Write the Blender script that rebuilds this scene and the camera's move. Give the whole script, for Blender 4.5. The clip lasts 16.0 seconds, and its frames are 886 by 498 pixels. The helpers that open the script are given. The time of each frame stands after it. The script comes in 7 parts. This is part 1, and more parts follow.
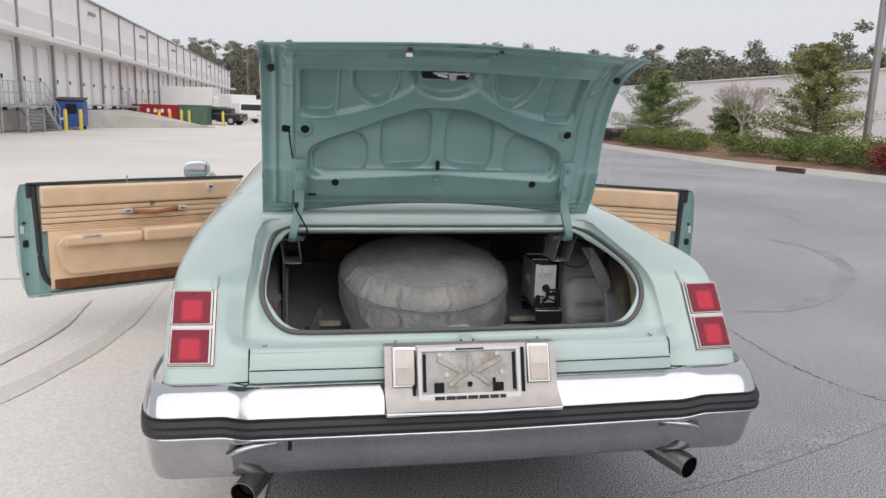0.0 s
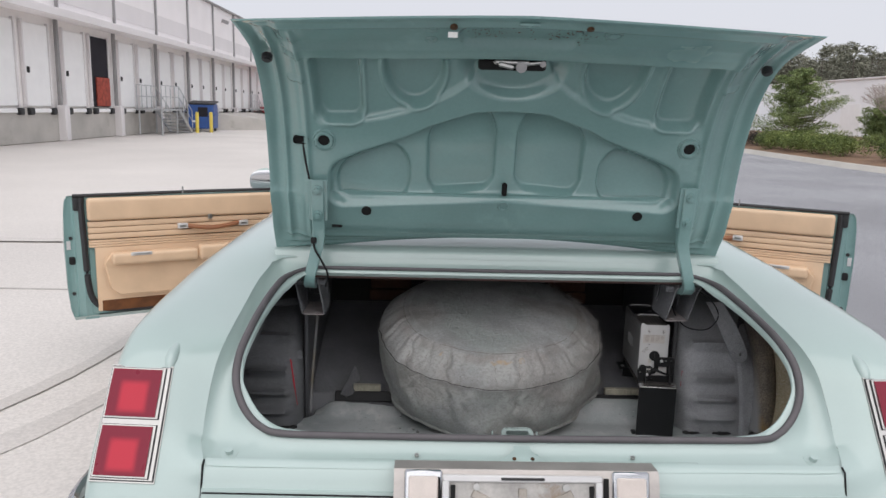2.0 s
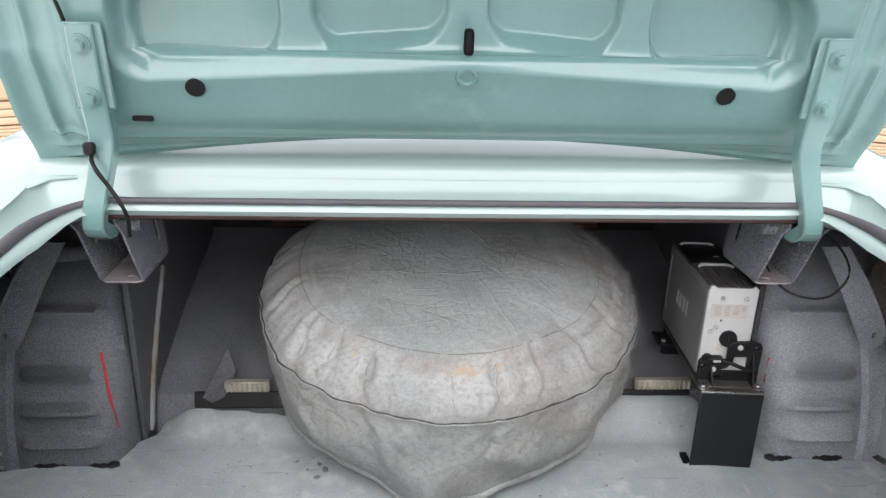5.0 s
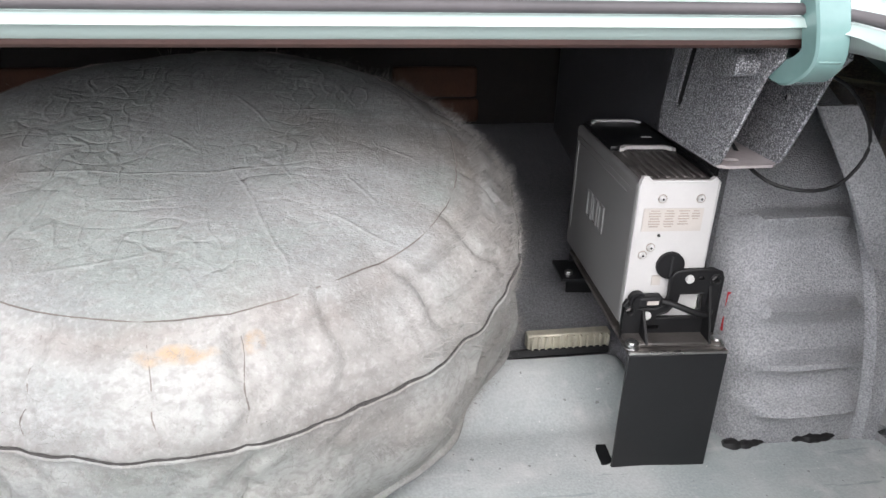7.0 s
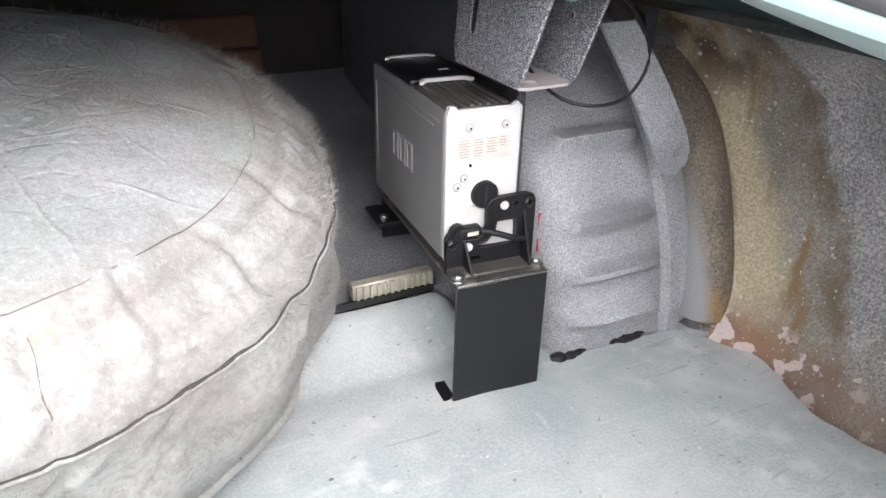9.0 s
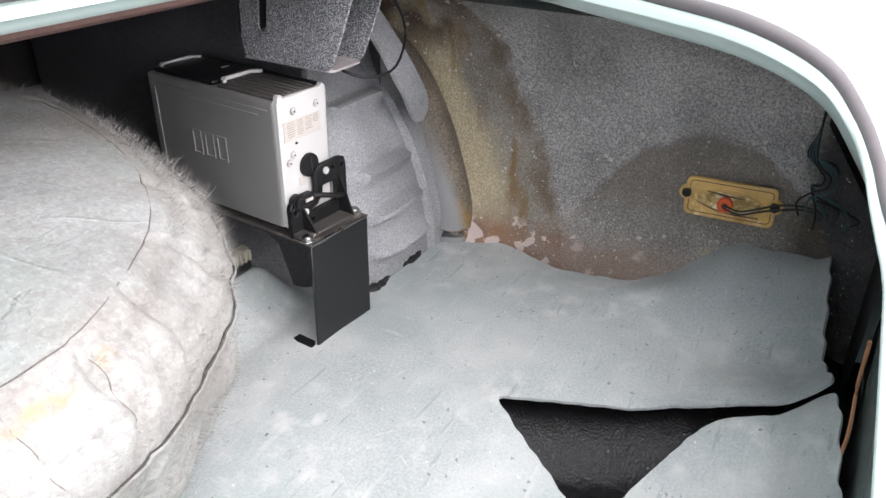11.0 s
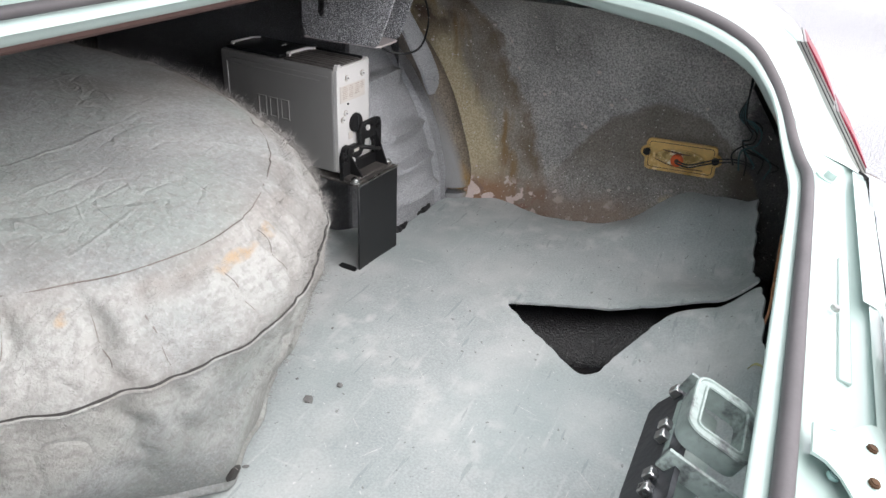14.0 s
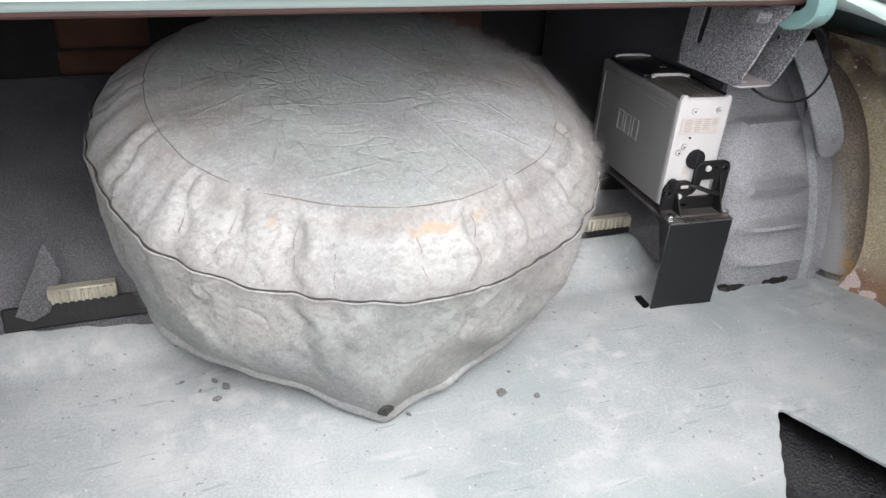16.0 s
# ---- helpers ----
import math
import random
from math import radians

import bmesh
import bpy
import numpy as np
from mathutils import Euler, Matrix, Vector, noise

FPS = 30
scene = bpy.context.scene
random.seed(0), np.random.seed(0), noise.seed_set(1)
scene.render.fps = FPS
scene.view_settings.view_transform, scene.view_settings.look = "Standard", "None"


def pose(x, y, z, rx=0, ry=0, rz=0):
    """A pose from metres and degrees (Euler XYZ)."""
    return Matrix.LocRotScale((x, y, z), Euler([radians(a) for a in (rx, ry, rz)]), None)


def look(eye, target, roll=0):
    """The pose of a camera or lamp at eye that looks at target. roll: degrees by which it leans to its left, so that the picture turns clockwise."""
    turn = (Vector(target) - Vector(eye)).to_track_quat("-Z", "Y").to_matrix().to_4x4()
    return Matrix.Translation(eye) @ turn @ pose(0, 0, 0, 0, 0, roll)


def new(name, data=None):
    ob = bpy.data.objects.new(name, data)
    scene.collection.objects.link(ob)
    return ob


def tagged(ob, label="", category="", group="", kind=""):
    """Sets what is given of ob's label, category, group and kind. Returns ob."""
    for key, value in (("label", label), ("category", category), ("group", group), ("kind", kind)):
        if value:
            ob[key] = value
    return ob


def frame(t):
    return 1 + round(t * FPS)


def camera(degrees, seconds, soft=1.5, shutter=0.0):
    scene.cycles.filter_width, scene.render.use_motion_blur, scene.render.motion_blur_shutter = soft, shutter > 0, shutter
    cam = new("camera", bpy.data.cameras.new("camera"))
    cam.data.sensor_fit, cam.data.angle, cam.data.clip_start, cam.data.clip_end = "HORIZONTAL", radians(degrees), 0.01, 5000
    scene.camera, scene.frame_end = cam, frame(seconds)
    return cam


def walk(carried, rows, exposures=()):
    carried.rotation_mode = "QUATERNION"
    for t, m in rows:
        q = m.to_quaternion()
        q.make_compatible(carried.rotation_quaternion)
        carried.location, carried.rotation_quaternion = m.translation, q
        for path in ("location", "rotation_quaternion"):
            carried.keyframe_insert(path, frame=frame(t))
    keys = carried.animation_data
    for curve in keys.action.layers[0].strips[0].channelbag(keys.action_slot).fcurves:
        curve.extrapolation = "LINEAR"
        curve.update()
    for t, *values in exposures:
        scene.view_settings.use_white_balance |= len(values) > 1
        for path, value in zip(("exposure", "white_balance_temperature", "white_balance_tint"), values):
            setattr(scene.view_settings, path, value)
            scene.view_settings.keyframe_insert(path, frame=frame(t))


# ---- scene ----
cam = camera(62.1, 16.0)
PATH = [
    (0, (-0.502, -2.062, 1.453), (-0.129, -0.132, 1.087), 1.7),
    (0.5, (-0.397, -1.885, 1.436), (-0.119, 0.061, 1.07), 1.7),
    (1, (-0.328, -1.692, 1.451), (-0.162, 0.266, 1.08), 1.7),
    (1.5, (-0.268, -1.518, 1.451), (-0.181, 0.445, 1.079), 1.6),
    (2, (-0.224, -1.338, 1.465), (-0.167, 0.626, 1.095), 1.5),
    (2.5, (-0.194, -1.159, 1.461), (-0.136, 0.807, 1.097), 1.4),
    (3, (-0.189, -0.955, 1.457), (-0.119, 1.011, 1.095), 1.4),
    (3.5, (-0.164, -0.794, 1.402), (-0.082, 1.165, 1.006), 1.4),
    (4, (-0.133, -0.624, 1.38), (-0.039, 1.313, 0.89), 1.3),
    (4.2, (-0.118, -0.563, 1.378), (-0.019, 1.359, 0.835), 1.3),
    (6.3, (0.006, -0.015, 1.191), (0.192, 1.816, 0.409), 1.9),
    (6.5, (0.05, 0.041, 1.169), (0.278, 1.86, 0.369), 1.5),
    (7, (0.121, 0.142, 1.08), (0.453, 1.933, 0.254), 1.8),
    (7.5, (0.165, 0.194, 1.036), (0.585, 1.945, 0.165), 2.2),
    (8, (0.189, 0.199, 1.038), (0.665, 1.919, 0.135), 1.8),
    (8.5, (0.167, 0.169, 1.039), (0.79, 1.835, 0.124), 1.9),
    (9, (0.115, 0.173, 1.057), (0.935, 1.747, 0.134), 1.2),
    (9.5, (0.064, 0.191, 1.082), (1.105, 1.607, 0.128), 1.4),
    (10, (-0.032, 0.207, 1.105), (1.209, 1.424, 0.117), 1.7),
    (10.2, (-0.077, 0.208, 1.106), (1.243, 1.345, 0.124), 1.5),
    (12.3, (-0.309, 0.27, 1.118), (1.339, 0.869, 0.157), 1.5),
    (12.5, (-0.333, 0.267, 1.123), (1.318, 0.859, 0.163), 1.5),
    (13, (-0.392, 0.241, 1.126), (1.265, 0.823, 0.17), 1.6),
    (13.5, (-0.45, 0.229, 1.124), (1.203, 0.834, 0.175), 2.0),
    (14, (-0.495, 0.196, 1.131), (1.111, 0.924, 0.187), 2.7),
    (14.5, (-0.494, 0.132, 1.128), (0.999, 1.067, 0.181), 3.1),
    (15, (-0.433, 0.066, 1.148), (0.853, 1.261, 0.19), 3.7),
    (15.5, (-0.368, 0.018, 1.152), (0.637, 1.459, 0.196), 3.6),
    (16, (-0.261, -0.03, 1.145), (0.408, 1.586, 0.176), 3.7),
]
EXPOSURES = [(0, 0.18, 6550, 11), (1, 0.13, 6550, 11), (1.5, 0.13, 6450, 12), (2.0, 0.20, 6450, 12), (2.5, 0.38, 6400, 12), (3, 0.6, 6350, 10.5), (3.5, 0.86, 6300, 9.5), (4.2, 1.1, 6350, 10), (6.3, 1.5, 6450, 12.5), (7.2, 1.91, 6500, 13), (8, 2.20, 6500, 13),
             (9.5, 2.28, 6500, 13.5), (10.2, 2.22, 6500, 13.5), (12.5, 1.80, 6550, 14), (13.5, 1.66, 6550, 13), (14.5, 1.58, 6550, 11), (16, 1.8, 6500, 13.5)]
walk(cam, [(t, look(eye, target, roll)) for t, eye, target, roll in PATH], EXPOSURES)

# ---- world, sun, exposure ----
world = bpy.data.worlds.new("overcast_sky")
scene.world = world
world.use_nodes = True
wn = world.node_tree
wn.nodes.clear()
w_out = wn.nodes.new("ShaderNodeOutputWorld")
w_bg = wn.nodes.new("ShaderNodeBackground")
w_mix = wn.nodes.new("ShaderNodeMixRGB")
w_sky = wn.nodes.new("ShaderNodeTexSky")
w_sky.sky_type = 'NISHITA'
w_sky.sun_disc = False
w_sky.sun_elevation = radians(54)
w_sky.sun_rotation = radians(184)
w_sky.dust_density = 4.0
w_gain = wn.nodes.new("ShaderNodeMixRGB")
w_gain.blend_type = 'MULTIPLY'
w_gain.inputs[0].default_value = 1.0
w_gain.inputs[2].default_value = (0.10, 0.10, 0.10, 1)
w_mix.inputs[0].default_value = 0.90
w_mix.inputs[2].default_value = (0.68, 0.694, 0.735, 1)
wn.links.new(w_sky.outputs[0], w_gain.inputs[1])
wn.links.new(w_gain.outputs[0], w_mix.inputs[1])
wn.links.new(w_mix.outputs[0], w_bg.inputs[0])
w_bg.inputs[1].default_value = 1.0
wn.links.new(w_bg.outputs[0], w_out.inputs[0])

sun_data = bpy.data.lights.new("sun", 'SUN')
sun_data.energy = 1.6
sun_data.angle = radians(95)
sun_data.color = (1.0, 0.97, 0.94)
sun = new("sun", sun_data)
sun.matrix_world = look((-1.5, -14, 19.5), (0, 0, 0))


# ---- materials ----
def material(name, rgb, rough=0.5, metal=0.0, vary=0.12, scale=6.0, fine=90.0, bump=0.1, tint=None, coat=0.0,
             stain=None, stain_at=0.62, stain_scale=2.5, detail=6.0, bump_dist=0.002, spec=0.5, rnd=0.0, rough_vary=0.1, grain=0.0):
    """Node material: base colour varied at two scales, roughness variation and fine relief."""
    m = bpy.data.materials.new(name)
    m.use_nodes = True
    nt = m.node_tree
    b = nt.nodes["Principled BSDF"]
    tc = nt.nodes.new("ShaderNodeTexCoord")
    n1 = nt.nodes.new("ShaderNodeTexNoise")
    n1.inputs["Scale"].default_value = scale
    n1.inputs["Detail"].default_value = detail
    n2 = nt.nodes.new("ShaderNodeTexNoise")
    n2.inputs["Scale"].default_value = fine
    n2.inputs["Detail"].default_value = 3.0
    nt.links.new(tc.outputs["Object"], n1.inputs["Vector"])
    nt.links.new(tc.outputs["Object"], n2.inputs["Vector"])
    mix = nt.nodes.new("ShaderNodeMixRGB")
    dark = [c * (1 - vary) for c in rgb]
    light = tint if tint else [min(1, c * (1 + vary)) for c in rgb]
    mix.inputs[1].default_value = (*dark, 1)
    mix.inputs[2].default_value = (*light, 1)
    ramp = nt.nodes.new("ShaderNodeMapRange")
    ramp.inputs[1].default_value, ramp.inputs[2].default_value = 0.3, 0.7
    nt.links.new(n1.outputs["Fac"], ramp.inputs[0])
    nt.links.new(ramp.outputs[0], mix.inputs[0])
    mix2 = nt.nodes.new("ShaderNodeMixRGB")
    mix2.blend_type = 'MULTIPLY'
    mix2.inputs[0].default_value = vary * 1.2
    nt.links.new(mix.outputs[0], mix2.inputs[1])
    nt.links.new(n2.outputs["Fac"], mix2.inputs[2])
    last = mix2.outputs[0]
    if grain:
        gm = nt.nodes.new("ShaderNodeMapRange")
        gm.inputs[1].default_value, gm.inputs[2].default_value = 0.35, 0.65
        gm.inputs[3].default_value, gm.inputs[4].default_value = 1 - grain, 1 + grain
        gx = nt.nodes.new("ShaderNodeVectorMath")
        gx.operation = 'SCALE'
        nt.links.new(n2.outputs["Fac"], gm.inputs[0])
        nt.links.new(last, gx.inputs[0])
        nt.links.new(gm.outputs[0], gx.inputs["Scale"])
        last = gx.outputs[0]
    if stain:
        n3 = nt.nodes.new("ShaderNodeTexNoise")
        n3.inputs["Scale"].default_value = stain_scale
        n3.inputs["Detail"].default_value = 8.0
        n3.inputs["Roughness"].default_value = 0.65
        nt.links.new(tc.outputs["Object"], n3.inputs["Vector"])
        sr = nt.nodes.new("ShaderNodeMapRange")
        sr.inputs[1].default_value, sr.inputs[2].default_value = stain_at, stain_at + 0.09
        nt.links.new(n3.outputs["Fac"], sr.inputs[0])
        mix3 = nt.nodes.new("ShaderNodeMixRGB")
        mix3.inputs[2].default_value = (*stain, 1)
        nt.links.new(sr.outputs[0], mix3.inputs[0])
        nt.links.new(last, mix3.inputs[1])
        last = mix3.outputs[0]
    if rnd:
        oi = nt.nodes.new("ShaderNodeObjectInfo")
        hv = nt.nodes.new("ShaderNodeHueSaturation")
        mr = nt.nodes.new("ShaderNodeMapRange")
        mr.inputs[3].default_value, mr.inputs[4].default_value = 1 - rnd, 1 + rnd
        nt.links.new(oi.outputs["Random"], mr.inputs[0])
        nt.links.new(mr.outputs[0], hv.inputs["Value"])
        nt.links.new(last, hv.inputs["Color"])
        last = hv.outputs[0]
    nt.links.new(last, b.inputs["Base Color"])
    rr = nt.nodes.new("ShaderNodeMapRange")
    rr.inputs[3].default_value, rr.inputs[4].default_value = max(0.02, rough - rough_vary), min(1, rough + rough_vary)
    nt.links.new(n1.outputs["Fac"], rr.inputs[0])
    nt.links.new(rr.outputs[0], b.inputs["Roughness"])
    b.inputs["Metallic"].default_value = metal
    b.inputs["Specular IOR Level"].default_value = spec
    b.inputs["Coat Weight"].default_value = coat
    b.inputs["Coat Roughness"].default_value = 0.05
    if bump:
        bp = nt.nodes.new("ShaderNodeBump")
        bp.inputs["Strength"].default_value = bump
        bp.inputs["Distance"].default_value = bump_dist
        nt.links.new(n2.outputs["Fac"], bp.inputs["Height"])
        nt.links.new(bp.outputs[0], b.inputs["Normal"])
    return m


PAINT = material("mint_paint", (0.395, 0.498, 0.472), 0.34, 0.0, 0.04, 3, 250, 0.012, coat=1.0, rough_vary=0.05)
# darker mint for inner faces; it stands for shade on the door shut faces
PAINT_IN = material("mint_paint_inner_dark", (0.192, 0.327, 0.315), 0.22, 0.0, 0.09, 4, 120, 0.04, coat=1.0, stain=(0.215, 0.352, 0.338), stain_at=0.6, stain_scale=5)
CHROME = material("chrome", (0.56, 0.57, 0.585), 0.12, 1.0, 0.03, 5, 7, 0.25, rough_vary=0.03, bump_dist=0.004)
# lower bumper chrome: a dark, mottled asphalt reflection put into its colour
CHROME_ASPHALT = material("chrome_asphalt_reflection", (0.47, 0.475, 0.49), 0.07, 1.0, 0.10, 7, 26, 0.35, stain=(0.42, 0.415, 0.41), stain_at=0.62, stain_scale=13, rough_vary=0.05, bump_dist=0.002)
CHROME_DULL = material("dull_chrome", (0.48, 0.475, 0.46), 0.30, 1.0, 0.10, 9, 80, 0.05)
RUBBER = material("rubber", (0.022, 0.022, 0.024), 0.55, 0, 0.2, 12, 120, 0.1)
SEAL = material("seal_rubber", (0.105, 0.096, 0.102), 0.6, 0, 0.15, 14, 160, 0.08)
BLACK = material("black_plastic", (0.012, 0.012, 0.013), 0.5, 0, 0.2, 12, 150, 0.06, spec=0.3)
HOLE = material("hole_dark", (0.004, 0.004, 0.004), 0.9, 0, 0.1, 12, 150, 0.0)


def lens_material():
    """Red lens, deep at its border and bright over the reflector in its middle."""
    m = material("red_lens", (0.45, 0.02, 0.045), 0.3, 0, 0.08, 20, 300, 0.15, spec=0.25)
    nt = m.node_tree
    b = nt.nodes["Principled BSDF"]
    tc = nt.nodes.new("ShaderNodeTexCoord")
    sub = nt.nodes.new("ShaderNodeVectorMath")
    sub.operation = 'SUBTRACT'
    sub.inputs[1].default_value = (.5, .5, .5)
    ab = nt.nodes.new("ShaderNodeVectorMath")
    ab.operation = 'ABSOLUTE'
    xyz = nt.nodes.new("ShaderNodeSeparateXYZ")
    mx = nt.nodes.new("ShaderNodeMath")
    mx.operation = 'SMOOTH_MAX'
    mx.inputs[2].default_value = .12
    nt.links.new(tc.outputs["Generated"], sub.inputs[0])
    nt.links.new(sub.outputs[0], ab.inputs[0])
    nt.links.new(ab.outputs[0], xyz.inputs[0])
    nt.links.new(xyz.outputs[0], mx.inputs[0])
    nt.links.new(xyz.outputs[2], mx.inputs[1])
    ramp = nt.nodes.new("ShaderNodeValToRGB")
    ramp.color_ramp.interpolation = 'EASE'
    ramp.color_ramp.elements[0].position, ramp.color_ramp.elements[0].color = .20, (.46, .03, .052, 1)
    ramp.color_ramp.elements[1].position, ramp.color_ramp.elements[1].color = .34, (.19, .014, .032, 1)
    nt.links.new(mx.outputs[0], ramp.inputs[0])
    nt.links.new(ramp.outputs[0], b.inputs["Base Color"])
    return m


RED_LENS = lens_material()
CLEAR_LENS = material("clear_lens", (0.62, 0.55, 0.50), 0.2, 0, 0.08, 20, 260, 0.2, coat=0.6)
TAN = material("tan_vinyl", (0.70, 0.50, 0.33), 0.36, 0, 0.08, 7, 350, 0.15)
TAN_DARK = material("brown_carpet", (0.17, 0.065, 0.022), 0.95, 0, 0.3, 20, 400, 0.5, bump_dist=0.004)
BROWN = material("brown_strap", (0.30, 0.12, 0.05), 0.5, 0, 0.15, 20, 300, 0.2)
SILVER = material("silver_paint", (0.62, 0.615, 0.61), 0.38, 0.2, 0.04, 10, 300, 0.03)
SCREW = material("zinc_screw", (0.62, 0.62, 0.62), 0.3, 1.0, 0.08, 30, 200, 0.05)
BARS = material("bar_paint", (0.018, 0.018, 0.018), 0.6, 0, 0.05, 30, 200, 0.0)
GOLD_BAR = material("aged_ribbed_strip", (0.56, 0.53, 0.43), 0.45, 0.3, 0.25, 30, 200, 0.2)
RED_MARK = material("red_marker", (0.55, 0.03, 0.04), 0.7, 0, 0.2, 40, 200, 0.0)
WINDOW = material("car_glass", (0.02, 0.025, 0.03), 0.05, 0, 0.05, 4, 60, 0.0, coat=0.5)


FLECK = material("rust_fleck", (0.09, 0.045, 0.02), 0.9, 0, 0.4, 60, 200, 0.0)


# ---- mesh helpers ----
def part(name, bm, mat, parent=None, label="", sharp=38, kind=""):
    """Link a bmesh as one mesh object, under a parent if one is given."""
    lim = radians(sharp)
    for f in bm.faces:
        f.smooth = True
    for e in bm.edges:
        e.smooth = len(e.link_faces) != 2 or e.calc_face_angle(0) < lim
    me = bpy.data.meshes.new(name)
    bm.to_mesh(me)
    bm.free()
    me.materials.append(mat)
    ob = new(name, me)
    if parent:
        ob.parent = parent
    return tagged(ob, label, kind=kind)


def empty(name, loc=(0, 0, 0), rz=0.0):
    ob = new(name)
    ob.empty_display_size = 0.1
    ob.matrix_basis = pose(*loc, 0, 0, rz)
    return ob


def box(bm, c, s, m=None, bevel=0.0, seg=1):
    """A box of size s about c, turned by m, with its edges bevelled."""
    r = bmesh.ops.create_cube(bm, size=1.0)
    vs = r["verts"]
    for v in vs:
        v.co = Vector((v.co.x * s[0], v.co.y * s[1], v.co.z * s[2]))
    if bevel:
        es = list({e for v in vs for e in v.link_edges})
        rb = bmesh.ops.bevel(bm, geom=es, offset=bevel, segments=seg, affect='EDGES', profile=0.6)
        vs = list({v for f in rb["faces"] for v in f.verts} | {v for v in vs if v.is_valid})
    t = Matrix.Translation(c) @ (m if m else Matrix())
    for v in vs:
        v.co = t @ v.co
    return bm


def boxed(c, s, m=None, bevel=0.0, seg=1):
    return box(bmesh.new(), c, s, m, bevel, seg)


def grid(rows, closed_u=False, closed_v=False, bm=None, flip=False):
    """Quads through rows of points."""
    bm = bm or bmesh.new()
    vs = [[bm.verts.new(p) for p in r] for r in rows]
    n, k = len(vs), len(vs[0])
    for i in range(n if closed_u else n - 1):
        for j in range(k if closed_v else k - 1):
            q = [vs[i][j], vs[(i + 1) % n][j], vs[(i + 1) % n][(j + 1) % k], vs[i][(j + 1) % k]]
            if flip:
                q.reverse()
            try:
                bm.faces.new(q)
            except ValueError:
                pass
    return bm


def spline(pts, n, closed=False):
    """Catmull-Rom through pts, n points in all, evenly by parameter."""
    p = [Vector(q) for q in pts]
    k = len(p)
    out = []
    spans = k if closed else k - 1
    for i in range(n):
        u = i / (n if closed else n - 1) * spans
        a = min(int(u), spans - 1)
        f = u - a
        if closed:
            p0, p1, p2, p3 = (p[(a + d) % k] for d in (-1, 0, 1, 2))
        else:
            p1, p2 = p[a], p[a + 1]
            p0 = p[a - 1] if a > 0 else p1 * 2 - p2
            p3 = p[a + 2] if a + 2 < k else p2 * 2 - p1
        out.append(0.5 * ((2 * p1) + (p2 - p0) * f + (2 * p0 - 5 * p1 + 4 * p2 - p3) * f * f
                          + (3 * p1 - p0 - 3 * p2 + p3) * f ** 3))
    return out


def tube(path, r, seg=8, closed=False, bm=None, caps=True, flat=1.0):
    """A round rod along a path; r is a number or one radius a point."""
    bm = bm or bmesh.new()
    n = len(path)
    path = [Vector(p) for p in path]
    up = Vector((0, 0, 1))
    rings = []
    for i, p in enumerate(path):
        a = path[(i - 1) % n] if closed or i > 0 else p
        b = path[(i + 1) % n] if closed or i < n - 1 else p
        d = (b - a).normalized()
        s = d.cross(up)
        if s.length < 0.05:
            s = d.cross(Vector((1, 0, 0)))
        s.normalize()
        t = s.cross(d).normalized()
        rad = r[i] if isinstance(r, (list, tuple)) else r
        rings.append([p + s * rad * math.cos(2 * math.pi * j / seg) + t * rad * flat * math.sin(2 * math.pi * j / seg) for j in range(seg)])
    grid(rings, closed_u=closed, closed_v=True, bm=bm)
    if caps and not closed:
        bm.verts.ensure_lookup_table()
        allv = list(bm.verts)[-n * seg:]
        bm.faces.new(allv[:seg])
        bm.faces.new(list(reversed(allv[-seg:])))
    bmesh.ops.recalc_face_normals(bm, faces=bm.faces)
    return bm


def disc(c, r, depth, axis=(0, 1, 0), seg=20, bm=None, bevel=0.0):
    """A short cylinder about c along axis."""
    bm = bm or bmesh.new()
    a = Vector(axis).normalized()
    q = a.to_track_quat('Z', 'Y').to_matrix().to_4x4()
    before = set(bm.verts)
    res = bmesh.ops.create_cone(bm, cap_ends=True, segments=seg, radius1=r, radius2=r, depth=depth)
    vs = res["verts"]
    if bevel:
        es = [e for e in {e for v in vs for e in v.link_edges} if abs(abs(e.verts[0].co.z) - depth / 2) < 1e-6 and abs(e.verts[0].co.z - e.verts[1].co.z) < 1e-6]
        bmesh.ops.bevel(bm, geom=es, offset=bevel, segments=2, affect='EDGES')
    t = Matrix.Translation(c) @ q
    for v in bm.verts:
        if v not in before:
            v.co = t @ v.co
    return bm


def ring(c, r, thick, axis=(0, 1, 0), seg=20, bm=None):
    a = Vector(axis).normalized()
    q = a.to_track_quat('Z', 'Y')
    return tube([Vector(c) + q @ Vector((r * math.cos(2 * math.pi * i / seg), r * math.sin(2 * math.pi * i / seg), 0)) for i in range(seg)], thick, 6, True, bm)


def lathe(profile, c, seg=48):
    """Turn (radius, z) points about a vertical axis at c."""
    rows = [[Vector((c[0] + r * math.cos(2 * math.pi * j / seg), c[1] + r * math.sin(2 * math.pi * j / seg), c[2] + z)) for j in range(seg)] for r, z in profile]
    bm = grid(rows, closed_v=True)
    bmesh.ops.recalc_face_normals(bm, faces=bm.faces)
    return bm


def mirrored(bm):
    """The bmesh with x turned over."""
    for v in bm.verts:
        v.co.x = -v.co.x
    bmesh.ops.reverse_faces(bm, faces=bm.faces)
    return bm


def solid(bm, t):
    bmesh.ops.recalc_face_normals(bm, faces=bm.faces)
    bmesh.ops.solidify(bm, geom=bm.faces[:], thickness=t)
    return bm


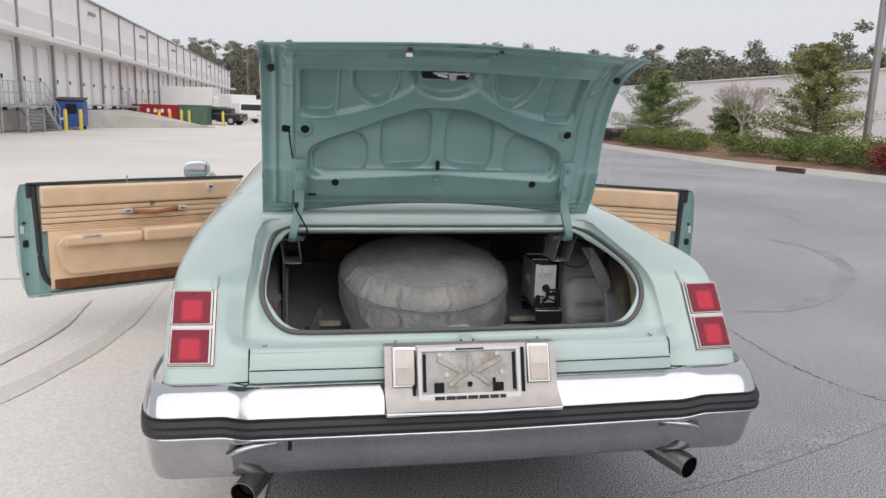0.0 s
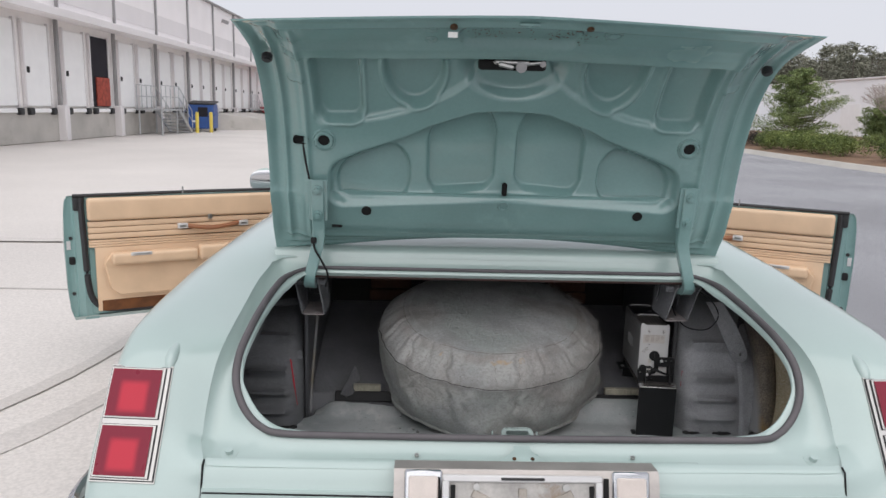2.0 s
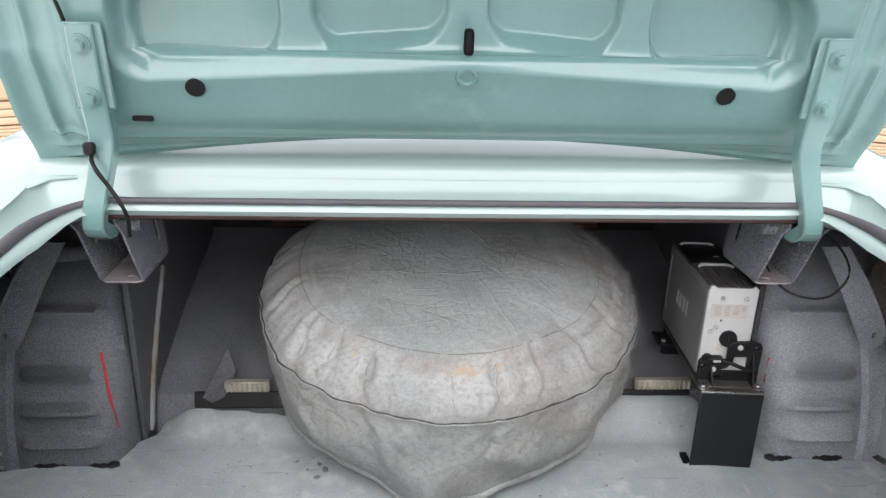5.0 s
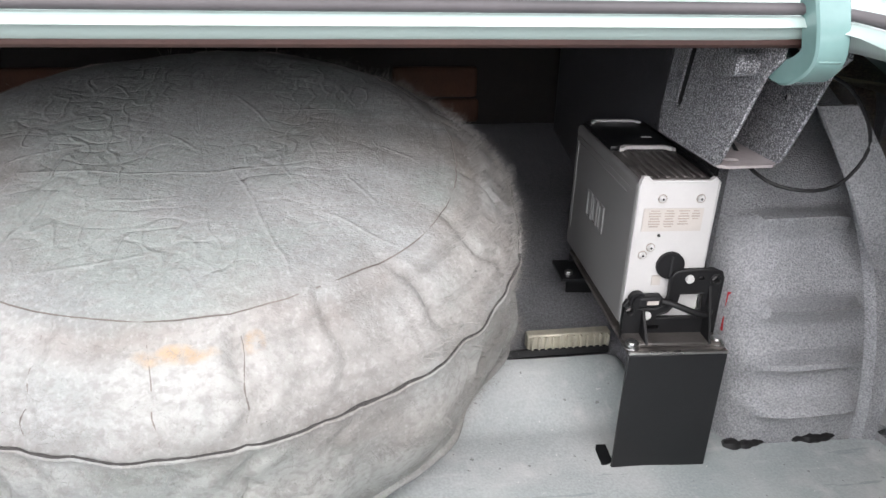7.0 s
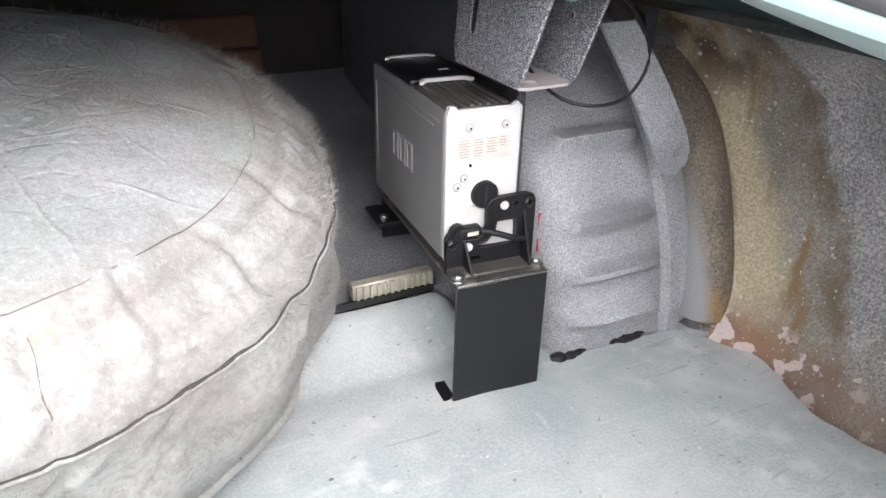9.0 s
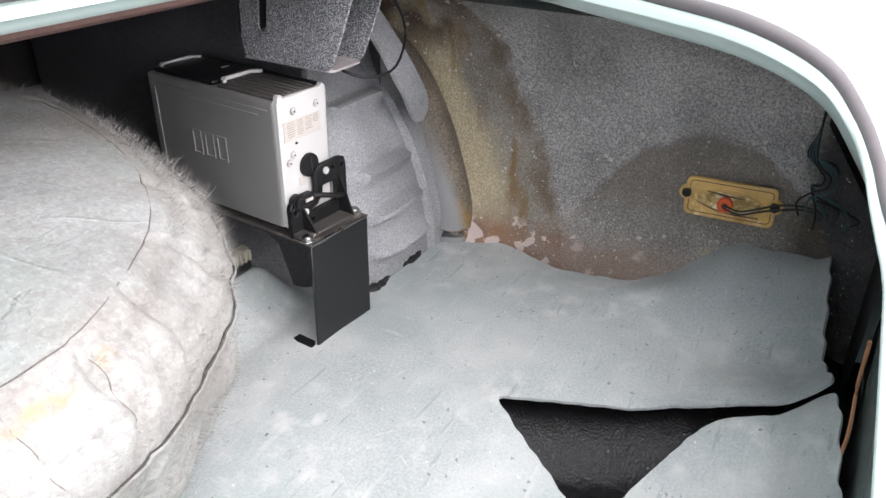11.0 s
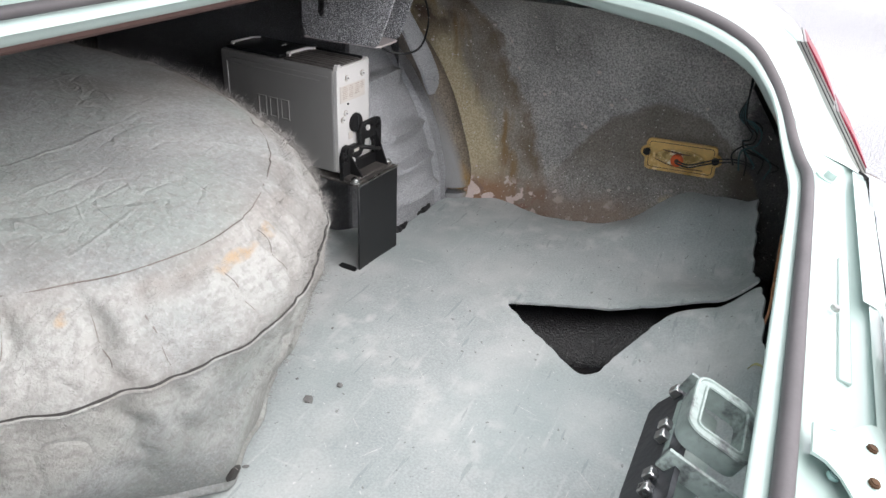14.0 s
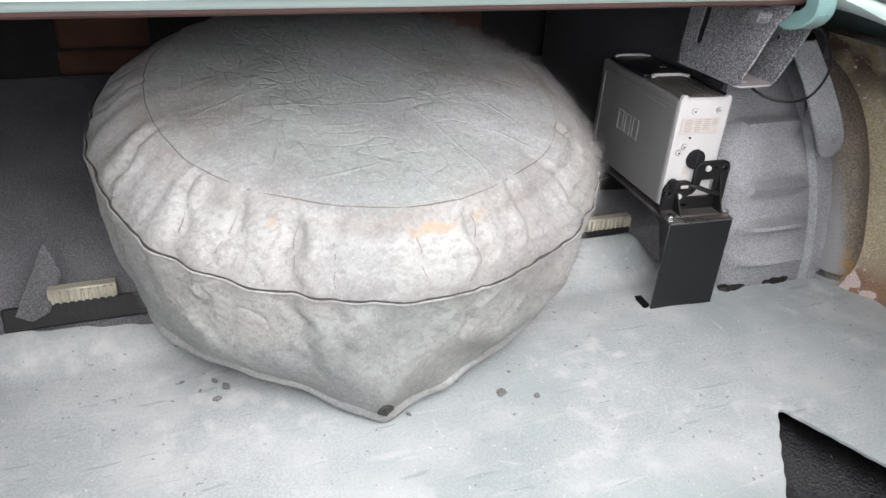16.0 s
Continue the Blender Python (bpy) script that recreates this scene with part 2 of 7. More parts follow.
def cut_plate(outer, holes, thick, place):
    """A flat sheet with holes, thick in depth; place(u, v, w) sets a point of the plan."""
    bm = bmesh.new()
    edges = []
    for ringp in (outer, *holes):
        vs = [bm.verts.new((u, 0, v)) for u, v in ringp]
        edges += [bm.edges.new((vs[k], vs[(k + 1) % len(vs)])) for k in range(len(vs))]
    bmesh.ops.triangle_fill(bm, use_beauty=True, edges=edges)
    back = bmesh.ops.extrude_face_region(bm, geom=bm.faces[:])
    moved = {v for v in back["geom"] if isinstance(v, bmesh.types.BMVert)}
    for v in bm.verts:
        v.co = place(v.co.x, v.co.z, thick if v in moved else 0.0)
    bmesh.ops.recalc_face_normals(bm, faces=bm.faces)
    return bm


def arc_points(cx, cz, rx, rz, n=12, a0=0.0, a1=2 * math.pi):
    return [(cx + rx * math.cos(a0 + (a1 - a0) * k / n), cz + rz * math.sin(a0 + (a1 - a0) * k / n)) for k in range(n)]


def smooth01(a, b, x):
    t = max(0.0, min(1.0, (x - a) / (b - a)))
    return t * t * (3 - 2 * t)

# ---- ground ----
def sheet(x0, x1, y0, y1, z):
    return grid([[(x0, y0, z), (x0, y1, z)], [(x1, y0, z), (x1, y1, z)]])


ASPHALT = material("asphalt", (0.325, 0.328, 0.345), 0.9, 0, 0.16, 0.35, 140, 0.9, bump_dist=0.007, grain=0.75, stain=(0.27, 0.272, 0.285), stain_at=0.66, stain_scale=0.5)
CONCRETE = material("concrete_paving", (0.64, 0.605, 0.57), 0.85, 0, 0.08, 0.25, 60, 0.2, grain=0.07, stain=(0.55, 0.52, 0.485), stain_at=0.60, stain_scale=0.35)
ground = part("ground", sheet(-600, 600, -300, 900, 0.0), ASPHALT)
tagged(ground, "dark grey asphalt car park surface", "ground", kind="structure")
slab = bmesh.new()
sv = [slab.verts.new(p) for p in ((-60, -60, 0.006), (-2.3, -60, 0.006), (-0.75, -1.0, 0.006), (3.2, 60, 0.006), (14, 200, 0.006), (-60, 200, 0.006))]
slab.faces.new(sv)
pavement = part("pavement", slab, CONCRETE)
tagged(pavement, "pale concrete lot with faint tyre marks and joints", "pavement", kind="structure")

# ---- car ----
XC = 0.002
car = empty("car", (XC, 0, 0))
tagged(car, "mint green seventies coupe, boot lid and both doors open", "car")
DECK = ((-.05, .72), (.05, .742), (.10, .757), (.13, .766), (.163, .787), (.198, .852), (.242, .905), (.29, .936), (.37, .955), (.5, .972), (.6, .988), (.7, 1.008), (.78, 1.035), (.9, 1.07))


def deck_z(y):
    """Height of the deck round the boot opening."""
    return float(np.interp(y, [d[0] for d in DECK], [d[1] for d in DECK]))


OPEN_R = [(0, .705), (.45, .706), (.535, .703), (.593, .640), (.612, .54), (.618, .43), (.620, .33), (.626, .255), (.625, .215),
          (.610, .190), (.585, .172), (.55, .156), (.508, .146), (.40, .143), (0, .141)]
GAP_R = [(0, .790), (.45, .787), (.62, .780), (.655, .755), (.672, .64), (.672, .47), (.670, .325), (.678, .24), (.685, .187),
         (.686, .146), (.682, .122), (.672, .09), (.66, .060), (.40, .055), (0, .05)]


def loop(half, n):
    """A closed loop round the boot from its right half."""
    right = spline([(x, y, deck_z(y)) for x, y in half], n)
    left = [Vector((-p.x, p.y, p.z)) for p in right[1:-1]]
    return right + left[::-1]


NL = 61
opening, gap = loop(OPEN_R, NL), loop(GAP_R, NL)


def mixp(a, b, f, dz=0.0):
    return [p.lerp(q, f) + Vector((0, 0, dz if dz > 0 else dz * (.35 + .65 * smooth01(.135, .21, q.y)))) for p, q in zip(a, b)]


def lip_row(f, dz):
    """A row of the flange's inner edge: narrow and turned down along the front, broad elsewhere."""
    out = []
    for p, q in zip(gap, opening):
        front = smooth01(.63, .70, q.y)
        g = f - (f - .955) * .80 * front
        r = p.lerp(q, g)
        out.append(r + Vector((0, 0, dz * (1 - front) * (.35 + .65 * smooth01(.135, .21, q.y)) - (f - .97) * .030 * front)))
    return out


# drip channel round the boot opening, with its turned-up flange
rows = [gap, mixp(gap, opening, 0.08, -0.012), mixp(gap, opening, 0.30, -0.034), mixp(gap, opening, 0.72, -0.032), mixp(gap, opening, 0.86, -0.016),
        mixp(gap, opening, 0.90, 0.0), lip_row(0.97, 0.0), lip_row(1.06, 0.0), lip_row(1.13, -0.003), lip_row(1.16, -0.007), lip_row(1.17, -0.013)]
part("boot_channel", grid(rows, closed_v=True), PAINT, car)
seal_path = mixp(gap, opening, 0.92, 0.006)
part("boot_seal", tube(seal_path, [.0078 + .0012 * smooth01(.15, .22, p.y) - .0040 * smooth01(.62, .70, p.y) for p in seal_path], 10, True), SEAL, car, "dark grey rubber boot seal")

part("seal_joint", ring(seal_path[-8], .0090, .0016, seal_path[-7] - seal_path[-9], 14), BLACK, car)
# quarter panels: long curves from the rear face up over the shoulder and forward, one for each step across
Q = [
    [(.662, .030, .655), (.660, .045, .704), (.660, .060, .745), (.682, .122, .764), (.686, .146, .776), (.685, .187, .833), (.678, .24, .903), (.670, .325, .945), (.672, .47, .968), (.672, .64, .996), (.655, .755, 1.027), (.665, .95, 1.07), (.68, 1.25, 1.10), (.70, 1.6, 1.08)],
    [(.762, .020, .655), (.762, .045, .700), (.762, .075, .742), (.764, .105, .785), (.764, .135, .825), (.764, .165, .868), (.766, .212, .922), (.770, .30, .957), (.772, .45, .984), (.772, .63, 1.006), (.770, .78, 1.032), (.775, .95, 1.055), (.775, 1.25, 1.075), (.78, 1.6, 1.06)],
    [(.830, .022, .655), (.835, .048, .700), (.836, .078, .742), (.838, .108, .785), (.840, .138, .825), (.842, .167, .866), (.846, .208, .922), (.850, .30, .962), (.853, .45, .985), (.855, .63, 1.000), (.857, .78, 1.012), (.86, .95, 1.018), (.865, 1.25, 1.02), (.87, 1.6, 1.015)],
    [(.893, .035, .655), (.893, .060, .700), (.892, .088, .742), (.890, .116, .785), (.888, .145, .822), (.886, .175, .858), (.889, .215, .896), (.894, .30, .932), (.901, .45, .945), (.908, .63, .95), (.913, .78, .952), (.918, .95, .953), (.922, 1.25, .95), (.925, 1.6, .94)],
    [(.905, .07, .64), (.908, .09, .675), (.910, .12, .71), (.911, .15, .74), (.912, .18, .77), (.913, .21, .79), (.916, .25, .80), (.920, .32, .80), (.924, .45, .80), (.93, .63, .80), (.932, .78, .80), (.935, .95, .80), (.935, 1.25, .80), (.935, 1.6, .80)],
    [(.905, .09, .52), (.908, .11, .525), (.912, .15, .53), (.915, .18, .535), (.918, .21, .54), (.92, .24, .545), (.924, .28, .55), (.928, .35, .55), (.933, .46, .555), (.94, .63, .57), (.94, .78, .59), (.94, .95, .64), (.94, 1.25, .66), (.94, 1.6, .58)],
    [(.88, .10, .40), (.885, .12, .40), (.89, .16, .40), (.892, .19, .40), (.895, .22, .40), (.897, .25, .40), (.90, .29, .40), (.905, .36, .40), (.908, .47, .41), (.91, .63, .43), (.915, .78, .48), (.915, .95, .60), (.915, 1.25, .62), (.915, 1.6, .45)],
]


def quarter():
    long = [spline(c, 79) for c in Q]
    cols = list(zip(*long))
    return grid([spline(c, 40) for c in cols])


for flip in (False, True):
    bm = quarter()
    if flip:
        mirrored(bm)
    bmesh.ops.recalc_face_normals(bm, faces=bm.faces)
    part("quarter_panel", bm, PAINT, car)

# dark gaps between the body panels
for s in (-1, 1):
    part("panel_gap", tube([(s * .661, .068, .753), (s * .661, .055, .746), (s * .661, .043, .705), (s * .662, .028, .655)], .0022, 6), HOLE, car)
    part("panel_gap", tube(spline([(s * .66, .026, .668), (s * .76, .018, .668), (s * .83, .020, .668), (s * .893, .034, .668), (s * .905, .068, .665)], 20), .0022, 6), HOLE, car)
    part("panel_gap", tube([(s * .26, .028, .697), (s * .40, .030, .6975), (s * .658, .034, .698)], .0018, 6), HOLE, car)

# deck filler between boot and rear window
rows = []
for y, z, w in ((.7865, 1.0345, .656), (.7890, 1.046, .657), (.7925, 1.0525, .658), (.799, 1.0555, .659), (.82, 1.0585, .660), (.86, 1.064, .66), (.95, 1.073, .665), (1.02, 1.08, .668)):
    rows.append([Vector((w * u / 14, y, z + .008 * smooth01(.79, .86, y) * (1 - (u / 14) ** 2))) for u in range(-14, 15)])
for s in (-1, 1):
    bm = bmesh.new()
    bm.faces.new([bm.verts.new(p) for p in ((s * .59, .779, 1.0335), (s * .63, .772, 1.0315), (s * .652, .748, 1.0245), (s * .664, .760, 1.0285), (s * .666, .80, 1.041), (s * .60, .80, 1.041))])
    bmesh.ops.recalc_face_normals(bm, faces=bm.faces)
    part("deck_corner", bm, PAINT, car)
part("deck_filler", grid(rows, flip=True), PAINT, car)
# rear sill, closing panel and valance under the boot
for s in (-1, 1):
    prof = [(.075, .7525), (.062, .7475), (.052, .738), (.046, .720), (.040, .705), (.034, .704), (.030, .690), (.024, .664), (.034, .660), (.034, .63)]
    xs = [s * (.26 + .40 * i / 10) for i in range(11)]
    bm = grid([[Vector((x, y + .012 * abs(x) - .006, z)) for y, z in prof] for x in xs])
    bmesh.ops.recalc_face_normals(bm, faces=bm.faces)
    part("rear_panel", bm, PAINT, car)
sill = grid([[Vector((x, y, z)) for y, z in ((.066, .749), (.057, .7455), (.049, .736), (.044, .72), (.044, .68))] for x in (-.27, -.13, 0, .13, .27)])
part("boot_sill", sill, PAINT, car)
rows = []
for i in range(17):
    u = -1 + i / 8
    half = .5 * (1 - abs(u) ** 2.2)
    rows.append([Vector((-.006 + (.064 - .046 * smooth01(0, .8, v)) * u, .052 + .064 * v + .012 * u * u * (1 - v), .7465 + .0215 * v + .009 * half * math.sin(math.pi * min(1, v + .15)) + .002)) for v in (0, .12, .25, .4, .6, .8, 1.0)])
part("latch_bracket", solid(grid(rows), .003), PAINT, car)
for x in (-.026, .012):
    part("latch_rivet", disc((x, .074, .7605), .0042, .004, (0, -.3, 1), 10, bevel=.001), FLECK, car)

# boot interior
def sprayed(name, base, fleck, lo, hi, amount, rough=0.42, patch=0.25):
    """Spatter paint: pale flecks in two sizes over a darker coat, worn in soft patches."""
    m = material(name, base, rough, 0, patch, 7, 420, 0.8, bump_dist=0.003, tint=tuple(min(1, c * 1.35) for c in base), grain=0.25)
    nt = m.node_tree
    b = nt.nodes["Principled BSDF"]
    tc = nt.nodes.new("ShaderNodeTexCoord")
    last = b.inputs["Base Color"].links[0].from_socket
    for scale, shift, k in ((760, 0.0, amount), (300, 0.06, amount * .5)):
        n = nt.nodes.new("ShaderNodeTexNoise")
        n.inputs["Scale"].default_value = scale
        n.inputs["Detail"].default_value = 2.0
        nt.links.new(tc.outputs["Object"], n.inputs["Vector"])
        r = nt.nodes.new("ShaderNodeMapRange")
        r.inputs[1].default_value, r.inputs[2].default_value = lo + shift, hi + shift
        r.inputs[4].default_value = k
        nt.links.new(n.outputs["Fac"], r.inputs[0])
        x = nt.nodes.new("ShaderNodeMixRGB")
        x.inputs[2].default_value = (*fleck, 1)
        nt.links.new(r.outputs[0], x.inputs[0])
        nt.links.new(last, x.inputs[1])
        last = x.outputs[0]
    nt.links.new(last, b.inputs["Base Color"])
    return m


# SHADE, DARK and MID copies of the liner carry shade in their colour
LINER_SHADE = sprayed("boot_liner_shaded", (0.155, 0.158, 0.170), (0.42, 0.425, 0.445), .50, .66, .50)
LINER_DARK = sprayed("boot_liner_deep_shade", (0.075, 0.076, 0.082), (0.28, 0.285, 0.30), .50, .66, .50)
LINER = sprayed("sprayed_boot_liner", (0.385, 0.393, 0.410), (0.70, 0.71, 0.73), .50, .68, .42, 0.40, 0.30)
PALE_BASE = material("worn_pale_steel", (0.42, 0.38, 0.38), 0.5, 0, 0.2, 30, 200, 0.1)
LINER_MID = sprayed("sprayed_liner_shaded_left", (0.145, 0.148, 0.157), (0.45, 0.455, 0.47), .50, .68, .45, 0.42, 0.35)
HAMMER = sprayed("spattered_bracket_paint", (0.085, 0.088, 0.096), (0.62, 0.63, 0.66), .50, .62, .85, 0.4)


def node_tools(m):
    """Short ways to add noise, sums, steps and colour layers to a material."""
    nt = m.node_tree
    tc = nt.nodes.new("ShaderNodeTexCoord")
    xyz = nt.nodes.new("ShaderNodeSeparateXYZ")
    nt.links.new(tc.outputs["Object"], xyz.inputs[0])

    def nz(scale, detail=6, stretch=None):
        n = nt.nodes.new("ShaderNodeTexNoise")
        n.inputs["Scale"].default_value = scale
        n.inputs["Detail"].default_value = detail
        src = tc.outputs["Object"]
        if stretch:
            k = nt.nodes.new("ShaderNodeVectorMath")
            k.operation = 'MULTIPLY'
            k.inputs[1].default_value = stretch
            nt.links.new(src, k.inputs[0])
            src = k.outputs[0]
        nt.links.new(src, n.inputs["Vector"])
        return n.outputs["Fac"]

    def calc(op, a, c, d=None):
        n = nt.nodes.new("ShaderNodeMath")
        n.operation = op
        for k, v in enumerate((a, c, d)):
            if v is None:
                continue
            if isinstance(v, (int, float)):
                n.inputs[k].default_value = v
            else:
                nt.links.new(v, n.inputs[k])
        return n.outputs[0]

    def step(v, lo, hi):
        r = nt.nodes.new("ShaderNodeMapRange")
        r.inputs[1].default_value, r.inputs[2].default_value = lo, hi
        nt.links.new(v, r.inputs[0])
        return r.outputs[0]

    def over(mask, rgb, prev):
        x = nt.nodes.new("ShaderNodeMixRGB")
        x.inputs[2].default_value = (*rgb, 1)
        nt.links.new(mask, x.inputs[0])
        nt.links.new(prev, x.inputs[1])
        return x.outputs[0]

    return nt, xyz, nz, calc, step, over


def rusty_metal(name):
    """Grey sprayed steel: a sandy run beside the groove with a brown watermark round it, rust along the floor, a damp arch by the lamp."""
    m = material(name, (0.335, 0.326, 0.318), 0.6, 0, 0.3, 7, 300, 1.0, tint=(0.56, 0.545, 0.53), grain=0.35, bump_dist=0.005)
    nt, xyz, nz, calc, step, over = node_tools(m)
    b = nt.nodes["Principled BSDF"]
    last = b.inputs["Base Color"].links[0].from_socket
    z = xyz.outputs[2]
    lean = calc('MULTIPLY', step(z, .50, .90), .20)
    u = calc('SUBTRACT', xyz.outputs[1], lean)
    wob = calc('MULTIPLY_ADD', nz(7, 4), 0.12, -0.06)
    fine = calc('MULTIPLY_ADD', nz(26, 4), 0.05, -0.025)
    uw = calc('ADD', calc('ADD', u, wob), fine)
    stain = step(uw, .572, .592)
    rim = calc('MULTIPLY', stain, step(uw, .632, .590))
    sand = step(calc('ADD', calc('ADD', u, calc('MULTIPLY', wob, .35)), fine), .655, .690)
    speck = step(nz(260, 2), .42, .60)
    last = over(calc('MULTIPLY', stain, 0.45), (.25, .205, .14), last)
    last = over(calc('MULTIPLY', rim, calc('MULTIPLY', step(nz(30, 3), .30, .55), 0.75)), (.135, .085, .040), last)
    last = over(calc('MULTIPLY', sand, 0.9), (.43, .36, .22), last)
    last = over(calc('MULTIPLY', sand, calc('MULTIPLY', speck, 0.7)), (.62, .55, .40), last)
    band = calc('MULTIPLY', step(uw, .625, .650), step(uw, .690, .665))
    runs = step(nz(1.0, 6, (18, 40, 4)), .47, .62)
    last = over(calc('MULTIPLY', band, calc('MULTIPLY', runs, 0.85)), (.24, .145, .045), last)
    high = step(z, .76, .85)
    last = over(calc('MULTIPLY', stain, calc('MULTIPLY', high, step(nz(14, 5), .38, .58))), (.085, .055, .038), last)
    low = step(calc('MULTIPLY_ADD', nz(9), 0.16, calc('SUBTRACT', 0.50, z)), .02, .08)
    last = over(calc('MULTIPLY', low, 0.75), (.27, .19, .145), last)
    last = over(calc('MULTIPLY', low, step(nz(24, 4), .60, .64)), (.46, .38, .34), last)
    foot = calc('MULTIPLY', step(u, .64, .69), step(calc('MULTIPLY_ADD', nz(15), 0.08, z), .575, .55))
    last = over(calc('MULTIPLY', foot, 0.85), (.30, .165, .095), last)
    peel = calc('MULTIPLY', step(xyz.outputs[1], .55, .62), step(calc('MULTIPLY_ADD', nz(15), 0.10, z), .585, .565))
    last = over(calc('MULTIPLY', peel, step(nz(30, 5), .56, .59)), (.26, .16, .12), last)
    last = over(calc('MULTIPLY', peel, step(nz(33, 5), .555, .575)), (.66, .55, .52), last)
    last = over(step(nz(55, 2), .70, .712), (.60, .53, .50), last)
    # the wall turns near-black towards its rear end
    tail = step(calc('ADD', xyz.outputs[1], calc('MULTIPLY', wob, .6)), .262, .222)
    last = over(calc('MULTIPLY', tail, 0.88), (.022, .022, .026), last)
    dy = calc('SUBTRACT', xyz.outputs[1], .375)
    arch_z = calc('SUBTRACT', calc('MULTIPLY_ADD', calc('MULTIPLY', dy, dy), -4.0, .738), z)
    damp = calc('MULTIPLY', step(calc('ADD', arch_z, calc('MULTIPLY', fine, .5)), .0, .012), step(z, .53, .62))
    last = over(calc('MULTIPLY', damp, 0.62), (.125, .098, .066), last)
    ochre = calc('MULTIPLY', step(z, .565, .545), calc('MULTIPLY', step(xyz.outputs[1], .26, .30), step(xyz.outputs[1], .37, .34)))
    last = over(calc('MULTIPLY', ochre, step(nz(40, 4), .45, .55)), (.55, .40, .16), last)
    last = over(calc('MULTIPLY', step(nz(170, 2), .69, .71), 0.8), (.68, .66, .64), last)
    nt.links.new(last, b.inputs["Base Color"])
    return m


def rusty_column(name):
    """Brown-grey pressed steel, tan where the paint has gone, orange rust at its foot."""
    m = material(name, (0.20, 0.168, 0.14), 0.6, 0, 0.3, 12, 260, 0.7, tint=(0.34, 0.278, 0.205), grain=0.3, bump_dist=0.003)
    nt, xyz, nz, calc, step, over = node_tools(m)
    b = nt.nodes["Principled BSDF"]
    last = b.inputs["Base Color"].links[0].from_socket
    z = calc('MULTIPLY_ADD', nz(11, 4), .12, xyz.outputs[2])
    last = over(calc('MULTIPLY', step(z, .72, .88), .85), (.075, .058, .052), last)
    last = over(calc('MULTIPLY', step(nz(320, 2), .48, .66), .28), (.47, .39, .26), last)
    last = over(calc('MULTIPLY', step(z, .63, .60), step(nz(26, 4), .42, .55)), (.32, .19, .055), last)
    last = over(calc('MULTIPLY', step(xyz.outputs[0], .828, .815), step(nz(9, 3), .30, .5)), (.27, .27, .275), last)
    nt.links.new(last, b.inputs["Base Color"])
    return m


COLUMN = rusty_column("rusted_post")
RUSTY = rusty_metal("rust_stained_quarter_inner")
# near-black: underseal on the body, also shade painted under the step strips
NEAR_BLACK = material("near_black", (0.012, 0.012, 0.013), 0.5, 0, 0.3, 14, 120, 0.5)
FZ = 0.479
part("boot_floor", boxed((0, .52, FZ - .085), (1.74, .86, .02), None, .004), NEAR_BLACK, car)
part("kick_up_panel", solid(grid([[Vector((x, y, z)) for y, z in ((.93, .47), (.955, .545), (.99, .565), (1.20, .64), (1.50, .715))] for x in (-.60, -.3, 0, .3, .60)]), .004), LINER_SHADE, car)
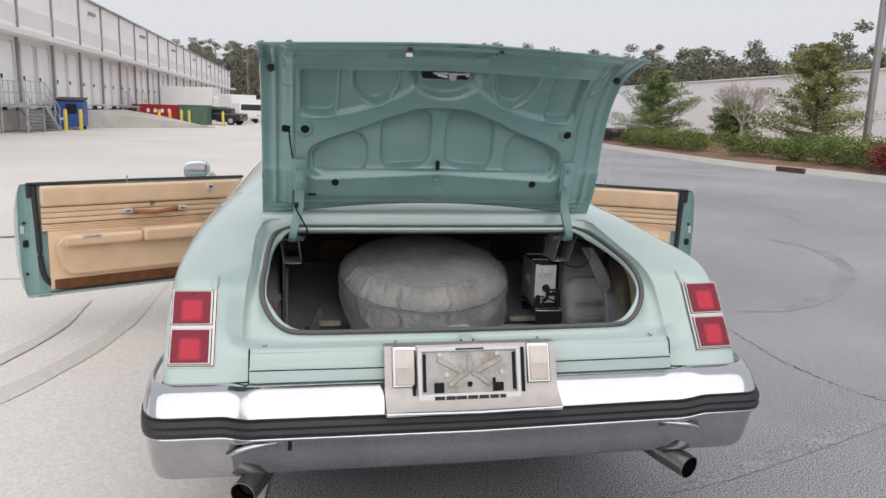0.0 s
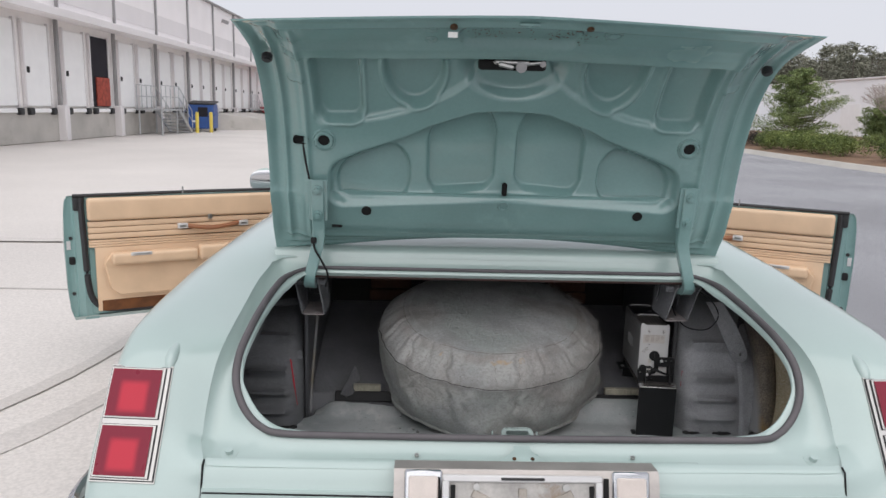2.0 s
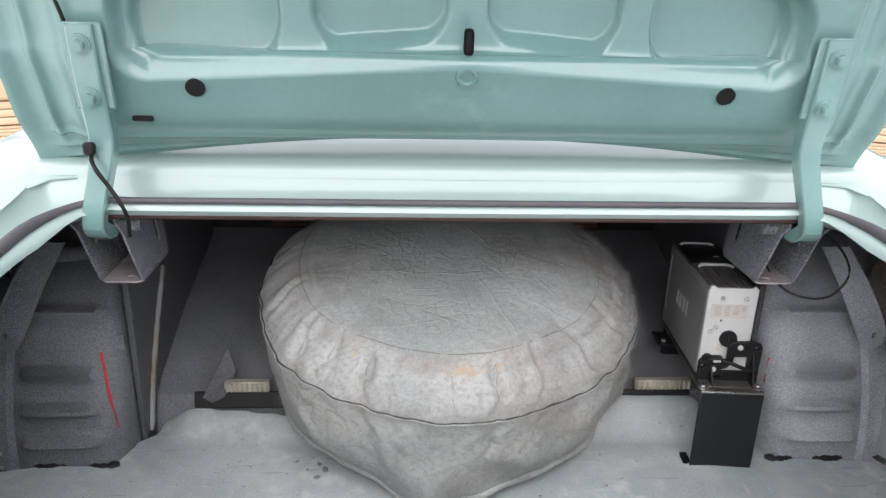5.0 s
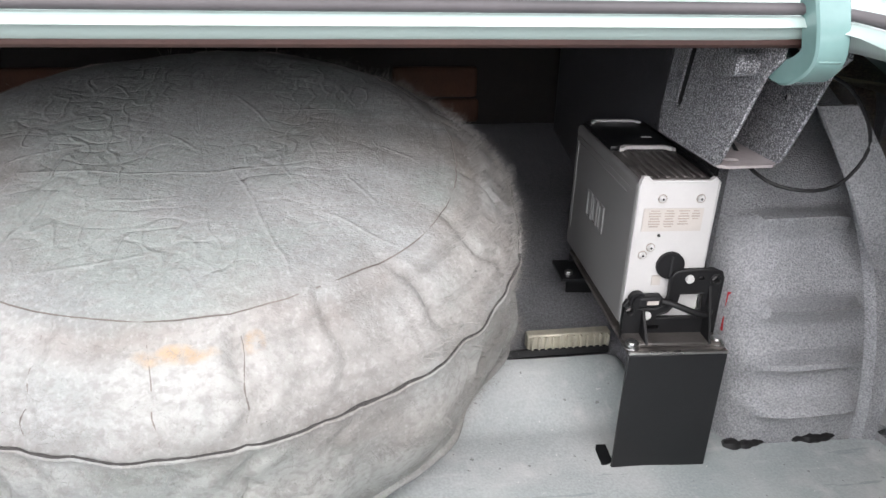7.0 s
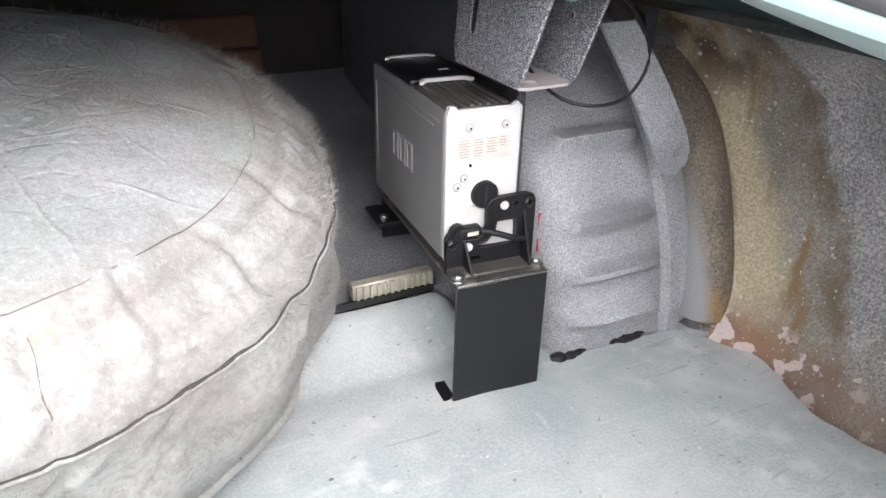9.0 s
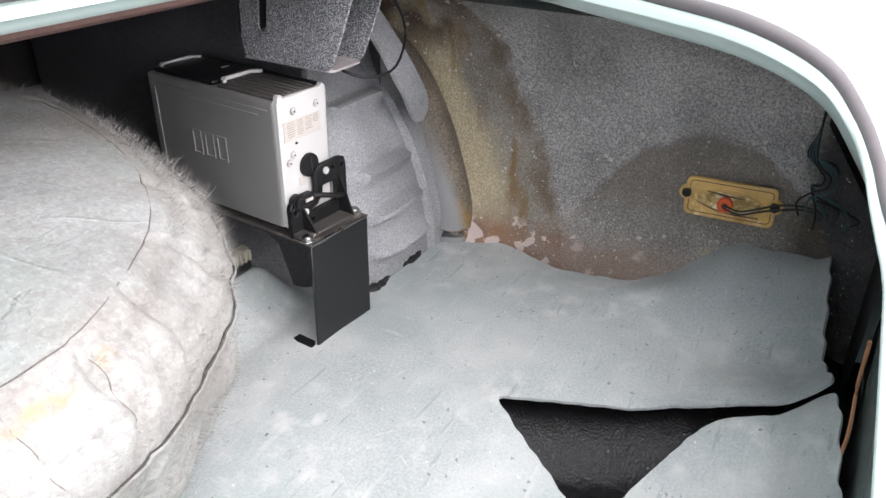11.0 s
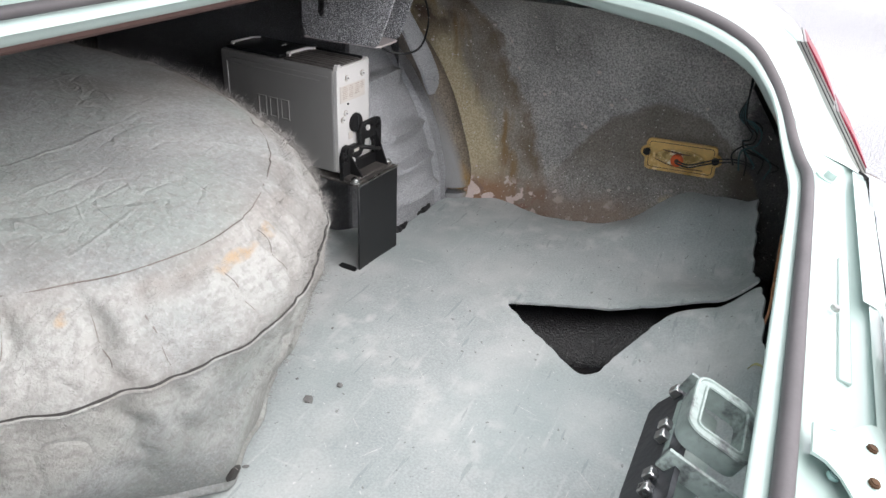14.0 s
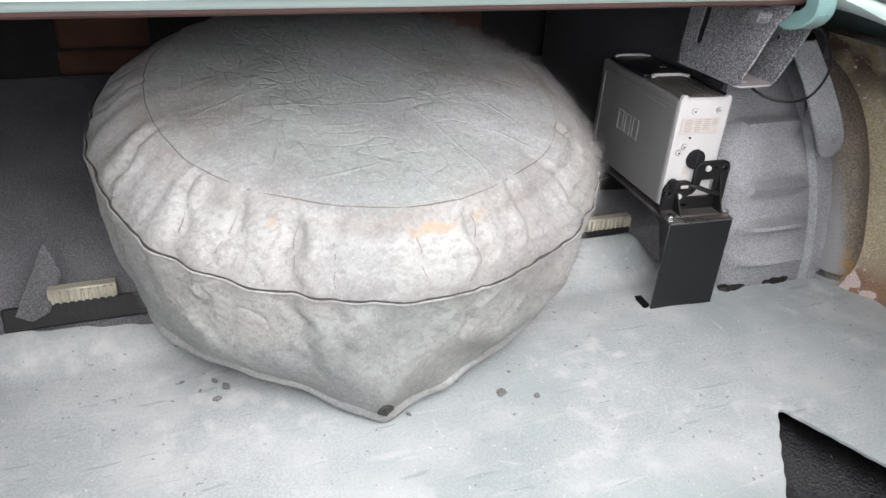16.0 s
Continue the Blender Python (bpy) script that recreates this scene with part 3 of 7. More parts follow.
for s in (-1, 1):
    # bowed outer wall of the boot
    side = spline([(.845, 0, .455), (.885, 0, .54), (.912, 0, .63), (.915, 0, .72), (.902, 0, .81), (.872, 0, .87), (.80, 0, .915), (.70, 0, .925)], 26)
    rows = []
    for i in range(41):
        row = []
        for q in side:
            # the wall rolls in to the groove at its front end, which leans forward higher up
            y = .13 + (.622 + .20 * max(0, min(1, (q.z - .50) / .4))) * i / 40
            roll = smooth01(.80, 1.0, i / 40)
            cl = smooth01(.24, .10, y)
            under = .70 + (y - .045) / .714 - .075
            x = q.x - .012 * cl - .03 * smooth01(.22, .12, y) - .040 * roll ** 2 * smooth01(.46, .52, q.z + .04)
            row.append(Vector((s * x, y, min(q.z, under, deck_z(y) - .02 if q.x < .72 else 2))))
        rows.append(row)
    bm = grid(rows)
    bmesh.ops.recalc_face_normals(bm, faces=bm.faces)
    # left wall, post and pillar are near-black, the right ones coloured
    part("boot_side", bm, RUSTY if s > 0 else NEAR_BLACK, car)
    # hollow post between wheelhouse and outer wall
    rows = []
    for q in side[:-4]:
        rows.append([Vector((s * (.78 + (q.x - .78) * t), .83 + .075 * math.sin(math.pi * t) ** .8 + .06 * (1 - t), q.z)) for t in [k / 12 for k in range(13)]])
    bm = grid(rows)
    bmesh.ops.recalc_face_normals(bm, faces=bm.faces)
    part("side_post", bm, LINER_DARK if s > 0 else NEAR_BLACK, car)
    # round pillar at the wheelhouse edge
    part("side_pillar", tube(spline([(s * .840, .783, .455), (s * .843, .786, .53), (s * .850, .806, .61), (s * .856, .838, .69), (s * .860, .895, .77), (s * .858, .985, .85), (s * .85, 1.10, .90)], 40), [.036 + .003 * math.sin(i * .21 + 1) for i in range(40)], 24), COLUMN if s > 0 else NEAR_BLACK, car)
    # wheelhouse: a ribbed drum over the rear wheel
    rows = []
    for i in range(141):
        a = math.pi * (-.02 + .62 * i / 140)
        ridge = sum(.029 * math.exp(-((i * 60 / 140 - c) / wd) ** 2) for c, wd in ((6.5, .65), (10.5, .6), (15, .75), (22.3, .95)))
        e = [(.588, .14, 0), (.592, .06, 0), (.605, .02, 0), (.622, .006, 0), (.636, .002, .85), (.66, 0, 1), (.70, 0, 1), (.735, 0, 1), (.752, 0, .75), (.764, 0, 0), (.776, .003, 0), (.784, -.008, 0), (.806, -.010, 0), (.826, -.004, 0)]
        lump = [.005 * noise.noise(Vector((i * .16, x * 40, 3))) * smooth01(.775, .80, x) for x, dy, f in e]
        rows.append([Vector((s * (x + q * (x > .81)), 1.225 - (.43 + ridge * f) * math.cos(a) + dy + q, .48 + (.43 + ridge * f) * 1.02 * math.sin(a))) for (x, dy, f), q in zip(e, lump)])
    bm = grid(rows)
    bmesh.ops.recalc_face_normals(bm, faces=bm.faces)
    # the left drum takes the shaded copy of the same liner
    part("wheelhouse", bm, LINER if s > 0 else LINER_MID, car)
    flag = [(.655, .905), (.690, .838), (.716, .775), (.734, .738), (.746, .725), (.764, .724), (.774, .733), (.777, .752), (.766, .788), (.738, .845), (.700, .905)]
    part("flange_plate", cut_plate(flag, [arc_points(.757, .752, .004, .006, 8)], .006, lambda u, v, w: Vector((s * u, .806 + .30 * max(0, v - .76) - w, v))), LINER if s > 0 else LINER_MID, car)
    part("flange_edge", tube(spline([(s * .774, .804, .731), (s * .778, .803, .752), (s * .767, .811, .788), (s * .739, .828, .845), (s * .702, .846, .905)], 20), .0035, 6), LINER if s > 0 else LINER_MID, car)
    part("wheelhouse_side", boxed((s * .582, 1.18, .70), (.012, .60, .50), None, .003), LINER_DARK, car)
for k in range(9):
    z = .50 + .028 * k
    y = 1.225 - .43 * math.cos(math.asin(min(1, (z - .48) / .4386))) - .010
    part("weld_dot", disc((-.800, y, z), .004, .004, (0, 1, 0), 8, bevel=.001), SCREW, car)
part("tape_patch", boxed((-.612, .872, .700), (.040, .003, .026), Matrix.Rotation(radians(-24), 4, 'X') @ Matrix.Rotation(radians(-12), 4, 'Y'), .001), LINER_MID, car)
part("rust_run", tube(spline([(-.574, .90, .50), (-.573, .94, .60), (-.572, 1.0, .70), (-.572, 1.06, .78)], 20), [.003 + .003 * abs(math.sin(k * 1.3)) for k in range(20)], 6), COLUMN, car)
part("filler_pipe", tube(spline([(-.80, .86, .93), (-.76, .87, .885), (-.70, .90, .862), (-.62, .93, .862)], 20), .014, 10), LINER_DARK, car)
# bulkhead behind the seat, shelf above and the boot's front edge
BULK = material("dark_bulkhead", (0.02, 0.018, 0.018), 0.85, 0, 0.3, 8, 120, 0.2)
part("bulkhead", boxed((0, 1.52, .72), (1.60, .02, .60)), BULK, car)
part("parcel_shelf", boxed((0, 1.18, 1.03), (1.30, .75, .02)), BULK, car)
part("rear_inner_panel", solid(grid([[Vector((x, y, z)) for y, z in ((.143, .742), (.136, .72), (.130, .66), (.124, .58), (.112, .47))] for x in (-.60, -.4, -.2, 0, .2, .4, .60)]), .003), PAINT, car)
for s in (-1, 1):
    part("rear_inner_corner", boxed((s * .76, .104, .575), (.17, .010, .24)), NEAR_BLACK, car)
# bare primer under the front edge of the opening
PRIMER = material("red_oxide_primer", (0.065, 0.030, 0.024), 0.6, 0, 0.25, 20, 200, 0.2)
part("front_beam", boxed((0, .748, .990), (1.14, .050, .010), None, .003), PRIMER, car)
for s in (-1, 1):
    part("inner_filler", boxed((s * .66, 1.20, 1.00), (.12, .70, .03)), BULK, car)

# ---- bumper ----
def bumper_rows(prof, n=120):
    rows = []
    for i in range(n + 1):
        u = -1 + 2 * i / n
        a = abs(u)
        # straight with a slight vee, then round the corner
        if a < .80:
            x, back = a / .80 * .86, 0.0
        else:
            t = (a - .80) / .20
            x, back = .86 + .105 * (1 - (1 - t) ** 2.6), .32 * t ** 2.3
        lift = .022 * smooth01(.64, .73, x)
        push = .020 * (x / .9) - .024 * smooth01(.63, .715, x)
        rows.append([Vector((math.copysign(x + (dy * .35 if a > .8 else 0) * -((a - .8) / .2), u), y + push + back, z + lift * w)) for y, z, w, dy in prof])
    return rows


top = [(.045, .650, .4, .09), (.030, .660, .5, .07), (.005, .656, .6, .05), (-.03, .630, .9, .02), (-.058, .592, 1, 0), (-.064, .580, 1, 0)]
strip = [(-.060, .581, 1, 0), (-.078, .578, 1, 0), (-.084, .566, 1, -.01), (-.080, .556, 1, 0), (-.086, .546, 1, -.01), (-.080, .531, 1, 0), (-.060, .528, 1, 0)]
low = [(-.060, .531, 1, 0), (-.072, .526, 1, 0), (-.070, .518, 1, 0), (-.052, .500, 1, .01), (-.040, .46, .9, .02), (-.022, .41, .5, .04), (.0, .388, .3, .06), (.05, .385, .3, .1)]
for nm, pr, mt, lb in (("bumper_top", top, CHROME, ""), ("rub_strip", strip, RUBBER, "black rubber bumper strip"), ("bumper_face", low, CHROME_ASPHALT, "")):
    bm = grid(bumper_rows(pr))
    bmesh.ops.recalc_face_normals(bm, faces=bm.faces)
    part(nm, bm, mt, car, lb)

# bead added as the highlight under the strip, guard holes and the parking dents of the face
bead = [r[0] for r in bumper_rows([(-.0735, .5265, 1, 0)])]
part("bumper_highlight_bead", tube(bead[4:-4], .0042, 8), CHROME, car)
top_bead = [r[0] for r in bumper_rows([(-.066, .5835, 1, 0)])]
part("strip_lip", tube(top_bead[4:-4], .0028, 8), RUBBER, car)
part("face_slot", boxed((-.545, -.0525, .4995), (.011, .012, .024), None, .002), HOLE, car)
for s, x in ((-1, -.64), (1, .665)):
    pts = spline([(x - s * .06, -.0525, .512), (x, -.060, .508), (x + s * .05, -.060, .496), (x + s * .085, -.056, .474)], 24)
    part("face_pressing", tube(pts, [.001 + .009 * math.sin(math.pi * (k + .5) / 24) for k in range(24)], 10), CHROME_ASPHALT, car)

# ---- tail lamps ----
TL_DIR = Vector((0, .1465, .2)).normalized()


def tail_lamp(s):
    """Two stacked red lenses in a chrome bezel on the slanted rear corner."""
    lamp = empty("tail_lamp")
    lamp.parent = car
    tagged(lamp, "tall red tail lamp in a chrome bezel")

    def at(x, h, out):
        # h runs up the slanted face, out stands proud of it
        return Vector((s * x, .052 + TL_DIR.y * h - out * TL_DIR.z + .10 * max(0, x - .76) ** 1.2, .703 + TL_DIR.z * h + out * TL_DIR.y))

    def pad(x0, x1, h0, h1, z0, z1, taper=0.0, n=6):
        rows = []
        for i in range(n + 1):
            x = x0 + (x1 - x0) * i / n
            rows.append([at(x, h0, z0), at(x, h0 + .004, z1), at(x, (h0 + h1) / 2, z1 + taper), at(x, h1 - .004, z1), at(x, h1, z0)])
        bm = grid(rows)
        for r in (0, -1):
            bm.verts.ensure_lookup_table()
        for base in (0, n * 5):
            bm.verts.ensure_lookup_table()
            bm.faces.new([bm.verts[base + k] for k in range(5)])
        bmesh.ops.recalc_face_normals(bm, faces=bm.faces)
        return bm

    part("bezel", pad(.757, .891, -.002, .250, -.02, .008), CHROME_DULL, lamp)
    part("gasket", pad(.759, .889, .001, .247, -.01, .0095), RUBBER, lamp)
    part("bezel_rim", pad(.761, .887, .003, .245, -.01, .012), CHROME_DULL, lamp)
    for h0, h1 in ((.009, .119), (.129, .240)):
        part("lens_gasket", pad(.768, .8855, h0 - .0035, h1 + .0035, -.01, .0132), RUBBER, lamp)
        part("lens_rim", pad(.7705, .8845, h0 - .002, h1 + .002, -.01, .0152), CHROME_DULL, lamp)
        part("lens", pad(.776, .882, h0 + .001, h1 - .001, 0, .017, .002), RED_LENS, lamp)
    return lamp


for s in (-1, 1):
    tail_lamp(s)

# ---- licence plate housing ----
HOUSING = material("tarnished_plate_housing", (0.46, 0.43, 0.405), 0.42, 0.55, 0.12, 14, 160, 0.15)
PLATE = material("grimy_plate_back", (0.47, 0.455, 0.43), 0.55, 0.3, 0.3, 16, 140, 0.2, stain=(0.27, 0.215, 0.165), stain_at=0.57, stain_scale=12)
RIBP = material("pale_stamped_rib", (0.42, 0.385, 0.34), 0.5, 0.3, 0.25, 30, 140, 0.2)
housing = empty("plate_housing")
housing.parent = car
TILTP = Matrix.Rotation(radians(-18.5), 4, 'X')
bm = grid([[Vector((x, y, z)) for y, z in ((.055, .764), (.012, .768), (.004, .762), (-.004, .745), (-.034, .655), (-.042, .640), (-.076, .616), (-.094, .606), (-.098, .592), (-.06, .58))] for x in (-.272, -.268, -.2, 0, .2, .250, .254)])
part("housing_shell", solid(bm, .006), HOUSING, housing)
part("housing_trim", tube([(-.272, -.092, .598), (0, -.102, .598), (.254, -.092, .598)], .006, 8), CHROME, housing)
for s in (-1, 1):
    part("reversing_lamp_frame", boxed((s * .205 - .009, -.016, .713), (.074, .012, .122), TILTP, .004), CHROME, housing)
    part("reversing_lamp", boxed((s * .205 - .009, -.022, .7125), (.058, .012, .104), TILTP, .003), CLEAR_LENS, housing, "cloudy white reversing lamp lens")
    for k in range(9):
        bm = boxed((0, -.0072, -.045 + .0055 * k), (.050, .003, .0022), None, .0006)
        bm.transform(Matrix.Translation((s * .205 - .009, -.022, .7125)) @ TILTP)
        part("lens_rib", bm, CLEAR_LENS, housing)
plate = empty("plate_frame")
tagged(plate, "empty chrome licence plate frame with printed dealer lettering", "plate frame")
PM = Matrix.Translation((-.018, -.026, .688)) @ TILTP


def plate_part(name, c, s, mat, bevel=.002, label=""):
    bm = boxed(c, s, None, bevel)
    bm.transform(PM)
    return part(name, bm, mat, plate, label)


plate_part("backing", (0, -.006, 0), (.285, .004, .135), PLATE, .001, "rusty stamped steel plate backing")
plate_part("rim", (0, -.012, -.068), (.314, .007, .026), SILVER, .003)
plate_part("rim", (0, -.012, .074), (.314, .007, .014), SILVER, .003)
plate_part("rim", (-.150, -.012, .003), (.014, .0068, .135), SILVER, .003)
plate_part("rim", (.150, -.012, .003), (.014, .0068, .135), SILVER, .003)

# embossed ribs, screws, cut-outs and lettering bars of the plate
def plate_rib(c, length, w, ang, mat=RIBP):
    bm = boxed((0, 0, 0), (length, .005, w), None, .002)
    bm.transform(PM @ Matrix.Translation(c) @ Matrix.Rotation(radians(ang), 4, 'Y'))
    return part("rib", bm, mat, plate)


for c, ln, ang in (((-.052, -.009, .022), .105, 28), ((.052, -.009, .022), .105, -28), ((-.036, -.009, -.012), .07, -38), ((.036, -.009, -.012), .07, 38), ((0, -.009, .03), .05, 90)):
    plate_rib(c, ln, .017, ang)
for x, z in ((-.09, .058), (.085, .058), (-.07, .0), (.098, .004)):
    bm = disc((x, -.011, z), .007, .005, (0, 1, 0), 14, bevel=.001)
    bm.transform(PM)
    part("screw", bm, CHROME_DULL, plate)
bm = disc((0, -.0085, -.030), .008, .004, (0, 1, 0), 16)
bm.transform(PM)
part("hole", bm, HOLE, plate)
for x, w, h in ((-.093, .030, .030), (.088, .030, .026), (.074, .010, .04)):
    plate_part("cut_out", (x, -.009, -.043 + h / 2 - .01), (w, .004, h), HOLE, .002)
for x in (-.136, .136):
    plate_part("side_gap", (x, -.0095, .006), (.009, .004, .11), HOLE, .001)
for x in (-.166, .166):
    plate_part("frame_gap", (x, -.004, 0), (.010, .004, .150), HOLE, .001)
for x, w in ((-.093, .030), (-.060, .028), (-.028, .032), (.006, .030), (.040, .030), (.072, .026), (.098, .018)):
    plate_part("lettering_bar", (x, -.0162, -.068), (w, .002, .0105), BARS, 0)
plate_part("lettering_bar", (.0, -.0162, .074), (.085, .002, .005), BARS, 0)

# bump stops and dimples on the drip channel, rust nicks
for s in (-1, 1):
    part("bump_stop", disc((s * .62, .108, .748), .018, .024, (0, -.4, 1), 20, bevel=.010), PAINT, car)
    for x in (.023, .228):
        part("sill_rivet", disc((s * x, .098, .754), .005, .005, (0, -.4, 1), 12, bevel=.001), CHROME_DULL if x > .1 else PAINT_IN, car)
    part("sill_pressing", boxed((s * .24, .088, .7445), (.25, .012, .005), Matrix.Rotation(radians(12), 4, 'X'), .0022, 3), PAINT, car)
    part("fender_peak", tube(spline([(s * .768, .192, .896), (s * .768, .205, .910), (s * .768, .225, .920), (s * .768, .26, .930), (s * .768, .30, .940)], 16), [.002 + .013 * math.sin(math.pi * (k + .5) / 16) ** .5 for k in range(16)], 14), PAINT, car)

# latch striker frame on the rear lip
striker = empty("striker")
striker.parent = car
DARKSTEEL = material("oily_steel", (0.085, 0.09, 0.10), 0.35, 0.7, 0.35, 20, 150, 0.2)
WORN = material("worn_mint_paint", (0.32, 0.39, 0.37), 0.4, 0, 0.25, 20, 160, 0.3, stain=(0.085, 0.093, 0.096), stain_at=0.52, stain_scale=24)
MS = Matrix.Translation((-.006, .181, .752)) @ Matrix.Rotation(radians(24), 4, 'X')


def striker_part(name, c, sz, mat, rx=0.0, bevel=.0018):
    bm = boxed(c, sz, Matrix.Rotation(radians(rx), 4, 'X'), bevel, 2)
    bm.transform(MS)
    return part(name, bm, mat, striker)


outer, inner = [], []
for cx, cy, a0 in ((.021, .013, 0), (-.021, .013, 90), (-.021, -.015, 180), (.021, -.015, 270)):
    outer += arc_points(cx, cy, .0130, .0130, 6, radians(a0), radians(a0 + 108))
    inner += arc_points(cx, cy, .0050, .0050, 6, radians(a0), radians(a0 + 108))
part("frame", cut_plate(outer, [inner], .019, lambda u, v, w: MS @ Vector((u, v, w - .0095))), WORN, striker)
for ring_pts in (outer, inner):
    bm = tube([(x, y, .0095) for x, y in ring_pts], .0016, 6, True)
    bm.transform(MS)
    part("frame_edge", bm, WORN, striker)
for sx in (-1, 1):
    striker_part("side_arm", (sx * .050 - .004, -.002, -.012), (.004, .060, .020), WORN)
striker_part("base", (-.002, .004, -.052), (.090, .036, .060), WORN, 0, .006)
part("plate", cut_plate([(-.10, -.024), (-.092, -.030), (.060, -.030), (.068, -.022), (.068, .010), (.056, .024), (-.088, .024), (-.10, .014)], [], .005, lambda u, v, w: Matrix.Translation((-.018, .214, .729)) @ Matrix.Rotation(radians(38), 4, 'X') @ Vector((u, w - .0025, v))), DARKSTEEL, striker, "oily dark steel plate")
for x in (-.080, -.064, -.018, -.004, .044):
    part("bolt", boxed((x, .2165, .7355), (.009, .008, .010), Matrix.Rotation(radians(38), 4, 'X'), .001), SCREW, striker)

# side marker lamp on the inside of the quarter panel
YELLOW = material("yellow_plastic", (0.78, 0.50, 0.16), 0.30, 0, 0.25, 26, 160, 0.15, stain=(0.86, 0.66, 0.34), stain_at=0.58, stain_scale=40, spec=0.6)
FOIL = material("crinkled_gold_reflector", (0.62, 0.43, 0.16), 0.28, 0.3, 0.35, 60, 160, 0.6, stain=(0.88, 0.82, 0.66), stain_at=0.54, stain_scale=60, bump_dist=0.004)
BROWN_SLOT = material("brown_slot", (0.11, 0.055, 0.03), 0.5, 0, 0.3, 30, 160, 0.1)
ORANGE = material("orange_socket", (0.80, 0.13, 0.03), 0.4, 0, 0.1, 20, 160, 0.1)
marker = empty("marker_lamp")
marker.parent = car
MM = Matrix.Translation((.909, .341, .638)) @ Matrix.Rotation(radians(-2), 4, 'X')


def rounded_outline(hu, hv, r, n=6):
    out = []
    for cu, cv, a0 in ((hu - r, hv - r, 0), (r - hu, hv - r, 90), (r - hu, r - hv, 180), (hu - r, r - hv, 270)):
        out += [(cu + r * math.cos(radians(a0 + 90 * k / n)), cv + r * math.sin(radians(a0 + 90 * k / n))) for k in range(n + 1)]
    return out


def on_lamp(u, v, w):
    return MM @ Vector((-w, u, v))


part("flange", cut_plate(rounded_outline(.066, .031, .009), [], .006, on_lamp), YELLOW, marker)
for hu, hv, r, w, thick in ((.0645, .0295, .008, .0065, .0018), (.060, .0255, .006, .0060, .0007)):
    part("rim", tube([on_lamp(u, v, w) for u, v in rounded_outline(hu, hv, r)], thick, 6, True), YELLOW if thick > .001 else BROWN_SLOT, marker)
# boat-shaped bulb well with its bright reflector, split by a dark slot
well = [(.050 * math.cos(a), .017 * math.sin(a) * abs(math.sin(a)) ** .3 - .001) for a in [2 * math.pi * k / 32 for k in range(32)]]
part("reflector", cut_plate([(u * .94, v * .92) for u, v in well], [], .0014, lambda u, v, w: on_lamp(u, v, w + .0062)), FOIL, marker, "crinkled pale gold reflector")
part("well_rim", tube([on_lamp(u, v, .0072) for u, v in well], .0012, 6, True), YELLOW, marker)
part("slot", tube([on_lamp(.034, .0125, .0085), on_lamp(.005, .0095, .0095), on_lamp(-.022, .0080, .0085)], [.0008, .0018, .0006], 6), BROWN_SLOT, marker)
part("rib", tube([on_lamp(.046, -.008, .0080), on_lamp(.020, -.0165, .0085), on_lamp(-.008, -.0195, .0085), on_lamp(-.044, -.0185, .0080)], .0009, 6), BROWN_SLOT, marker)
for u in (.018, -.022):
    part("notch", boxed((0, 0, 0), (.007, .008, .005), Matrix.Translation(on_lamp(u, -.030, .003)), .001), BLACK, marker)
for u, v in ((.066, .004), (-.066, .004)):
    part("ear", disc(on_lamp(u * .97, v, .003), .0115, .006, (1, 0, 0), 18, bevel=.001), YELLOW, marker)
    part("ear_rim", ring(on_lamp(u * .97, v, .0062), .0108, .0013, (1, 0, 0), 18), YELLOW, marker)
    part("nut", disc(on_lamp(u * .97, v, .008), .0075, .008, (1, 0, 0), 6, bevel=.001), BLACK, marker)
part("socket", disc(on_lamp(.005, -.004, .011), .0118, .010, (1, 0, 0), 18, bevel=.002), ORANGE, marker)
part("socket_ring", ring(on_lamp(.005, -.004, .016), .0098, .0016, (1, 0, 0), 18), ORANGE, marker)
part("contact", disc(on_lamp(.005, -.004, .0165), .0045, .004, (1, 0, 0), 8, bevel=.001), BROWN_SLOT, marker)
for dv, bulge in ((.001, .012), (-.004, .018)):
    part("wire", tube(spline([on_lamp(.006, -.004 + dv, .017), on_lamp(-.018, -.006 + dv, .024), on_lamp(-.042, .002 + dv, .022), on_lamp(-.070, .010 + dv, bulge), on_lamp(-.105, .014 + dv, .012), on_lamp(-.135, .010 + dv, .020)], 24), .0015, 6), RUBBER, marker)
TEAL = material("teal_wire", (0.03, 0.09, 0.10), 0.45, 0, 0.1, 30, 160, 0)
for k in range(7):
    # the loom drops from the deck, loops round itself and ends in loose tails
    c, r = Vector((.845, .240, .722)), .024 + .009 * math.sin(k * 2.1)
    pts = [c + Vector((.004 * k - .012, .006, .16)), c + Vector((.002 * k - .006, .004, .07)), c + Vector((0, .002 * k, .030))]
    pts += [c + Vector((-.006 + .002 * k, r * math.cos(a), r * math.sin(a) * (.8 + .04 * k))) for a in (1.9 + .1 * k, 2.8, 3.7, 4.5)]
    pts += [c + Vector((.004, .010 - .013 * k, -.040 - .004 * (k % 4))), c + Vector((.010, .004 - .011 * k, -.062 - .008 * (k % 3)))]
    part("loom_wire", tube(spline(pts, 40), .0015, 6), TEAL if k % 2 else BLACK, car)
COPPER = material("orange_wire", (0.55, 0.24, 0.12), 0.5, 0, 0.1, 30, 160, 0)
part("loose_wire", tube(spline([(.50, .150, .70), (.545, .142, .62), (.52, .138, .58), (.50, .140, .56)], 18), .002, 6), COPPER, car)
# slanted inner face behind the tail lamps
for s in (-1, 1):
    rows = [[Vector((s * x, .135 + .72 * (z - .70) if z > .70 else .135, z)) for z in (.44, .58, .70, .77, .84)] for x in (.70, .76, .82, .868)]
    part("tail_inner", grid(rows), NEAR_BLACK, car)
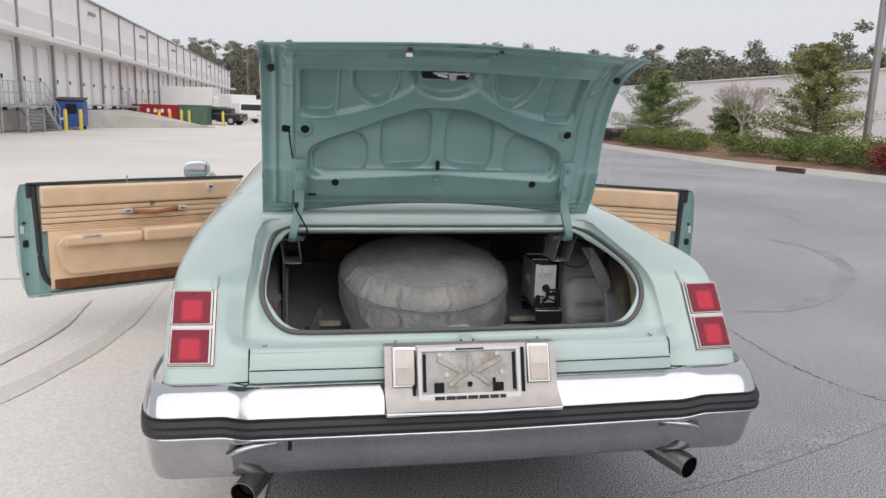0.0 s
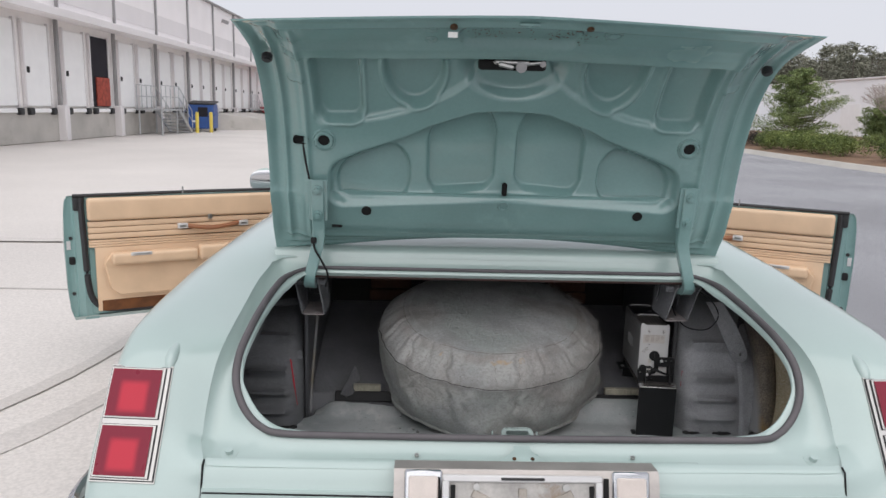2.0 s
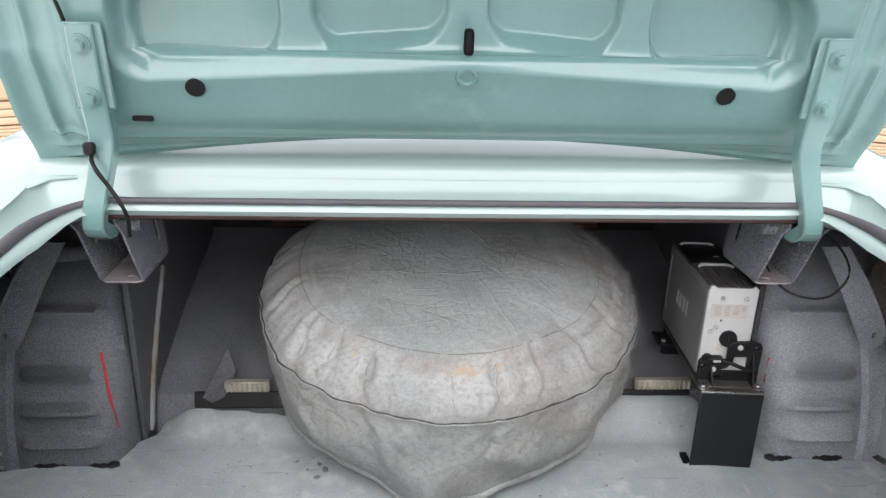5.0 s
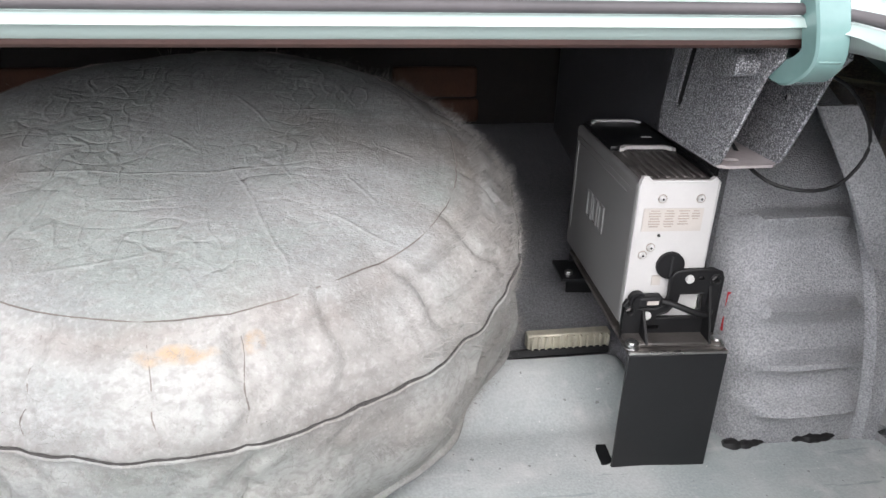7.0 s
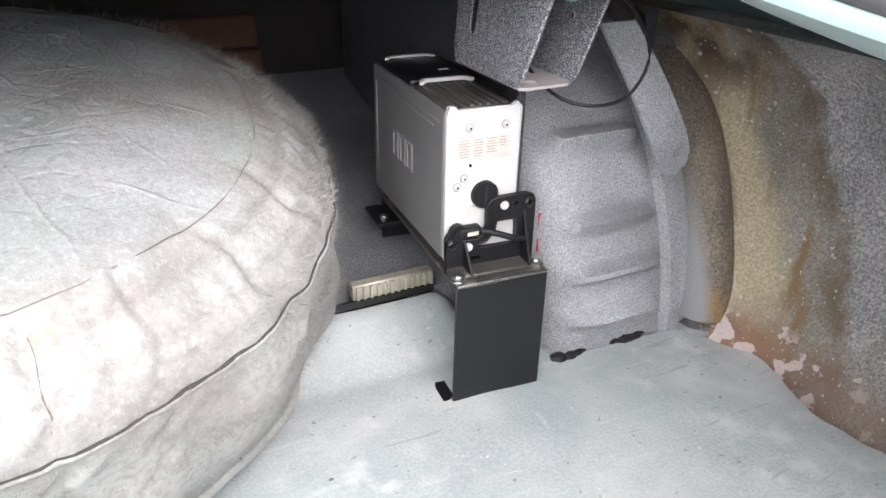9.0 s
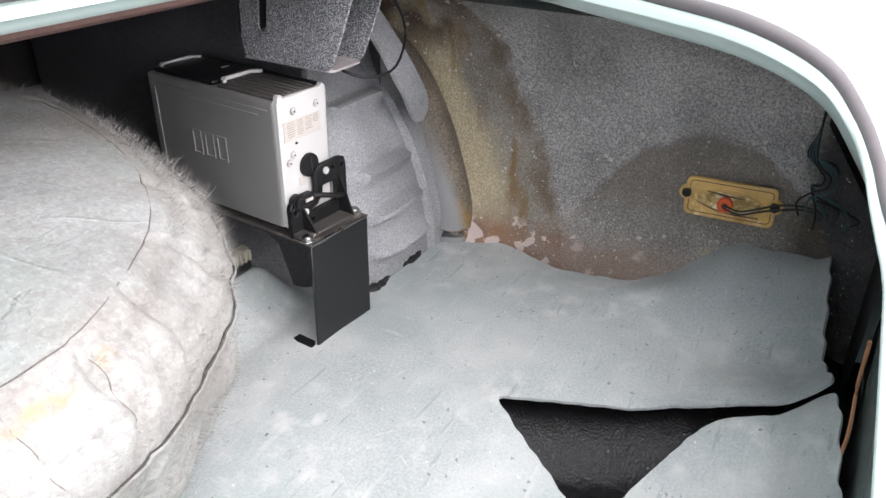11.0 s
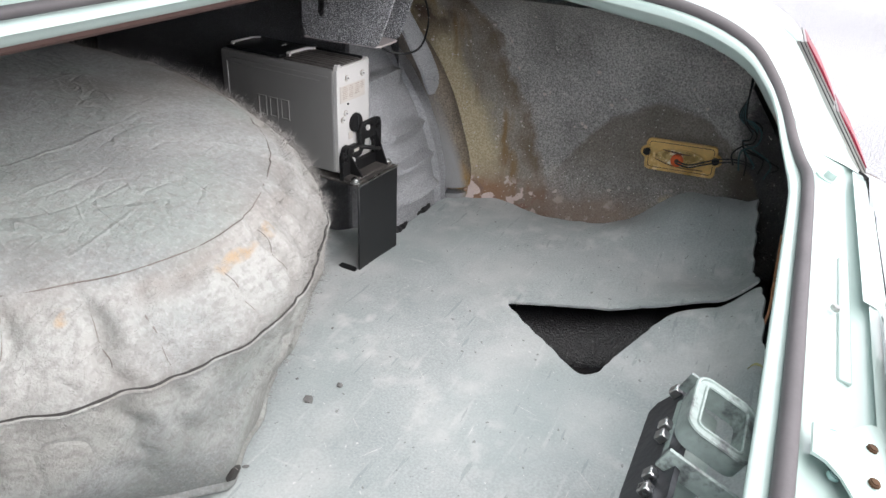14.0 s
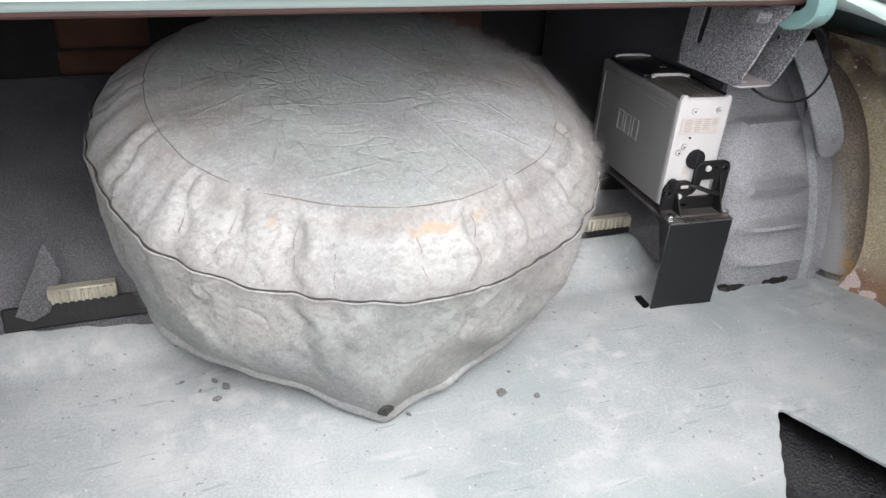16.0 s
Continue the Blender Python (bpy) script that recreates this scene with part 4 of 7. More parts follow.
# black boxes standing in for shade under the strips, loose liner flap, bare seat backing
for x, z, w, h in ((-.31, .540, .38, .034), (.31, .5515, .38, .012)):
    part("step_shade", boxed((x, .9435, z), (w, .006, h), Matrix.Rotation(radians(-16), 4, 'X'), .002), NEAR_BLACK, car)
bm = bmesh.new()
bm.faces.new([bm.verts.new(p) for p in ((-.437, .985, .632), (-.482, .938, .548), (-.462, .930, .541), (-.440, .936, .549), (-.420, .968, .590))])
part("liner_flap", solid(bm, .004), LINER_DARK, car)
SEATBACK = material("brown_seat_backing", (0.10, 0.048, 0.032), 0.9, 0, 0.25, 14, 200, 0.3)
for s in (-1, 1):
    part("seat_backing", boxed((s * .345, 1.500, .797), (.16, .020, .056), None, .009, 3), SEATBACK, car)
    part("seat_backing", boxed((s * .350, 1.500, .743), (.16, .020, .044), None, .009, 3), SEATBACK, car)
# ribbed strips over the axle step, red paint lines, floor blobs of sealer
for x0, x1 in ((-.440, -.352), (.385, .50)):
    strip_ob = empty("ribbed_strip")
    strip_ob.parent = car
    part("bar", boxed(((x0 + x1) / 2, .95, .568), (x1 - x0, .016, .022), None, .002), GOLD_BAR, strip_ob)
    n = int((x1 - x0) / .0095)
    for i in range(n):
        part("rib", boxed((x0 + .006 + i * .0095, .940, .568), (.004, .006, .018), None, .001), GOLD_BAR, strip_ob)
for s in (-1, 1):
    line = [(-.602, .824, .557), (-.611, .826, .62), (-.626, .851, .695)] if s < 0 else [(.602, .851, .626), (.605, .855, .65), (.607, .859, .675)]
    part("red_line", tube(spline(line, 14), .0022 if s < 0 else .0030, 6, flat=.4), RED_MARK, car)
    pts = [(s * (.60 + .005 * k), .800 - .006 * math.sin(k * .31), FZ + .015) for k in range(41)]
    part("sealer_bead", tube(pts, [.004 + .009 * abs(noise.noise(Vector((k * .23, 5.1, 0)))) + .003 * abs(noise.noise(Vector((k * .9, 2, 0)))) for k in range(41)], 8), NEAR_BLACK, car)
part("cable", tube(spline([(.58, .80, .965), (.605, .772, .952), (.632, .77, .936), (.660, .77, .90), (.663, .77, .87), (.639, .77, .841), (.60, .775, .836), (.572, .80, .843), (.556, .84, .87), (.55, .87, .91)], 30), .0019, 6), BLACK, car)

# ---- boot lid, standing open ----
DOOR_TAG = material("white_tag", (0.8, 0.8, 0.78), 0.6, 0, 0.05, 20, 100, 0)
LID_PROFILE = [(.815, 1.042), (.792, 1.082), (.752, 1.130), (.727, 1.182), (.708, 1.225), (.703, 1.262), (.665, 1.380), (.612, 1.475), (.545, 1.548), (.472, 1.594), (.385, 1.620), (.295, 1.640)]
LID_HALF = [.655, .655, .652, .650, .650, .649, .647, .644, .642, .640, .640, .640]


def lid_at(x_rel, s):
    """A point of the lid's inner face: x_rel from -1 to 1 across, s from 0 (hinge edge) to 1 (rear edge)."""
    k = s * (len(LID_PROFILE) - 1)
    i = min(int(k), len(LID_PROFILE) - 2)
    f = k - i
    (y0, z0), (y1, z1) = LID_PROFILE[i], LID_PROFILE[i + 1]
    pm = LID_PROFILE[max(i - 1, 0)]
    pp = LID_PROFILE[min(i + 2, len(LID_PROFILE) - 1)]

    def cr(a, b, c, d):
        return 0.5 * (2 * b + (c - a) * f + (2 * a - 5 * b + 4 * c - d) * f * f + (3 * b - a - 3 * c + d) * f ** 3)

    y, z = cr(pm[0], y0, y1, pp[0]), cr(pm[1], z0, z1, pp[1])
    h = LID_HALF[i] * (1 - f) + LID_HALF[i + 1] * f
    x = x_rel * h
    crown = .024 * (1 - abs(x_rel) ** 1.35) * smooth01(.55, 1, s)
    bow = (1 - x_rel * x_rel) * smooth01(.16, 0, s)
    return Vector((x, y + crown * .3 + .045 * bow, z + crown + .046 * bow))


def rounded(px, pz, cx, cz, hx, hz, r):
    """Signed distance to a rounded box."""
    qx, qz = abs(px - cx) - hx + r, abs(pz - cz) - hz + r
    return math.hypot(max(qx, 0), max(qz, 0)) + min(max(qx, qz), 0) - r


def arch(a):
    return float(np.interp(a, (0, .10, .22, .27, .40, .48, .53), (1.452, 1.446, 1.405, 1.380, 1.335, 1.300, 1.27)))


def smax(a, b, k):
    return max(a, b) + max(k - abs(a - b), 0) ** 2 / (4 * k)


def pressing(x, z):
    """Depth of the stamped pockets of the inner panel (0 flat, 1 deep), by place."""
    a = abs(x)
    # lower pair beside the centre rib, then the outer pair, in one long arched recess with a sloping ledge below
    zs = z + .054 * a
    wide = 1 + 1.3 * smooth01(1.275, 1.235, zs)
    top = arch(a) - 1.1 * max(0, .050 - a)
    d = smax(rounded(a, zs, .122, 1.368, .092, .113, .032), z - top, .042)
    fan = smax(rounded(a, zs, 0, 1.375, .482, .147, .036), z - arch(a) - .008, .035)
    top = arch(a) - .004 - 3.0 * max(0, .325 - a) ** 1.5
    d = min(d, smax(rounded(a, zs, .365, 1.327, .100, .079, .034), z - top, .042))
    # upper part: a long recess over a swept lower edge, in it a square outer pocket, a round bowl and a dished centre
    low = float(np.interp(a, (.0, .10, .15, .20, .27, .33, .40, .47, .515, .53), (1.70, 1.545, 1.512, 1.486, 1.462, 1.446, 1.434, 1.426, 1.428, 1.47)))
    u = smax(max(low - z, z - 1.584), a - .512, .02)
    deep = .62 * smooth01(.005 * wide, -.004 * wide, d) + .70 * smooth01(.007 * wide, -.006 * wide, fan) + .34 * smooth01(.008, -.008, u)
    square = smax(rounded(a, z, .447, 1.516, .056, .082, .030), z - 1.582, .006)
    deep += .45 * smooth01(.006, -.006, square)
    deep -= .16 * math.exp(-((square - .011) / .005) ** 2) * smooth01(1.595, 1.575, z)
    bowl = smax(math.hypot(a - .253, (z - 1.556) * .92) - .072, z - 1.582, .006)
    deep += .55 * smooth01(.007, -.007, bowl)
    deep -= .16 * math.exp(-((bowl - .011) / .005) ** 2) * smooth01(1.595, 1.575, z)
    centre = smax(math.hypot(a * .56, z - 1.574) - .071, z - 1.580, .008)
    return deep + .75 * smooth01(.012, -.012, centre)


lid = empty("boot_lid")
lid.parent = car
tagged(lid, "open boot lid showing its pressed green inner panel")
NU, NV = 400, 300


def lid_normal(u, s):
    e = 1e-3
    a, b = lid_at(u, min(1, s + e)), lid_at(u, max(0, s - e))
    t = (a - b).normalized()
    return Vector((0, -t.z, t.y)).normalized()


rows_in, rows_out = [], []
for j in range(NV + 1):
    s = j / NV
    r_in, r_out = [], []
    for i in range(NU + 1):
        u = -1 + 2 * i / NU
        p = lid_at(u, s)
        n = lid_normal(u, s)
        edge = min(smooth01(1.0, .955, abs(u)), smooth01(0, .03, s), smooth01(1, .965, s))
        d = pressing(p.x, p.z)
        # a raised frame along the border, pockets sunk into the panel
        border = smooth01(.86, .90, abs(u)) * .012 * smooth01(.05, .15, s)
        rib = .010 * math.exp(-((p.z - 1.222 - .006 * math.cos(p.x * 6)) / .010) ** 2) * smooth01(.46, .42, abs(p.x))
        step = .005 * sum(math.exp(-((s - c) / .008) ** 2) for c in (.045, .085, .13)) * smooth01(.97, .90, abs(u))
        oval = smooth01(.008, -.008, rounded(p.x, s * .95, -.008, .893 * .95, .140, .038, .030))
        flute = .008 * (math.exp(-((abs(u) - .835) / .012) ** 2) + math.exp(-((abs(u) - .925) / .010) ** 2)) * smooth01(.06, .16, s) * smooth01(.95, .88, s)
        flute += .007 * smooth01(.004, -.004, rounded(abs(p.x), p.z, .552, 1.535, .020, .006, .005))
        flange = .011 * smooth01(.785, .797, s) * smooth01(.868, .832, s) * smooth01(.90, .84, abs(u)) + .008 * math.exp(-((s - .955) / .010) ** 2) * smooth01(.97, .92, abs(u))
        limit = .048 * smooth01(1, .72, s) + .008 * min(edge, smooth01(1, .80, s)) - .002
        r_in.append(p - n * (min(.044 * d, max(.004, limit)) - rib - step - flute - flange + .009 * oval + border * .8) * edge)
        r_out.append(p - n * (.004 + .048 * smooth01(1, .72, s) + .008 * min(edge, smooth01(1, .80, s))))
    rows_in.append(r_in)
    rows_out.append(r_out)
bm = grid(rows_in)
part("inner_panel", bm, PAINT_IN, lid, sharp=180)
bm = grid([r[::4] for r in rows_out[::5]])
part("outer_skin", bm, PAINT, lid)
# folded rim joining both skins
rim = bmesh.new()
edge_in = rows_in[0] + [r[-1] for r in rows_in] + rows_in[-1][::-1] + [r[0] for r in rows_in[::-1]]
edge_out = rows_out[0] + [r[-1] for r in rows_out] + rows_out[-1][::-1] + [r[0] for r in rows_out[::-1]]
grid([edge_in, [a.lerp(b, .5) + (a - Vector((0, .6, 1.35))).normalized() * .004 for a, b in zip(edge_in, edge_out)], edge_out], bm=rim)
bmesh.ops.recalc_face_normals(rim, faces=rim.faces)
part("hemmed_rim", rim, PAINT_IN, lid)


def lid_s(z):
    """The s at which the lid's inner face has the height z, on the centre line."""
    return min((abs(lid_at(.5, k / 400).z - z), k / 400) for k in range(401))[1]


def on_lid(x, z, out=0.0):
    s = lid_s(z)
    h = lid_at(1, s).x
    p, n = lid_at(x / h, s), lid_normal(x / h, s)
    return p + n * out, n


for x, z, r in ((-.495, 1.380, .016), (.495, 1.380, .016), (-.385, 1.182, .014), (.385, 1.182, .014)):
    p, n = on_lid(x, z, .001)
    part("hole", disc(p, r, .004, n, 20), HOLE, lid, "dark round hole in the panel")
    if r > .015:
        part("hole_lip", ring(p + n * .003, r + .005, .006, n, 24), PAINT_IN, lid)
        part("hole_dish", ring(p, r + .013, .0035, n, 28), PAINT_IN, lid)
for x, z, sx, sz in ((-.556, 1.380, .042, .020), (.0, 1.253, .014, .036)):
    p, n = on_lid(x, z, .001)
    q = Vector((0, 1, 0)).rotation_difference(-n).to_matrix().to_4x4()
    part("slot", boxed(p, (sx, .004, sz), q, min(sx, sz) * .45, 4), HOLE, lid, "dark slot in the panel")
p, n = on_lid(.0, 1.205, .002)
part("dimple", ring(p, .013, .004, n), PAINT_IN, lid)
for s in (-1, 1):
    p, n = on_lid(s * .606, 1.594, .008)
    part("rubber_stop", disc(p, .013, .02, n, 16, bevel=.004), RUBBER, lid)

# pressed details along the rear flange, wiring cord
def by_edge(x, s, out=0.0):
    """A place near the lid's rear edge, by its share of the way from hinge to edge."""
    h = lid_at(1, s).x
    p, n = lid_at(x / h, s), lid_normal(x / h, s)
    return p + n * out, n


for x, s, r in ((-.213, .935, .011), (-.214, .875, .009), (.197, .925, .016)):
    p, n = by_edge(x, s, .001)
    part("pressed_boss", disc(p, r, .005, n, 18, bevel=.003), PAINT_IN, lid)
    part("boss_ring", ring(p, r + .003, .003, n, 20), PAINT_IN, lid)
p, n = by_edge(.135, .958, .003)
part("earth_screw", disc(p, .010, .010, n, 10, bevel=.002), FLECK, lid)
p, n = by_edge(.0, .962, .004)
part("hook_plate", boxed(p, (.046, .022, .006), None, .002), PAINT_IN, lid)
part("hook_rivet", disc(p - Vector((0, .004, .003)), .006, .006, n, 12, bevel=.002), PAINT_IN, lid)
p, n = by_edge(-.166, .958, .005)
part("earth_screw", disc(p, .009, .014, n, 10, bevel=.002), FLECK, lid)
part("paper_tag", boxed(p + Vector((-.002, .006, -.018)), (.021, .002, .012)), DOOR_TAG, lid)
CORD = [(-.553, 1.380), (-.548, 1.33), (-.540, 1.27), (-.535, 1.20), (-.530, 1.12)]
pts = [on_lid(x, z, .006 if i else -.004)[0] for i, (x, z) in enumerate(CORD)]
pts += [Vector((-.528, .690, 1.085)), Vector((-.505, .688, 1.04)), Vector((-.490, .690, 1.005)), Vector((-.500, .72, .96))]
part("cord", tube(spline(pts, 60), .0032, 6), BLACK, lid, "black lamp cord")
part("cord_clip", boxed((-.528, .688, 1.10), (.016, .012, .018), None, .003), BLACK, lid)
part("jute_clip", boxed(on_lid(-.47, 1.135, .003)[0], (.03, .006, .008), None, .002), HOLE, lid)

# latch
p, n = on_lid(.0, 1.575, 0)
latch = empty("latch")
latch.parent = lid
part("latch_slot", boxed(p + Vector((-.014, -.002, .000)), (.168, .026, .028), None, .011, 3), HOLE, latch)
part("latch_slot_top", boxed(p + Vector((-.012, -.010, .018)), (.058, .024, .026), None, .005, 2), HOLE, latch)
part("latch_frame", tube([p + Vector((x, -.0165, z)) for x, z in ((-.042, .014), (-.042, .030), (.018, .030), (.018, .014))], .0022, 6), PAINT_IN, latch)
part("latch_plate", boxed(p + Vector((-.016, -.018, .004)), (.086, .012, .010), None, .003), CHROME_DULL, latch)
part("latch_pawl", boxed(p + Vector((-.030, -.022, -.004)), (.040, .010, .012), Matrix.Rotation(radians(12), 4, 'Y'), .003), CHROME_DULL, latch)
part("latch_hook", disc(p + Vector((.006, -.024, -.006)), .014, .016, (0, 1, .2), 14, bevel=.003), CHROME_DULL, latch)
part("latch_arm", boxed(p + Vector((.034, -.018, .003)), (.046, .008, .009), Matrix.Rotation(radians(-7), 4, 'Y'), .003), CHROME_DULL, latch)
part("latch_spring", tube([p + Vector((-.062 + .004 * k, -.018, .003 + .004 * (-1) ** k)) for k in range(8)], .0014, 6), CHROME_DULL, latch)
part("latch_bolt", disc(p + Vector((.060, -.016, .002)), .008, .010, (0, 1, .2), 8, bevel=.002), CHROME_DULL, latch)

# chipped paint and rust flecks round the latch pressing
rr = random.Random(12)
fl = bmesh.new()
for i in range(260):
    x = rr.choice((rr.gauss(-.09, .03), rr.gauss(.11, .03), rr.uniform(-.15, .14)))
    s = min(.955, max(.862, rr.choice((rr.gauss(.90, .020), rr.gauss(.945, .006)))))
    h = lid_at(1, s).x
    q, n = lid_at(x / h, s), lid_normal(x / h, s)
    q = q - n * .009 * smooth01(.008, -.008, rounded(x, s * .95, -.008, .893 * .95, .140, .038, .030)) + n * .0014
    e = n.cross(Vector((1, 0, 0))).normalized()
    r = .0012 + .0022 * rr.random() ** 3
    fl.faces.new([fl.verts.new(q + Vector((1, 0, 0)) * r * rr.uniform(.6, 1.4) * math.cos(k * 1.05) + e * r * math.sin(k * 1.05)) for k in range(6)])
part("rust_speckle", fl, FLECK, lid, "brown rust flecks in chipped paint", kind="stuff")

# hinges: strap on the lid, gooseneck arm down into the bracket
for s in (-1, 1):
    hinge = empty("lid_hinge")
    hinge.parent = car
    prof = [(.680, 1.268), (.688, 1.20), (.700, 1.15), (.708, 1.10), (.704, 1.05), (.700, 1.00), (.706, .965), (.735, .945), (.77, .95), (.80, .975)]
    path = spline([(s * (.516 + .028 * smooth01(1.12, .96, z)), y, z + .012 * smooth01(1.0, .95, z)) for y, z in prof], 40)
    rows = []
    for i, q in enumerate(path):
        w = .0175 - .002 * smooth01(10, 24, i)
        a, b = path[max(0, i - 1)], path[min(39, i + 1)]
        t = (b - a).normalized()
        nn = Vector((0, t.z, -t.y))
        rows.append([q + Vector((dx * w, 0, 0)) + nn * o for dx, o in ((-1, -.016), (-1, .004), (-.86, .006), (.86, .006), (1, .004), (1, -.016))])
    bm = grid(rows, closed_v=True)
    bmesh.ops.recalc_face_normals(bm, faces=bm.faces)
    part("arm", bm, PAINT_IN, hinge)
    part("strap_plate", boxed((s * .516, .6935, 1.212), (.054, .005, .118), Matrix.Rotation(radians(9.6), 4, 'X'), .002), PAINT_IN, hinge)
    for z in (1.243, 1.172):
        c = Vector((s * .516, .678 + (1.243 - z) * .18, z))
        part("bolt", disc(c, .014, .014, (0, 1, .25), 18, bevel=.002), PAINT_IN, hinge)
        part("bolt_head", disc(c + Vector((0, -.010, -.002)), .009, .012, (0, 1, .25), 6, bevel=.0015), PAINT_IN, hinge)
    part("arm_rib", boxed((s * .543, .6975, .985), (.020, .004, .003), None, .001), PAINT_IN, hinge)
    part("arm_rib", boxed((s * .543, .6985, .978), (.022, .004, .003), None, .001), PAINT_IN, hinge)
    # folded steel bracket hanging under the deck: two slotted cheeks and a pierced base
    cheek = [(.738, .998), (.735, .975), (.752, .957), (.768, .905), (.782, .866), (.790, .861), (.905, .861), (.918, .866), (.924, .885), (.930, .990)]
    slot_h = [(.882, .985), (.882, .902), (.886, .895), (.892, .895), (.896, .902), (.896, .985)]
    for dx in (-1, 1):
        inner = dx * s < 0
        part("bracket_cheek", cut_plate(cheek, [slot_h] if inner else [], .003, lambda u, v, w: Vector((s * (.545 + .010 * (v - .861) / .08) + dx * .033 + w - .0015, u, v))), HAMMER, hinge)
        part("cheek_fold", tube([(s * (.545 + .010 * (v - .861) / .08) + dx * .033, u, v) for u, v in cheek[1:6]], .0022, 6), HAMMER, hinge)
    part("bracket_base", cut_plate([(.513, .786), (.520, .780), (.570, .780), (.577, .786), (.577, .92), (.513, .92)], [arc_points(.536, .800, .008, .006, 12)], .003, lambda u, v, w: Vector((s * u, v, .859 + w))), PALE_BASE, hinge)
    part("bracket_rivet", disc((s * .585, .800, .925), .004, .004, (s, 0, 0), 10, bevel=.001), SCREW, hinge)
    part("bracket_back", boxed((s * .556, .935, .935), (.066, .004, .10), None, .002), NEAR_BLACK, hinge)
    part("torsion_rod", tube([(s * .50, .775, .962), (s * .60, .775, .962)], .011, 12), HAMMER, hinge)

# ---- body forward of the boot, closed car ----
ROOF = [(.66, 1.0, 1.075), (.64, 1.15, 1.14), (.60, 1.5, 1.26), (.57, 1.9, 1.335), (.56, 2.3, 1.35), (.57, 2.7, 1.33), (.60, 3.0, 1.25), (.66, 3.35, 1.06)]
rows = []
for w, y, z in ROOF:
    rows.append([Vector((w * u / 10, y, z + .03 * (1 - (u / 10) ** 2))) for u in range(-10, 11)])
part("roof", grid([spline(c, 30) for c in zip(*rows)]), PAINT, car)
for s in (-1, 1):
    # sail panel from the roof down to the shoulder
    bm = grid([[Vector((s * w, y, z)), Vector((s * (w + .03), y, z - .03)), Vector((s * (.86 * .5 + w * .5), y + .02, (z + 1.02) / 2)), Vector((s * .868, y + .05, 1.012))] for w, y, z in ROOF[:4]])
    bmesh.ops.recalc_face_normals(bm, faces=bm.faces)
    part("sail_panel", bm, PAINT, car)
    part("window_trim", tube([(s * .80, 1.72, 1.0), (s * .73, 1.70, 1.12), (s * .66, 1.78, 1.24)], .010, 8), CHROME, car)
    # windscreen post, sill, front wing
    part("screen_post", tube([(s * .80, 3.35, 1.0), (s * .70, 3.1, 1.14), (s * .60, 2.85, 1.30)], .03, 8), PAINT, car)
    part("rocker", boxed((s * .87, 2.4, .33), (.10, 1.7, .14), None, .03, 3), PAINT, car)
    rows = []
    for y, wz in ((3.15, .96), (3.6, .97), (4.2, .96), (4.8, .93), (5.12, .88)):
        k = 1 - .05 * max(0, y - 4.5)
        rows.append([Vector((s * x * k, y, z)) for x, z in ((.40, wz + .02), (.70, wz + .01), (.85, wz), (.915, wz - .08), (.935, .75), (.93, .55), (.88, .36))])
    bm = grid([spline(c, 20) for c in zip(*rows)])
    bmesh.ops.recalc_face_normals(bm, faces=bm.faces)
    part("front_wing", bm, PAINT, car)
    for y in (1.22, 4.08):
        wheel = empty("wheel")
        wheel.parent = car
        prof = [(.17, -.09), (.30, -.10), (.325, -.08), (.335, -.05), (.335, .05), (.325, .08), (.30, .10), (.17, .09)]
        rr = [[Vector((s * .79 + z, y + r * math.cos(2 * math.pi * j / 32), .335 + r * math.sin(2 * math.pi * j / 32))) for j in range(32)] for r, z in prof]
        bm = grid(rr, closed_v=True)
        bmesh.ops.recalc_face_normals(bm, faces=bm.faces)
        part("tyre", bm, RUBBER, wheel)
        part("rim", disc((s * .81, y, .335), .18, .16, (1, 0, 0), 28, bevel=.01), CHROME_DULL, wheel)
part("bonnet", grid([[Vector((x, y, z + .03 * (1 - (x / .42) ** 2))) for x in (-.41, -.2, 0, .2, .41)] for y, z in ((3.3, 1.0), (3.9, .985), (4.6, .96), (5.12, .90))], flip=True), PAINT, car)
part("front_end", boxed((0, 5.14, .66), (1.74, .08, .50), None, .03, 3), PAINT, car)
part("front_bumper", boxed((0, 5.24, .52), (1.86, .14, .16), None, .04, 3), CHROME, car)
part("windscreen", grid([[(-.70, 3.36, 1.03), (-.58, 2.93, 1.29)], [(.70, 3.36, 1.03), (.58, 2.93, 1.29)]]), WINDOW, car)
part("underbody", boxed((0, 2.7, .30), (1.5, 4.6, .06), None, .01), NEAR_BLACK, car)
part("fuel_tank", boxed((0, .60, .362), (1.1, .75, .10), None, .03, 2), NEAR_BLACK, car)
part("rear_seat", boxed((0, 1.72, .72), (1.2, .16, .55), Matrix.Rotation(radians(-12), 4, 'X'), .04, 3), TAN, car)

# exhaust tips
EXH = material("smoked_steel", (0.30, 0.29, 0.28), 0.22, 1.0, 0.2, 10, 90, 0.05)
for s, x, z in ((-1, -.66, .352), (1, .70, .345)):
    tip = empty("exhaust_tip")
    tip.parent = car
    d = Vector((s * .38, -.9, -.12)).normalized()
    end = Vector((x + s * .02, -.04, z))
    bm = tube([end - d * .34, end - d * .02, end], .036, 20, caps=False)
    part("pipe", solid(bm, -.003), EXH, tip)
    part("bore", disc(end - d * .05, .032, .01, d, 20), HOLE, tip)

